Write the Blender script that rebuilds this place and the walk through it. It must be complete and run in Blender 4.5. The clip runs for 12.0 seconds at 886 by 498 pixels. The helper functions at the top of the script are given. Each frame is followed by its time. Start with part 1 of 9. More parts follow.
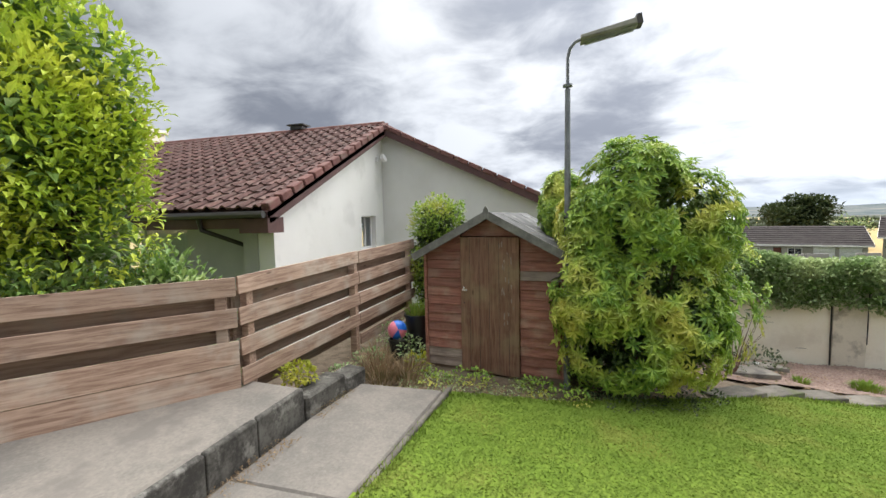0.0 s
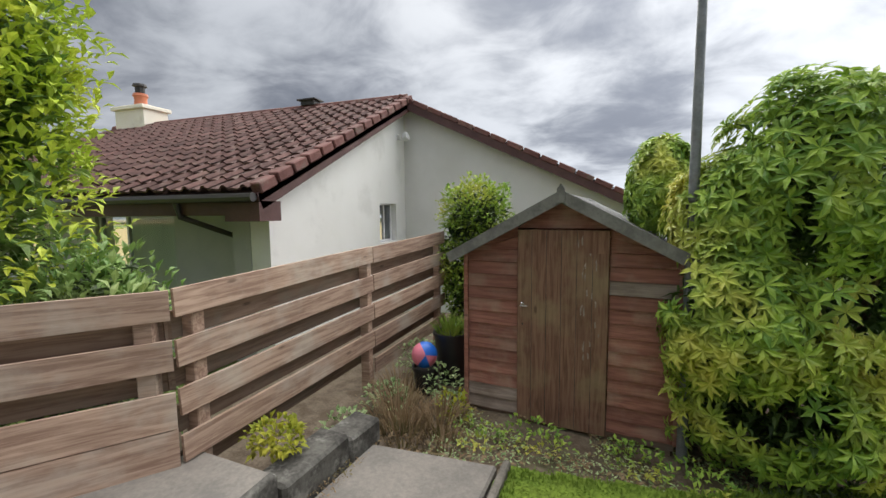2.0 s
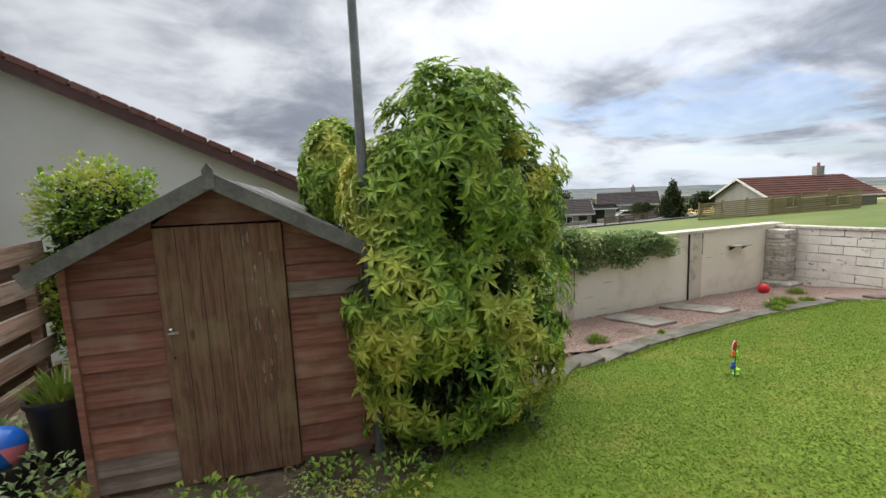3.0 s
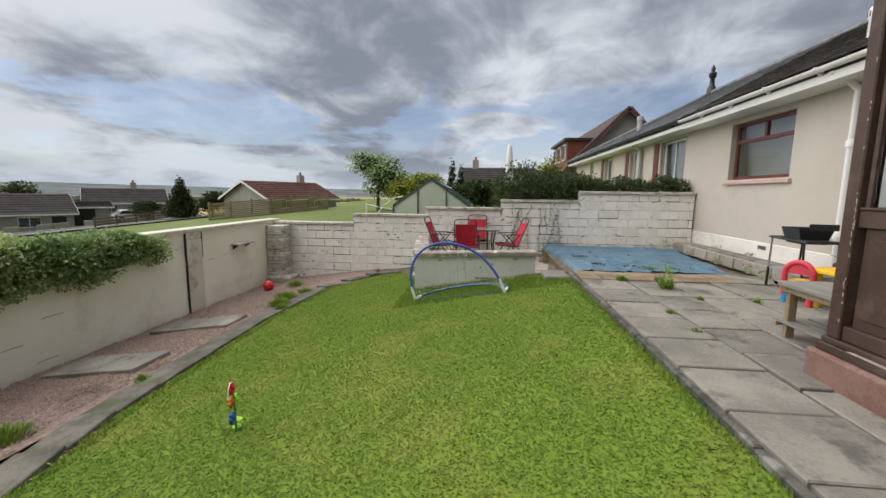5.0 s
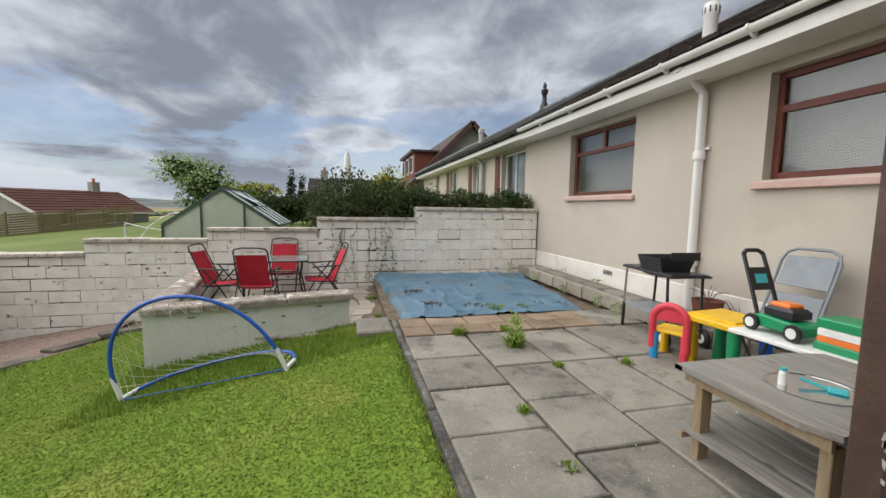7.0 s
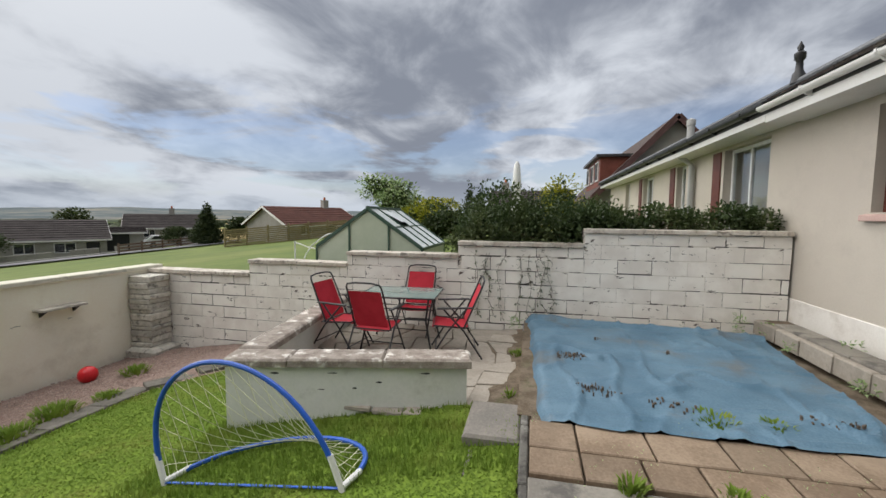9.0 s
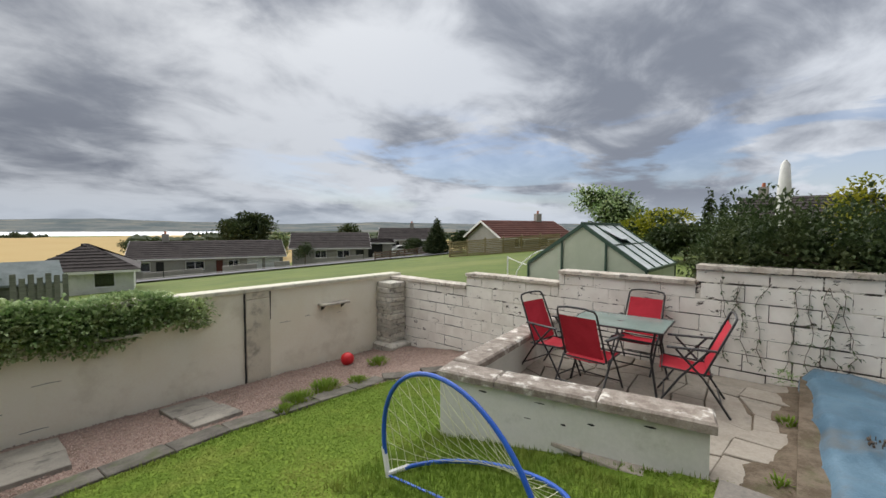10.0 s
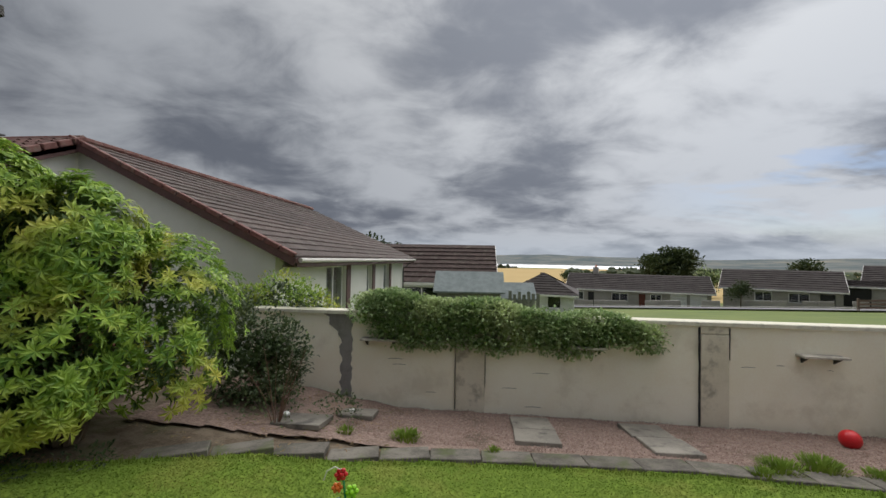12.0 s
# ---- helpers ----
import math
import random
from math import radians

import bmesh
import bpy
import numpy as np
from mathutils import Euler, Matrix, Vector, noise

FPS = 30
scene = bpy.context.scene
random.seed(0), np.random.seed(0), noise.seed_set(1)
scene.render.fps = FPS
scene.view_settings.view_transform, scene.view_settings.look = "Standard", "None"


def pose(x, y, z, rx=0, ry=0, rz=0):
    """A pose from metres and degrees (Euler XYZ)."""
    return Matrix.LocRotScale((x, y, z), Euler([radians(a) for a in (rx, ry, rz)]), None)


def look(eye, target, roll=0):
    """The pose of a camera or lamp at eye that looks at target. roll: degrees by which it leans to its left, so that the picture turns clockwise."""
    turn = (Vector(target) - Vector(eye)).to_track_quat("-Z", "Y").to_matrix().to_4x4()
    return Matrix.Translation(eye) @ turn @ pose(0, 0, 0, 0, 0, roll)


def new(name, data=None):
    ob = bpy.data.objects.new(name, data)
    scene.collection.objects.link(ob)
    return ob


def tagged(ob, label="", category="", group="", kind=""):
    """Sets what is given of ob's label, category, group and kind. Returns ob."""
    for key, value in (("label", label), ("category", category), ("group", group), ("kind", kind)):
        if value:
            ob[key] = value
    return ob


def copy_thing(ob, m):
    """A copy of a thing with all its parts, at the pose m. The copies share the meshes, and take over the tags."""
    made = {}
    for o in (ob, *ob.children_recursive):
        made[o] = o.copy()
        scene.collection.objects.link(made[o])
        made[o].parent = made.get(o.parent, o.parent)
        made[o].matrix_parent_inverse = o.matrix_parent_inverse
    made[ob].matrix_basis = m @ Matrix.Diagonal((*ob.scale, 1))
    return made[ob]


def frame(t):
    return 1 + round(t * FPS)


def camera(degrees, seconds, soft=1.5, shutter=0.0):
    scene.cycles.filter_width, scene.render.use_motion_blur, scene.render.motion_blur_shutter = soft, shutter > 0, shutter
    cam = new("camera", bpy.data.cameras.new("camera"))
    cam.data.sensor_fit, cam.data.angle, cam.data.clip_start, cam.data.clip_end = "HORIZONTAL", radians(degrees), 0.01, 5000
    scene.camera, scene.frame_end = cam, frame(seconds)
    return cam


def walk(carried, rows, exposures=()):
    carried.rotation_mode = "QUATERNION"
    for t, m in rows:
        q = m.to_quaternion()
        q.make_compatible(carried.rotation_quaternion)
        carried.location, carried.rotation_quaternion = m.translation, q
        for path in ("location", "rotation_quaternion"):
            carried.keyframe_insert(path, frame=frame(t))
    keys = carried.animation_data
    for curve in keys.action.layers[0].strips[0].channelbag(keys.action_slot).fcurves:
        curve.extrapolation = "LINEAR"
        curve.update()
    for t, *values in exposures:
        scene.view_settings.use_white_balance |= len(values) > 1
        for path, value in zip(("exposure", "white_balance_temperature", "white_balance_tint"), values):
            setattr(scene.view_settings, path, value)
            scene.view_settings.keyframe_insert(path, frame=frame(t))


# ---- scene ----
cam = camera(95.1, 12.0)
PATH = [
    (0, (0.043, -0.036, 1.606), (-0.504, 1.882, 1.455), -1.2),
    (0.5, (-0.075, 0.295, 1.603), (-0.715, 2.184, 1.45), -0.8),
    (1, (-0.293, 0.619, 1.623), (-1.054, 2.461, 1.46), -0.5),
    (1.5, (-0.46, 0.966, 1.571), (-1.285, 2.779, 1.394), -0.4),
    (2, (-0.586, 1.266, 1.537), (-1.223, 3.153, 1.351), -0.6),
    (2.5, (-0.513, 1.519, 1.543), (-0.536, 3.508, 1.333), -1.8),
    (3, (-0.389, 1.798, 1.474), (0.355, 3.639, 1.235), -2.4),
    (3.5, (-0.146, 2.14, 1.447), (1.118, 3.662, 1.156), -2.0),
    (5.3, (1.666, 2.652, 1.239), (3.649, 2.638, 0.982), 0.8),
    (5.5, (1.888, 2.612, 1.243), (3.868, 2.475, 0.993), 0.9),
    (6, (2.387, 2.42, 1.275), (4.343, 2.07, 1.044), 1.0),
    (6.5, (2.953, 2.071, 1.297), (4.885, 1.601, 1.087), 1.0),
    (6.7, (3.148, 1.94, 1.313), (5.079, 1.46, 1.109), 0.9),
    (8.3, (4.685, 1.257, 1.424), (6.675, 1.183, 1.245), 0.5),
    (8.5, (4.826, 1.215, 1.471), (6.818, 1.24, 1.296), 0.6),
    (9, (5.162, 1.203, 1.504), (7.11, 1.628, 1.342), 0.4),
    (9.5, (5.33, 1.26, 1.544), (7.122, 2.137, 1.402), 0.3),
    (10, (5.361, 1.305, 1.571), (6.853, 2.633, 1.466), 0.2),
    (10.5, (5.273, 1.307, 1.634), (6.385, 2.968, 1.576), 0.2),
    (11, (5.235, 1.298, 1.654), (5.967, 3.159, 1.64), 0.4),
    (11.5, (5.129, 1.36, 1.57), (5.407, 3.34, 1.599), 0.7),
    (12, (4.903, 1.527, 1.442), (4.683, 3.514, 1.491), 1.0),
]
EXPOSURES = [(0.0, 1.0), (1.0, 0.78), (2.0, 0.72), (2.5, 0.68), (3.5, 0.42), (5.3, 0.12), (6.5, 0.15), (9.0, 0.1), (10.5, 0.05), (12.0, -0.05)]
walk(cam, [(t, look(eye, target, roll)) for t, eye, target, roll in PATH], EXPOSURES)

# ---- world, sun ----
SUN_AZ, SUN_EL = radians(8), radians(55)   # from +y towards +x


def node_tree(name):
    m = bpy.data.materials.new(name)
    m.use_nodes = True
    nt = m.node_tree
    return m, nt, nt.nodes["Principled BSDF"]


class N:
    """Small helper to write node chains."""

    def __init__(self, nt):
        self.nt = nt

    def put(self, v, sock):
        if isinstance(v, bpy.types.NodeSocket):
            self.nt.links.new(v, sock)
        else:
            sock.default_value = v

    def math(self, op, a, b=0.0, c=0.0, clamp=False):
        n = self.nt.nodes.new("ShaderNodeMath")
        n.operation, n.use_clamp = op, clamp
        for s, v in zip(n.inputs, (a, b, c)):
            self.put(v, s)
        return n.outputs[0]

    def vmath(self, op, a, b=(0, 0, 0)):
        n = self.nt.nodes.new("ShaderNodeVectorMath")
        n.operation = op
        self.put(a, n.inputs[0])
        self.put(b, n.inputs[1])
        return n.outputs[0]

    def noise(self, vec, scale, detail=4, rough=0.55, dist=0.0):
        n = self.nt.nodes.new("ShaderNodeTexNoise")
        self.put(vec, n.inputs["Vector"])
        n.inputs["Scale"].default_value, n.inputs["Detail"].default_value = scale, detail
        n.inputs["Roughness"].default_value, n.inputs["Distortion"].default_value = rough, dist
        return n.outputs["Fac"]

    def voronoi(self, vec, scale, out="Distance", feature="F1"):
        n = self.nt.nodes.new("ShaderNodeTexVoronoi")
        n.feature = feature
        self.put(vec, n.inputs["Vector"])
        n.inputs["Scale"].default_value = scale
        return n.outputs[out]

    def step(self, v, lo, hi, a=0.0, b=1.0):
        n = self.nt.nodes.new("ShaderNodeMapRange")
        n.interpolation_type = "SMOOTHSTEP"
        self.put(v, n.inputs[0])
        for i, x in enumerate((lo, hi, a, b)):
            n.inputs[i + 1].default_value = x
        return n.outputs[0]

    def mix(self, f, a, b, mode="MIX"):
        n = self.nt.nodes.new("ShaderNodeMix")
        n.data_type, n.blend_type = "RGBA", mode
        self.put(f, n.inputs[0])
        for v, i in ((a, 6), (b, 7)):
            if not isinstance(v, bpy.types.NodeSocket) and len(v) == 3:
                v = (*v, 1)
            self.put(v, n.inputs[i])
        return n.outputs[2]

    def coords(self, kind="Object"):
        return self.nt.nodes.new("ShaderNodeTexCoord").outputs[kind]

    def sep(self, v):
        n = self.nt.nodes.new("ShaderNodeSeparateXYZ")
        self.put(v, n.inputs[0])
        return n.outputs

    def comb(self, x, y, z):
        n = self.nt.nodes.new("ShaderNodeCombineXYZ")
        for s, v in zip(n.inputs, (x, y, z)):
            self.put(v, s)
        return n.outputs[0]

    def bump(self, h, strength, dist, bsdf):
        n = self.nt.nodes.new("ShaderNodeBump")
        n.inputs["Strength"].default_value, n.inputs["Distance"].default_value = strength, dist
        self.put(h, n.inputs["Height"])
        self.nt.links.new(n.outputs[0], bsdf.inputs["Normal"])


world = bpy.data.worlds.new("world")
scene.world = world
world.use_nodes = True
wn = world.node_tree
w = N(wn)
sky = wn.nodes.new("ShaderNodeTexSky")
sky.sky_type, sky.sun_disc = "NISHITA", False
sky.sun_elevation, sky.sun_rotation = SUN_EL, SUN_AZ
sky.air_density, sky.dust_density = 1.0, 1.0
blue = w.mix(1.0, sky.outputs[0], (0.10, 0.10, 0.11), "MULTIPLY")
dirv = w.vmath("NORMALIZE", w.coords("Generated"))
dx, dy, dz = w.sep(dirv)
up = w.math("ADD", w.math("MAXIMUM", dz, 0.0), 0.26)
plane = w.comb(w.math("DIVIDE", dx, up), w.math("DIVIDE", dy, up), 0.0)
big = w.noise(w.vmath("ADD", plane, (5.35, 2.2, 0)), 0.85, 5, 0.5, 0.25)
fine = w.noise(w.vmath("MULTIPLY", plane, (1.0, 1.2, 1.0)), 2.6, 7, 0.58, 0.4)
shape = w.math("ADD", w.math("MULTIPLY", big, 0.66), w.math("MULTIPLY", fine, 0.34))
toward = w.math("ADD", w.math("MULTIPLY", dx, math.sin(SUN_AZ) * math.cos(SUN_EL)),
                w.math("ADD", w.math("MULTIPLY", dy, math.cos(SUN_AZ) * math.cos(SUN_EL)), w.math("MULTIPLY", dz, math.sin(SUN_EL))))
glow = w.step(toward, 0.62, 1.0)
bright = w.mix(glow, (0.54, 0.57, 0.62), (0.80, 0.82, 0.85))
dark = w.mix(glow, (0.185, 0.205, 0.25), (0.32, 0.345, 0.40))
cloud = w.mix(w.step(shape, 0.41, 0.60), bright, dark)
streak = w.noise(w.vmath("MULTIPLY", dirv, (2.2, 2.2, 9.0)), 1.3, 5, 0.55, 0.4)
gap = w.math("MULTIPLY", w.step(streak, 0.50, 0.42), w.math("MULTIPLY", w.step(dz, 0.02, 0.07), w.step(dz, 0.30, 0.17)))
gap = w.math("MULTIPLY", gap, w.step(dx, 0.25, 0.65))
side = w.math("ADD", w.math("MULTIPLY", dx, 0.34), 0.90)
cloud = w.mix(1.0, cloud, w.comb(side, side, side), "MULTIPLY")
haze = w.step(dz, 0.09, -0.01)
skycol = w.mix(w.math("MULTIPLY", gap, 0.65), cloud, w.mix(1.0, blue, (1.0, 1.0, 1.0), "MULTIPLY"))
skycol = w.mix(w.math("MULTIPLY", haze, 0.65), skycol, (0.47, 0.53, 0.61))
bg = wn.nodes["Background"]
wn.links.new(skycol, bg.inputs[0])
bg.inputs[1].default_value = 1.0
sun = new("sun", bpy.data.lights.new("sun", "SUN"))
sun.data.energy, sun.data.angle, sun.data.color = 3.8, radians(110), (1.0, 0.97, 0.93)
sun.matrix_world = look((0, 0, 0), (-math.sin(SUN_AZ) * math.cos(SUN_EL), -math.cos(SUN_AZ) * math.cos(SUN_EL), -math.sin(SUN_EL)))


# ---- materials ----
def surf(name, a, b, scale=3.0, rough=0.8, bump=0.3, fine=40.0, stain=None, stain_amt=0.5, stain_scale=1.2, metal=0.0, vary=0.0, stretch=None, spec=0.3, space="Object", depth=0.01):
    """Two colours mixed by noise at two scales, a stain at a third, fine relief."""
    m, nt, p = node_tree(name)
    n = N(nt)
    v = n.coords(space)
    if vary:
        rnd = nt.nodes.new("ShaderNodeObjectInfo").outputs["Random"]
        v = n.vmath("ADD", v, n.comb(n.math("MULTIPLY", rnd, 37.0), n.math("MULTIPLY", rnd, 11.0), n.math("MULTIPLY", rnd, 5.0)))
    if stretch:
        v = n.vmath("MULTIPLY", v, stretch)
    n1 = n.noise(v, scale, 5, 0.6)
    n2 = n.noise(v, fine, 3, 0.6)
    f = n.math("ADD", n.math("MULTIPLY", n1, 0.7), n.math("MULTIPLY", n2, 0.3))
    c = n.mix(n.step(f, 0.36, 0.64), a, b)
    if stain:
        c = n.mix(n.math("MULTIPLY", n.step(n.noise(v, stain_scale, 6, 0.65), 0.52, 0.68), stain_amt), c, stain)
    if vary:
        k = n.math("ADD", n.math("MULTIPLY", rnd, vary), 1.0 - vary / 2)
        c = n.mix(1.0, c, n.comb(k, k, k), "MULTIPLY")
    nt.links.new(c, p.inputs["Base Color"])
    p.inputs["Roughness"].default_value, p.inputs["Metallic"].default_value = rough, metal
    p.inputs["Specular IOR Level"].default_value = spec
    if bump:
        n.bump(f, bump, depth, p)
    return m


def plain(name, c, rough=0.5, metal=0.0, spec=0.5):
    return surf(name, c, tuple(x * 0.82 for x in c), 6.0, rough, 0.05, 60.0, metal=metal, spec=spec)


def leaf_mat(name, a, b, c, rough=0.45):
    """Leaf green that differs from leaf to leaf and clump to clump, a little light through."""
    m, nt, p = node_tree(name)
    n = N(nt)
    rnd = nt.nodes.new("ShaderNodeNewGeometry").outputs["Random Per Island"]
    cl = n.noise(n.coords(), 1.6, 3)
    col = n.mix(rnd, a, b)
    col = n.mix(n.step(cl, 0.45, 0.7), col, c)
    nt.links.new(col, p.inputs["Base Color"])
    p.inputs["Roughness"].default_value = rough
    p.inputs["Specular IOR Level"].default_value = 0.35
    t = nt.nodes.new("ShaderNodeBsdfTranslucent")
    nt.links.new(col, t.inputs[0])
    mx = nt.nodes.new("ShaderNodeMixShader")
    mx.inputs[0].default_value = 0.25
    nt.links.new(p.outputs[0], mx.inputs[1])
    nt.links.new(t.outputs[0], mx.inputs[2])
    nt.links.new(mx.outputs[0], nt.nodes["Material Output"].inputs[0])
    return m


def wood_mat(name, a, b, grey, rough=0.75, vary=0.25, axis=0, amt=0.6):
    """Weathered board with grain along its own x (axis 0) or z (axis 2)."""
    m, nt, p = node_tree(name)
    n = N(nt)
    rnd = nt.nodes.new("ShaderNodeObjectInfo").outputs["Random"]
    v = n.vmath("ADD", n.coords(), n.comb(n.math("MULTIPLY", rnd, 37.0), n.math("MULTIPLY", rnd, 11.0), n.math("MULTIPLY", rnd, 5.0)))
    st = (1.2, 18.0, 18.0) if axis == 0 else (18.0, 18.0, 1.2)
    sv = n.vmath("MULTIPLY", v, st)
    g = n.noise(sv, 2.2, 6, 0.65, 0.6)
    c = n.mix(n.step(g, 0.35, 0.65), a, b)
    blot = n.noise(v, 2.6, 5, 0.6)
    c = n.mix(n.math("MULTIPLY", n.step(blot, 0.45, 0.7), amt), c, grey)
    knot = n.step(n.voronoi(n.vmath("MULTIPLY", v, (1.0, 3.0, 3.0) if axis == 0 else (3.0, 3.0, 1.0)), 2.0), 0.10, 0.03)
    c = n.mix(n.math("MULTIPLY", knot, 0.6), c, tuple(x * 0.3 for x in a))
    k = n.math("ADD", n.math("MULTIPLY", rnd, vary), 1.0 - vary / 2)
    c = n.mix(1.0, c, n.comb(k, k, k), "MULTIPLY")
    nt.links.new(c, p.inputs["Base Color"])
    p.inputs["Roughness"].default_value, p.inputs["Specular IOR Level"].default_value = rough, 0.25
    n.bump(g, 0.35, 0.004, p)
    return m


def glass_mat(name, tint=(0.8, 0.86, 0.9), rough=0.02, alpha=0.2):
    m, nt, p = node_tree(name)
    p.inputs["Base Color"].default_value = (*tint, 1)
    p.inputs["Roughness"].default_value = rough
    p.inputs["IOR"].default_value = 1.45
    p.inputs["Transmission Weight"].default_value = 1.0
    return m


M = {}
M["lawn"] = surf("lawn", (0.130, 0.205, 0.027), (0.165, 0.235, 0.035), 1.1, 0.95, 0.4, 60, stain=(0.23, 0.26, 0.06), stain_amt=0.7, stain_scale=0.8, depth=0.02, spec=0.1)
M["blade"] = leaf_mat("blade", (0.150, 0.235, 0.031), (0.168, 0.25, 0.034), (0.22, 0.265, 0.048), 0.9)
M["park"] = surf("park", (0.085, 0.125, 0.022), (0.125, 0.165, 0.030), 0.3, 0.9, 0.3, 3.0, stain=(0.2, 0.21, 0.06), stain_scale=0.08)
M["road"] = surf("road", (0.15, 0.15, 0.155), (0.20, 0.20, 0.20), 0.8, 0.85, 0.2, 60)
M["pavement"] = surf("pavement", (0.26, 0.25, 0.24), (0.34, 0.33, 0.31), 0.8, 0.85, 0.2, 60)
M["concrete"] = surf("concrete", (0.155, 0.145, 0.13), (0.26, 0.235, 0.205), 1.6, 0.85, 0.4, 45, stain=(0.13, 0.12, 0.11), stain_amt=0.7, stain_scale=1.6)
M["kerb"] = surf("kerb", (0.045, 0.042, 0.038), (0.13, 0.125, 0.11), 6, 0.9, 0.7, 40, stain=(0.35, 0.34, 0.31), stain_scale=5)
M["slab"] = surf("slab", (0.165, 0.152, 0.132), (0.26, 0.24, 0.205), 2.2, 0.8, 0.4, 50, stain=(0.075, 0.07, 0.065), stain_amt=0.8, stain_scale=3.5, vary=0.35)
M["tanslab"] = surf("tanslab", (0.15, 0.105, 0.070), (0.27, 0.205, 0.145), 2.0, 0.7, 0.3, 50, stain=(0.17, 0.13, 0.09), stain_scale=2.5, vary=0.4)
M["crazy"] = surf("crazy", (0.27, 0.24, 0.20), (0.37, 0.33, 0.28), 4, 0.85, 0.5, 40, stain=(0.14, 0.13, 0.11), stain_scale=4, vary=0.3)
M["soil"] = surf("soil", (0.10, 0.075, 0.05), (0.19, 0.15, 0.11), 6, 0.95, 0.8, 50, stain=(0.07, 0.09, 0.03), stain_scale=2, depth=0.03)
M["gravelbed"] = surf("gravelbed", (0.18, 0.125, 0.10), (0.32, 0.235, 0.20), 25, 0.95, 1.0, 120, stain=(0.11, 0.085, 0.06), stain_amt=0.8, stain_scale=1.3, depth=0.02)
M["stone"] = surf("stone", (0.24, 0.155, 0.125), (0.40, 0.30, 0.26), 30, 0.9, 0.3, 120, stain=(0.48, 0.43, 0.38), stain_scale=25)
M["cream"] = surf("cream", (0.84, 0.78, 0.64), (0.88, 0.84, 0.72), 1.2, 0.85, 0.5, 30, stain=(0.60, 0.54, 0.42), stain_amt=0.5, stain_scale=1.0, depth=0.006)
M["cope"] = surf("cope", (0.34, 0.31, 0.27), (0.56, 0.52, 0.45), 5, 0.9, 0.6, 45, stain=(0.13, 0.12, 0.11), stain_amt=0.8, stain_scale=7, vary=0.2)
M["flakecope"] = surf("flakecope", (0.20, 0.165, 0.14), (0.34, 0.30, 0.26), 9, 0.9, 0.9, 60, stain=(0.74, 0.71, 0.65), stain_amt=0.95, stain_scale=7, vary=0.2, depth=0.012)
M["patch"] = surf("patch", (0.20, 0.19, 0.18), (0.27, 0.26, 0.25), 5, 0.9, 0.5, 50)
M["harl"] = surf("harl", (0.48, 0.43, 0.37), (0.54, 0.49, 0.42), 0.8, 0.9, 0.5, 90, stain=(0.40, 0.36, 0.31), stain_amt=0.4, depth=0.006)
M["plinth"] = surf("plinth", (0.70, 0.66, 0.61), (0.80, 0.77, 0.72), 1.6, 0.8, 0.3, 50, stain=(0.45, 0.40, 0.33), stain_scale=1.5)
M["whitepaint"] = surf("whitepaint", (0.74, 0.72, 0.69), (0.80, 0.79, 0.77), 2, 0.45, 0.05, 50, stain=(0.55, 0.52, 0.47), stain_amt=0.3)
M["upvc"] = plain("upvc", (0.80, 0.80, 0.80), 0.35)
M["brownframe"] = surf("brownframe", (0.10, 0.030, 0.022), (0.15, 0.045, 0.032), 4, 0.45, 0.1, 50)
M["porchwood"] = surf("porchwood", (0.055, 0.032, 0.024), (0.085, 0.052, 0.040), 3, 0.55, 0.25, 60, stain=(0.14, 0.10, 0.08), stain_amt=0.5, stain_scale=4)
M["peel"] = surf("peel", (0.26, 0.21, 0.18), (0.42, 0.37, 0.33), 20, 0.8, 0.3, 60)
M["porchbase"] = surf("porchbase", (0.16, 0.085, 0.07), (0.24, 0.14, 0.115), 3, 0.9, 0.7, 60, stain=(0.35, 0.28, 0.25), stain_scale=4)
M["pink"] = surf("pink", (0.50, 0.33, 0.29), (0.58, 0.42, 0.37), 3, 0.8, 0.2, 50)
M["tile"] = surf("tile", (0.075, 0.038, 0.033), (0.135, 0.072, 0.062), 5, 0.8, 0.4, 40, stain=(0.18, 0.14, 0.11), stain_amt=0.4, stain_scale=4, vary=0.4)
M["browntile"] = surf("browntile", (0.042, 0.028, 0.025), (0.072, 0.048, 0.042), 3, 0.8, 0.4, 30, stain=(0.16, 0.15, 0.12), stain_amt=0.4, stain_scale=2, vary=0.3)
M["mosstile"] = surf("mosstile", (0.022, 0.017, 0.016), (0.060, 0.046, 0.040), 6, 0.85, 0.6, 40, stain=(0.13, 0.12, 0.09), stain_amt=0.5, stain_scale=5, vary=0.4)
M["greytile"] = surf("greytile", (0.10, 0.105, 0.115), (0.16, 0.165, 0.175), 4, 0.6, 0.3, 30, stain=(0.2, 0.2, 0.19), stain_amt=0.4, stain_scale=2, vary=0.2)
M["farroof"] = surf("farroof", (0.040, 0.033, 0.032), (0.062, 0.052, 0.050), 1.0, 0.8, 0.3, 6)
M["redroof"] = surf("redroof", (0.085, 0.030, 0.022), (0.12, 0.045, 0.033), 1.0, 0.8, 0.3, 6)
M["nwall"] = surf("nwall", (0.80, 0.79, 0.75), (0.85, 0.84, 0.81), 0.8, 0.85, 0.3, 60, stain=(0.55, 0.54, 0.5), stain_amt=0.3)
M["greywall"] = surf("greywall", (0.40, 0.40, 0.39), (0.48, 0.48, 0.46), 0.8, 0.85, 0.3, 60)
M["fascia"] = surf("fascia", (0.085, 0.045, 0.042), (0.12, 0.065, 0.06), 3, 0.6, 0.1, 50)
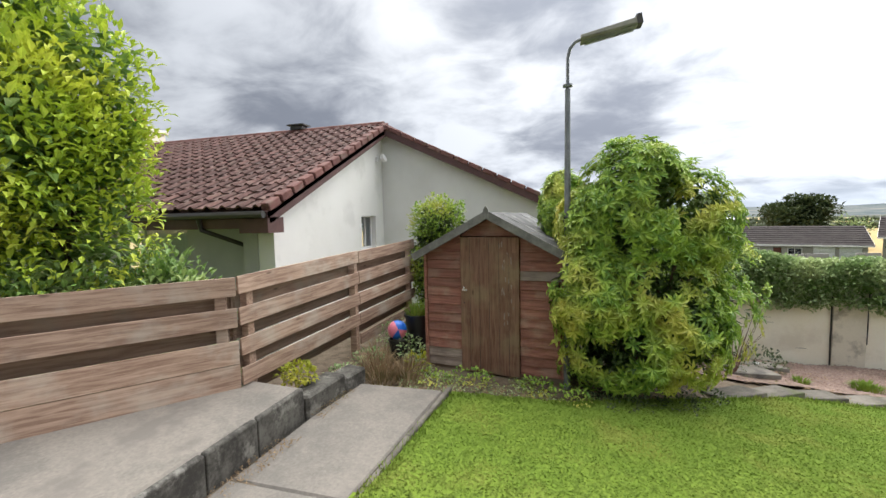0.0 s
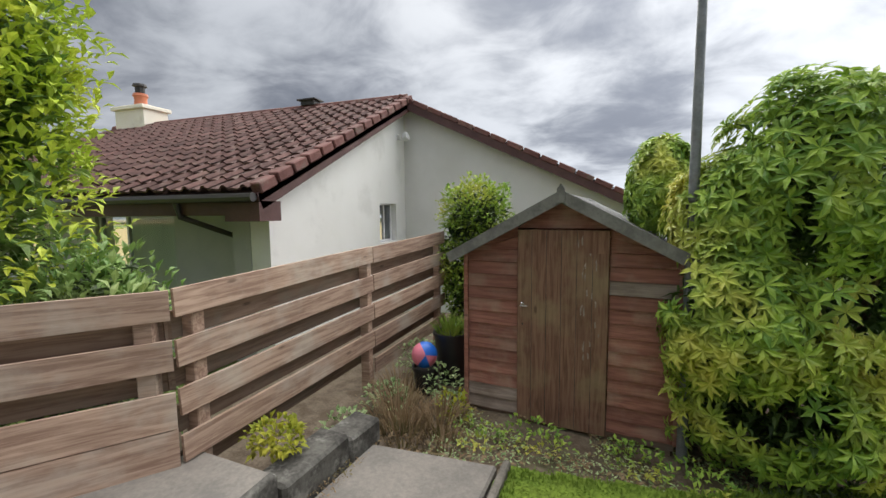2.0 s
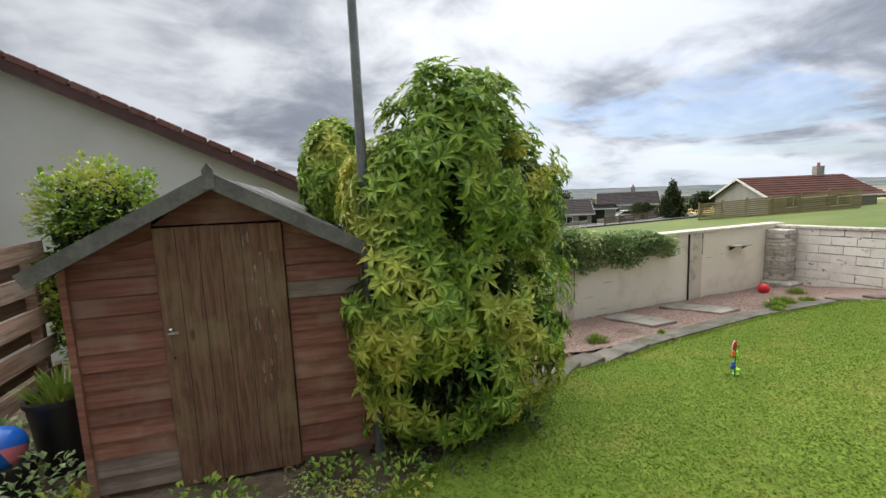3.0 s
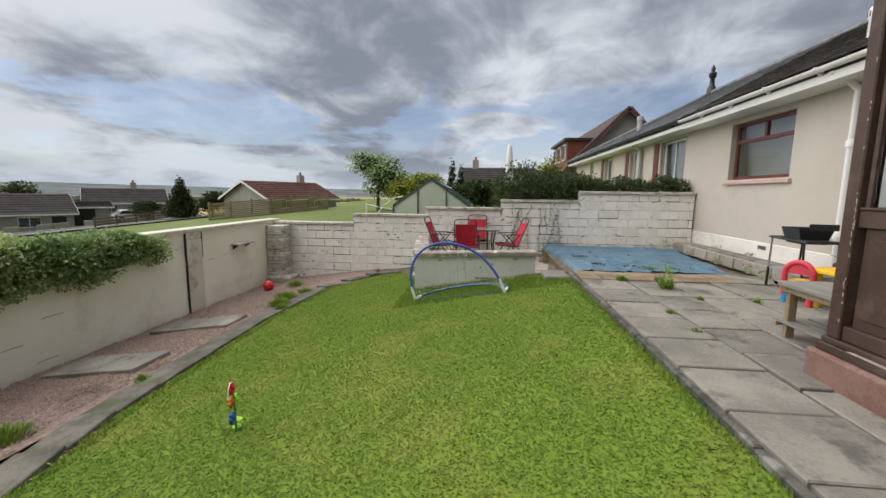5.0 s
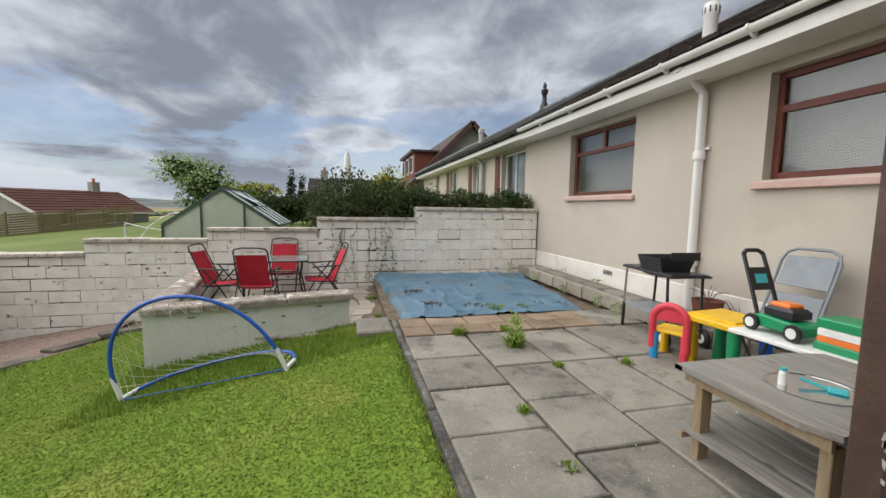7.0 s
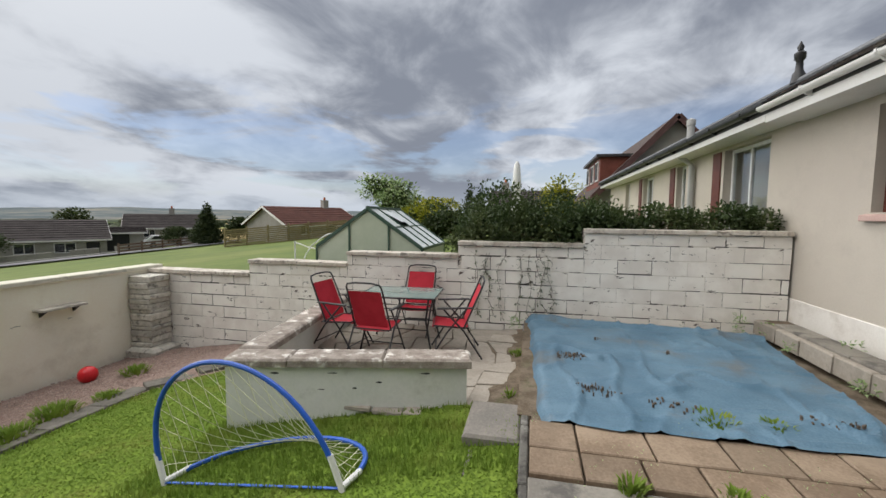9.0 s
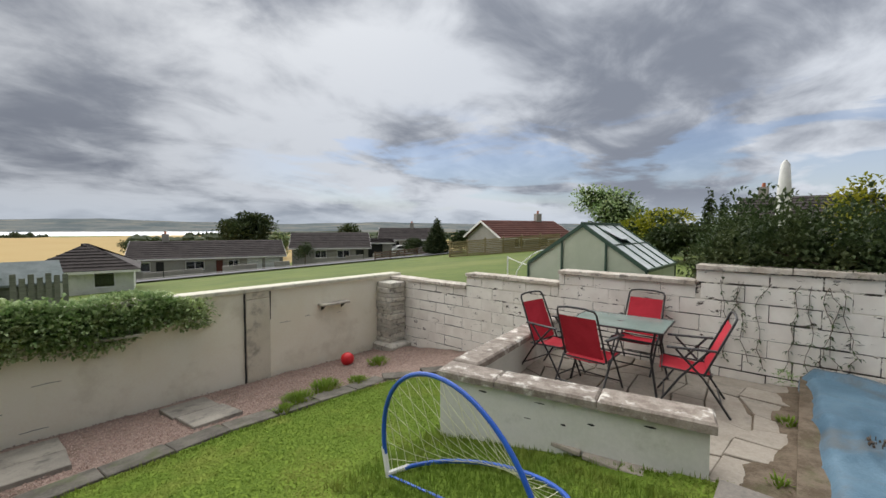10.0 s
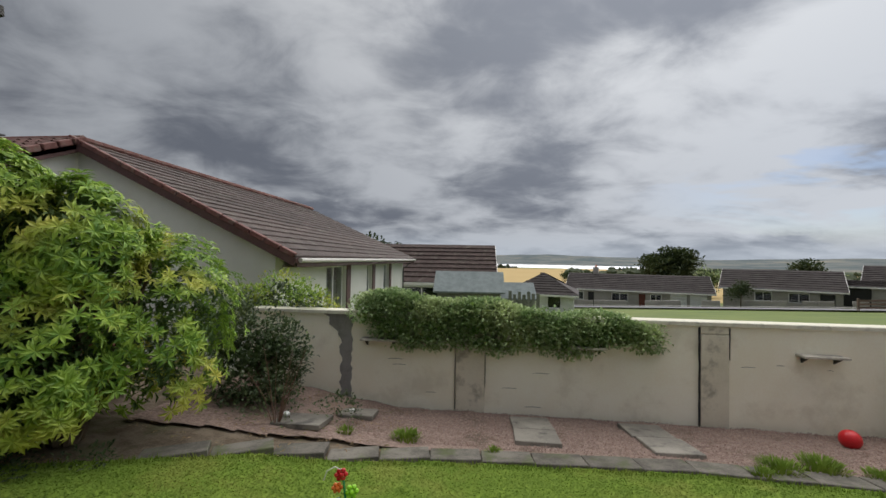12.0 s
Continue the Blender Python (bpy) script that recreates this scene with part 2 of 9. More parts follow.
M["darkpvc"] = plain("darkpvc", (0.05, 0.045, 0.045), 0.4)
M["fencewood"] = wood_mat("fencewood", (0.24, 0.155, 0.115), (0.44, 0.315, 0.24), (0.46, 0.41, 0.35), 0.8, 0.4)
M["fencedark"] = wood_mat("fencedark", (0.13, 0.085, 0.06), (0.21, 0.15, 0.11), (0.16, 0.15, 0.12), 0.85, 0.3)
M["shedwood"] = wood_mat("shedwood", (0.20, 0.082, 0.060), (0.31, 0.145, 0.105), (0.37, 0.27, 0.20), 0.75, 0.35, 0, 0.55)
M["shedgrey"] = wood_mat("shedgrey", (0.24, 0.19, 0.155), (0.36, 0.30, 0.25), (0.16, 0.12, 0.10), 0.85, 0.2)
M["sheddoor"] = wood_mat("sheddoor", (0.14, 0.072, 0.048), (0.25, 0.145, 0.095), (0.28, 0.22, 0.125), 0.75, 0.15, 2, 0.6)
M["barge"] = surf("barge", (0.12, 0.12, 0.11), (0.21, 0.21, 0.19), 6, 0.85, 0.4, 50, stain=(0.12, 0.12, 0.10), stain_scale=5)
M["felt"] = surf("felt", (0.055, 0.057, 0.058), (0.12, 0.122, 0.12), 5, 0.9, 0.5, 90, stain=(0.32, 0.32, 0.31), stain_amt=0.5, stain_scale=4)
M["steel"] = surf("steel", (0.16, 0.175, 0.185), (0.24, 0.255, 0.265), 6, 0.5, 0.1, 60, stain=(0.12, 0.08, 0.06), stain_amt=0.3, stain_scale=8, metal=0.4)
M["lamphead"] = surf("lamphead", (0.16, 0.16, 0.13), (0.25, 0.25, 0.20), 6, 0.6, 0.2, 60)
M["bark"] = surf("bark", (0.09, 0.065, 0.045), (0.16, 0.12, 0.09), 12, 0.9, 0.8, 60)
M["bushleaf"] = leaf_mat("bushleaf", (0.11, 0.23, 0.035), (0.38, 0.54, 0.08), (0.58, 0.56, 0.11), 0.4)
M["treeleaf"] = leaf_mat("treeleaf", (0.26, 0.38, 0.04), (0.52, 0.64, 0.07), (0.66, 0.70, 0.10), 0.45)
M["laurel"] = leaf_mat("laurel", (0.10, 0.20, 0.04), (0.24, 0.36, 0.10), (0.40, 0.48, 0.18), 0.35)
M["ivy"] = leaf_mat("ivy", (0.16, 0.26, 0.09), (0.40, 0.50, 0.25), (0.50, 0.58, 0.30), 0.45)
# darker green that carries the shade inside the big shrub
M["shadedleaf"] = leaf_mat("shadedleaf", (0.05, 0.095, 0.025), (0.10, 0.17, 0.045), (0.14, 0.20, 0.06), 0.5)
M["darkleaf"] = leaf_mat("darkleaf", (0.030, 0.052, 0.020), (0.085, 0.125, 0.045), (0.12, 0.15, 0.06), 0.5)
M["farleaf"] = leaf_mat("farleaf", (0.03, 0.05, 0.02), (0.06, 0.08, 0.03), (0.07, 0.09, 0.035), 0.7)
M["yellowleaf"] = leaf_mat("yellowleaf", (0.20, 0.24, 0.02), (0.38, 0.38, 0.03), (0.45, 0.42, 0.05), 0.6)
M["dryleaf"] = leaf_mat("dryleaf", (0.20, 0.13, 0.07), (0.34, 0.25, 0.15), (0.14, 0.15, 0.05), 0.8)
M["red"] = plain("red", (0.62, 0.012, 0.02), 0.35)
M["redfabric"] = surf("redfabric", (0.36, 0.012, 0.025), (0.46, 0.022, 0.04), 5, 0.75, 0.3, 300)
M["blackmetal"] = plain("blackmetal", (0.022, 0.022, 0.024), 0.4)
M["darkmetal"] = surf("darkmetal", (0.03, 0.03, 0.03), (0.07, 0.065, 0.06), 8, 0.6, 0.2, 60)
M["blueplastic"] = plain("blueplastic", (0.015, 0.10, 0.50), 0.35)
M["blue"] = plain("blue", (0.01, 0.14, 0.62), 0.4)
M["pinkball"] = plain("pinkball", (0.75, 0.22, 0.30), 0.4)
M["yellow"] = plain("yellow", (0.80, 0.48, 0.01), 0.4)
M["green"] = plain("green", (0.01, 0.26, 0.10), 0.4)
M["orange"] = plain("orange", (0.80, 0.19, 0.03), 0.4)
M["teal"] = plain("teal", (0.05, 0.45, 0.50), 0.4)
M["lime"] = plain("lime", (0.35, 0.75, 0.03), 0.4)
M["greyplastic"] = plain("greyplastic", (0.24, 0.27, 0.30), 0.5)
M["blackplastic"] = plain("blackplastic", (0.02, 0.02, 0.022), 0.4)
M["whiteplastic"] = plain("whiteplastic", (0.78, 0.78, 0.76), 0.4)
M["netting"] = plain("netting", (0.72, 0.72, 0.52), 0.8)
M["tarp"] = surf("tarp", (0.060, 0.125, 0.185), (0.115, 0.20, 0.27), 1.6, 0.5, 0.3, 60, stain=(0.11, 0.11, 0.105), stain_amt=0.7, stain_scale=1.1)
M["leaflitter"] = surf("leaflitter", (0.05, 0.04, 0.03), (0.16, 0.12, 0.09), 20, 0.9, 0.6, 80)
M["benchwood"] = wood_mat("benchwood", (0.20, 0.185, 0.165), (0.30, 0.28, 0.25), (0.24, 0.24, 0.23), 0.85, 0.2)
M["benchleg"] = wood_mat("benchleg", (0.24, 0.17, 0.10), (0.33, 0.25, 0.16), (0.28, 0.25, 0.2), 0.85, 0.2, 2)
M["chrome"] = plain("chrome", (0.7, 0.7, 0.7), 0.2, 1.0)
M["terracotta"] = plain("terracotta", (0.20, 0.075, 0.05), 0.85)
M["oldwood"] = wood_mat("oldwood", (0.16, 0.13, 0.09), (0.26, 0.22, 0.16), (0.3, 0.28, 0.24), 0.85, 0.3)
M["slatfence"] = wood_mat("slatfence", (0.22, 0.17, 0.085), (0.32, 0.26, 0.14), (0.28, 0.25, 0.17), 0.85, 0.3)
M["water"] = surf("water", (0.50, 0.54, 0.60), (0.56, 0.60, 0.66), 0.01, 0.25, 0.0, 1.0)
M["dark"] = plain("dark", (0.02, 0.02, 0.022), 0.6)
M["curtain"] = surf("curtain", (0.45, 0.45, 0.44), (0.6, 0.6, 0.58), 3, 0.9, 0.2, 40, stretch=(8, 8, 0.3))
# near-black colour stands in for the darkness of unlit interiors
M["roomdark"] = surf("roomdark", (0.035, 0.04, 0.05), (0.07, 0.075, 0.085), 1.5, 0.9, 0.1, 20)
M["glass"] = glass_mat("glass")
M["frosted"] = glass_mat("frosted", (0.85, 0.88, 0.9), 0.25)
M["carpaint"] = plain("carpaint", (0.75, 0.76, 0.77), 0.2)


def joint_mat():
    """Joints of the block wall: painted over in places, open and dark in others."""
    m, nt, p = node_tree("mortar")
    n = N(nt)
    v = n.coords()
    big = n.noise(v, 0.9, 3)
    fine = n.noise(n.vmath("MULTIPLY", v, (1.0, 1.0, 1.6)), 4.5, 5, 0.7, 0.8)
    low = n.step(n.sep(v)[2], 0.9, -0.6, 0.0, 0.06)
    f = n.math("ADD", n.math("ADD", n.math("MULTIPLY", big, 0.45), n.math("MULTIPLY", fine, 0.6)), low)
    c = n.mix(n.step(f, 0.50, 0.53), (0.66, 0.62, 0.55), (0.055, 0.048, 0.042))
    nt.links.new(c, p.inputs["Base Color"])
    p.inputs["Roughness"].default_value = 0.9
    n.bump(fine, 0.5, 0.01, p)
    return m


def painted_block_mat():
    """White masonry paint over blocks, chipped to dark stone in small ragged spots."""
    m, nt, p = node_tree("block")
    n = N(nt)
    v = n.coords("Object")
    rnd = nt.nodes.new("ShaderNodeObjectInfo").outputs["Random"]
    v = n.vmath("ADD", v, n.comb(n.math("MULTIPLY", rnd, 31.0), n.math("MULTIPLY", rnd, 17.0), n.math("MULTIPLY", rnd, 5.0)))
    soft = n.noise(v, 2.5, 5, 0.6)
    grain = n.noise(v, 60, 3)
    c = n.mix(n.step(soft, 0.35, 0.68), (0.86, 0.83, 0.77), (0.74, 0.70, 0.64))
    flake = n.noise(n.vmath("MULTIPLY", v, (1.0, 1.0, 2.2)), 5.5, 6, 0.7, 0.5)
    c = n.mix(n.step(flake, 0.625, 0.64), c, (0.10, 0.085, 0.07))
    c = n.mix(n.math("MULTIPLY", n.step(n.noise(v, 1.1, 5, 0.7), 0.55, 0.75), 0.35), c, (0.42, 0.38, 0.32))
    nt.links.new(c, p.inputs["Base Color"])
    p.inputs["Roughness"].default_value = 0.85
    n.bump(n.math("SUBTRACT", n.math("ADD", n.math("MULTIPLY", soft, 0.6), n.math("MULTIPLY", grain, 0.25)), n.math("MULTIPLY", n.step(flake, 0.61, 0.65), 0.6)), 0.6, 0.008, p)
    return m


M["mortar"] = joint_mat()
M["block"] = painted_block_mat()


def field_mat():
    m, nt, p = node_tree("fields")
    n = N(nt)
    v = n.coords()
    x, y, z = n.sep(v)
    r = n.math("SQRT", n.math("ADD", n.math("MULTIPLY", x, x), n.math("MULTIPLY", y, y)))
    warp = n.vmath("MULTIPLY", v, (1.0, 0.55, 1.0))
    near = n.voronoi(n.vmath("ADD", warp, (180, 60, 0)), 0.0030, "Color")
    cr = n.sep(near)
    gold = n.mix(n.noise(v, 0.03, 4), (0.42, 0.31, 0.15), (0.48, 0.37, 0.20))
    green = n.mix(n.noise(v, 0.02, 4), (0.12, 0.17, 0.06), (0.19, 0.22, 0.09))
    c = n.mix(n.step(cr[0], 0.55, 0.60), gold, green)
    c = n.mix(n.step(cr[1], 0.82, 0.86), c, (0.045, 0.06, 0.035))
    c = n.mix(n.step(r, 600, 300), c, gold)
    # distance haze put into the colour, growing from 1500 to 3000 m
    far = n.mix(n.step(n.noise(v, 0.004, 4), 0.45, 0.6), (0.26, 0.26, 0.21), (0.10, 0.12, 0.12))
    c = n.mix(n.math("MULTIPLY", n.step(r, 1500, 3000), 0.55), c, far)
    nt.links.new(c, p.inputs["Base Color"])
    p.inputs["Roughness"].default_value = 1.0
    p.inputs["Specular IOR Level"].default_value = 0.0
    return m


M["fields"] = field_mat()
# far hills: muted blue-grey, haze of distance put into the base colour
M["hazedhill"] = surf("hazedhill", (0.10, 0.125, 0.135), (0.19, 0.20, 0.19), 0.004, 1.0, 0.0, 0.02, stain=(0.30, 0.27, 0.21), stain_amt=0.6, stain_scale=0.003, spec=0.0)
M["whitewall"] = surf("whitewall", (0.62, 0.63, 0.58), (0.72, 0.72, 0.68), 1.4, 0.8, 0.5, 30, stain=(0.40, 0.40, 0.35), stain_amt=0.5, stain_scale=2.2)
M["paintcope"] = surf("paintcope", (0.60, 0.57, 0.47), (0.72, 0.69, 0.58), 3, 0.85, 0.4, 50, stain=(0.30, 0.28, 0.24), stain_scale=3)
M["creamworn"] = surf("creamworn", (0.60, 0.55, 0.44), (0.68, 0.63, 0.52), 2, 0.85, 0.5, 40, stain=(0.30, 0.27, 0.22), stain_amt=0.8, stain_scale=3)
M["copeblock"] = surf("copeblock", (0.44, 0.38, 0.32), (0.62, 0.58, 0.52), 6, 0.9, 0.6, 45, stain=(0.17, 0.15, 0.13), stain_amt=0.8, stain_scale=9, vary=0.2)
M["pierstone"] = surf("pierstone", (0.42, 0.40, 0.35), (0.60, 0.57, 0.51), 8, 0.9, 0.8, 45, stain=(0.13, 0.12, 0.11), stain_amt=0.8, stain_scale=9, vary=0.3)
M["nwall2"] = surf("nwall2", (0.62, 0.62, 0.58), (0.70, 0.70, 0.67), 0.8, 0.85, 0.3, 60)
M["vergetile"] = surf("vergetile", (0.13, 0.055, 0.047), (0.19, 0.09, 0.078), 5, 0.8, 0.4, 40, stain=(0.2, 0.17, 0.14), stain_scale=4, vary=0.3)
M["potclay"] = plain("potclay", (0.5, 0.17, 0.09), 0.8)
M["lightgutter"] = plain("lightgutter", (0.5, 0.48, 0.44), 0.5)
M["greywall2"] = surf("greywall2", (0.30, 0.28, 0.26), (0.38, 0.36, 0.33), 0.5, 0.9, 0.3, 5)
M["greenshed"] = wood_mat("greenshed", (0.14, 0.15, 0.12), (0.22, 0.23, 0.19), (0.25, 0.25, 0.22), 0.85, 0.2)
M["greyfelt"] = surf("greyfelt", (0.16, 0.19, 0.19), (0.22, 0.25, 0.25), 4, 0.9, 0.3, 50)
M["greenpane"] = surf("greenpane", (0.46, 0.52, 0.40), (0.56, 0.61, 0.49), 0.8, 0.3, 0.0, 5)
M["palepane"] = surf("palepane", (0.62, 0.67, 0.66), (0.78, 0.82, 0.80), 0.8, 0.15, 0.0, 5, spec=0.8)
M["greenframe"] = plain("greenframe", (0.05, 0.10, 0.07), 0.5)
M["harl2"] = surf("harl2", (0.33, 0.31, 0.28), (0.39, 0.37, 0.33), 1.5, 0.9, 0.3, 30)
M["fascia2"] = surf("fascia2", (0.16, 0.05, 0.035), (0.21, 0.07, 0.05), 3, 0.6, 0.2, 20)
M["tableglass"] = surf("tableglass", (0.16, 0.22, 0.20), (0.20, 0.27, 0.25), 3, 0.06, 0.0, 40, spec=0.9)
M["redplastic"] = plain("redplastic", (0.68, 0.05, 0.08), 0.4)
M["teal2"] = plain("teal2", (0.02, 0.30, 0.62), 0.4)
M["dryleafwood"] = plain("dryleafwood", (0.16, 0.09, 0.06), 0.8)
M["kerbflat"] = surf("kerbflat", (0.085, 0.078, 0.066), (0.18, 0.165, 0.14), 4, 0.9, 0.6, 40, stain=(0.08, 0.10, 0.035), stain_amt=0.8, stain_scale=2.5, vary=0.3)

# ---- building helpers ----
def ground_z(x, y):
    r = math.hypot(x, y)
    k = min(1.0, 75.0 / max(r, 1e-6))
    z = -0.1 + 0.028 * x * k - 0.085 * y * k
    if r > 75:
        t = min(1.0, (r - 75) / 1625)
        low = -5 - 23 * t ** 0.8
        z = z + (low - z) * min(1.0, (r - 75) / 225)
    if r > 12:
        z = min(z, 0.1)
    return z


def lawn_z(x, y):
    k = min(0.03 + 0.022 * (max(x, -1) + 1), 0.13)
    return -0.05 - k * max(y - 1.2, 0) - 0.005 * x


class G:
    """Collects vertices and faces of one mesh."""

    def __init__(self):
        self.v, self.f = [], []

    def add(self, vs, fs):
        o = len(self.v)
        self.v += [tuple(p) for p in vs]
        self.f += [tuple(i + o for i in f) for f in fs]
        return self

    def box(self, x0, x1, y0, y1, z0, z1):
        return self.add([(x0, y0, z0), (x1, y0, z0), (x1, y1, z0), (x0, y1, z0), (x0, y0, z1), (x1, y0, z1), (x1, y1, z1), (x0, y1, z1)],
                        [(3, 2, 1, 0), (4, 5, 6, 7), (0, 1, 5, 4), (1, 2, 6, 5), (2, 3, 7, 6), (3, 0, 4, 7)])

    def cbox(self, x0, x1, y0, y1, z0, z1, c=0.006):
        """A box whose top edges are worn off."""
        vs = [(x0, y0, z0), (x1, y0, z0), (x1, y1, z0), (x0, y1, z0), (x0, y0, z1 - c), (x1, y0, z1 - c), (x1, y1, z1 - c), (x0, y1, z1 - c),
              (x0 + c, y0 + c, z1), (x1 - c, y0 + c, z1), (x1 - c, y1 - c, z1), (x0 + c, y1 - c, z1)]
        fs = [(3, 2, 1, 0), (0, 1, 5, 4), (1, 2, 6, 5), (2, 3, 7, 6), (3, 0, 4, 7), (4, 5, 9, 8), (5, 6, 10, 9), (6, 7, 11, 10), (7, 4, 8, 11), (8, 9, 10, 11)]
        return self.add(vs, fs)

    def beam(self, p, q, w, h, up=(0, 0, 1)):
        """A bar from p to q, w wide and h high."""
        p, q, up = Vector(p), Vector(q), Vector(up)
        d = (q - p).normalized()
        s = d.cross(up)
        if s.length < 1e-4:
            s = d.cross(Vector((1, 0, 0)))
        s.normalize()
        u = s.cross(d).normalized()
        vs = [b + s * a * w / 2 + u * c * h / 2 for b in (p, q) for a, c in ((-1, -1), (1, -1), (1, 1), (-1, 1))]
        return self.add(vs, [(3, 2, 1, 0), (4, 5, 6, 7), (0, 1, 5, 4), (1, 2, 6, 5), (2, 3, 7, 6), (3, 0, 4, 7)])

    def tube(self, pts, r, n=8, r2=None, closed=False):
        pts = [Vector(p) for p in pts]
        m = len(pts)
        rs = [r + ((r2 if r2 is not None else r) - r) * i / max(m - 1, 1) for i in range(m)]
        o = len(self.v)
        side = None
        for i, p in enumerate(pts):
            a = pts[(i - 1) % m] if closed else pts[max(i - 1, 0)]
            b = pts[(i + 1) % m] if closed else pts[min(i + 1, m - 1)]
            d = (b - a).normalized()
            if side is None:
                side = d.orthogonal().normalized()
            else:
                side = (side - d * side.dot(d)).normalized()
            u = d.cross(side)
            for k in range(n):
                t = 2 * math.pi * k / n
                self.v.append(tuple(p + (side * math.cos(t) + u * math.sin(t)) * rs[i]))
        for i in range(m if closed else m - 1):
            j = (i + 1) % m
            for k in range(n):
                self.f.append((o + i * n + k, o + i * n + (k + 1) % n, o + j * n + (k + 1) % n, o + j * n + k))
        if not closed:
            self.f.append(tuple(o + k for k in reversed(range(n))))
            self.f.append(tuple(o + (m - 1) * n + k for k in range(n)))
        return self

    def lathe(self, prof, n=16, c=(0, 0, 0), tilt=None):
        """prof: (radius, height) from bottom to top, round the z axis."""
        o = len(self.v)
        for r, z in prof:
            for k in range(n):
                t = 2 * math.pi * k / n
                p = Vector((r * math.cos(t), r * math.sin(t), z))
                if tilt:
                    p = tilt @ p
                self.v.append(tuple(p + Vector(c)))
        for i in range(len(prof) - 1):
            for k in range(n):
                self.f.append((o + i * n + k, o + i * n + (k + 1) % n, o + (i + 1) * n + (k + 1) % n, o + (i + 1) * n + k))
        self.f.append(tuple(o + k for k in reversed(range(n))))
        self.f.append(tuple(o + (len(prof) - 1) * n + k for k in range(n)))
        return self

    def ball(self, c, r, n=14, squash=1.0):
        k = n // 2
        prof = [(max(r * math.sin(math.pi * i / k), 1e-4), -r * math.cos(math.pi * i / k) * squash) for i in range(k + 1)]
        return self.lathe(prof, n, c)

    def prism(self, poly, a, b, axis=1):
        """A polygon of (u, v) drawn out from a to b along an axis."""
        def at(u, v, w):
            return {0: (w, u, v), 1: (u, w, v), 2: (u, v, w)}[axis]
        n = len(poly)
        vs = [at(u, v, a) for u, v in poly] + [at(u, v, b) for u, v in poly]
        fs = [tuple(reversed(range(n))), tuple(range(n, 2 * n))] + [(i, (i + 1) % n, n + (i + 1) % n, n + i) for i in range(n)]
        return self.add(vs, fs)


def mesh_of(name, g, material, smooth=False, bevel=0.0):
    me = bpy.data.meshes.new(name)
    me.from_pydata(g.v, [], g.f)
    bm = bmesh.new()
    bm.from_mesh(me)
    bmesh.ops.recalc_face_normals(bm, faces=bm.faces)
    if bevel:
        bmesh.ops.bevel(bm, geom=[e for e in bm.edges if len(e.link_faces) == 2 and e.calc_face_angle(0) > 0.6], offset=bevel, segments=1, affect="EDGES")
    bm.to_mesh(me)
    bm.free()
    me.materials.append(M[material] if isinstance(material, str) else material)
    if smooth:
        for p in me.polygons:
            p.use_smooth = True
        me.set_sharp_from_angle(angle=radians(40))
    return me


def raw_mesh(name, vs, fs, material):
    me = bpy.data.meshes.new(name)
    me.from_pydata(vs, [], fs)
    me.materials.append(M[material])
    return me


def part(name, g, material, parent, label="", smooth=False, bevel=0.0, loc=None):
    ob = new(name, mesh_of(name, g, material, smooth, bevel))
    ob.parent = parent
    if loc is not None:
        ob.location = loc
    if label:
        ob["label"] = label
    return ob


def solid(name, g, material, label, category="", group="", kind="", smooth=False, bevel=0.0):
    return tagged(new(name, mesh_of(name, g, material, smooth, bevel)), label, category, group, kind)


def thing(name, x, y, z, rz, label, category, group="", kind=""):
    e = new(name)
    e.empty_display_size = 0.2
    e.matrix_basis = pose(x, y, z, 0, 0, rz)
    return tagged(e, label, category, group, kind)


def piece(name, me, parent, m):
    ob = new(name, me)
    ob.parent = parent
    ob.matrix_basis = m
    return ob


rng = random.Random(7)

# ---- ground ----
def ground_sheet():
    def axis(lo, hi):
        out, x, s = [], 0.0, 1.0
        while x < hi:
            out.append(x)
            s = max(1.0, x * 0.09)
            x += s
        out.append(hi)
        neg, x = [], 1.0
        while x < -lo:
            neg.append(-x)
            x += max(1.0, x * 0.09)
        neg.append(lo)
        return sorted(neg) + out
    xs, ys = axis(-4500, 4500), axis(-4500, 4500)
    vs, fs, mi = [], [], []
    for y in ys:
        for x in xs:
            z = ground_z(x, y)
            if -3.5 < x < 12.5 and -9 < y < 9.5:
                z = min(z, lawn_z(x, y)) - 0.30
            vs.append((x, y, z))
    nx = len(xs)
    for j in range(len(ys) - 1):
        for i in range(nx - 1):
            fs.append((j * nx + i, j * nx + i + 1, (j + 1) * nx + i + 1, (j + 1) * nx + i))
            r = math.hypot(xs[i], ys[j])
            mi.append(0 if r < 72 else 1)
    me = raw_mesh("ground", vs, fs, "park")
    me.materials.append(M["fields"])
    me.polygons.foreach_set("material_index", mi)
    for p in me.polygons:
        p.use_smooth = True
    tagged(new("ground", me), "grassy slope running down to golden stubble fields", "ground", kind="structure")


ground_sheet()


def water():
    g = G().add([(-2600, 1500, -27.2), (-300, 1500, -27.2), (620, 1560, -27.2), (1050, 2900, -27.2), (-3800, 2900, -27.2)], [(0, 1, 2, 3, 4)])
    solid("water", g, "water", "pale estuary water beyond the fields", "water", kind="structure")


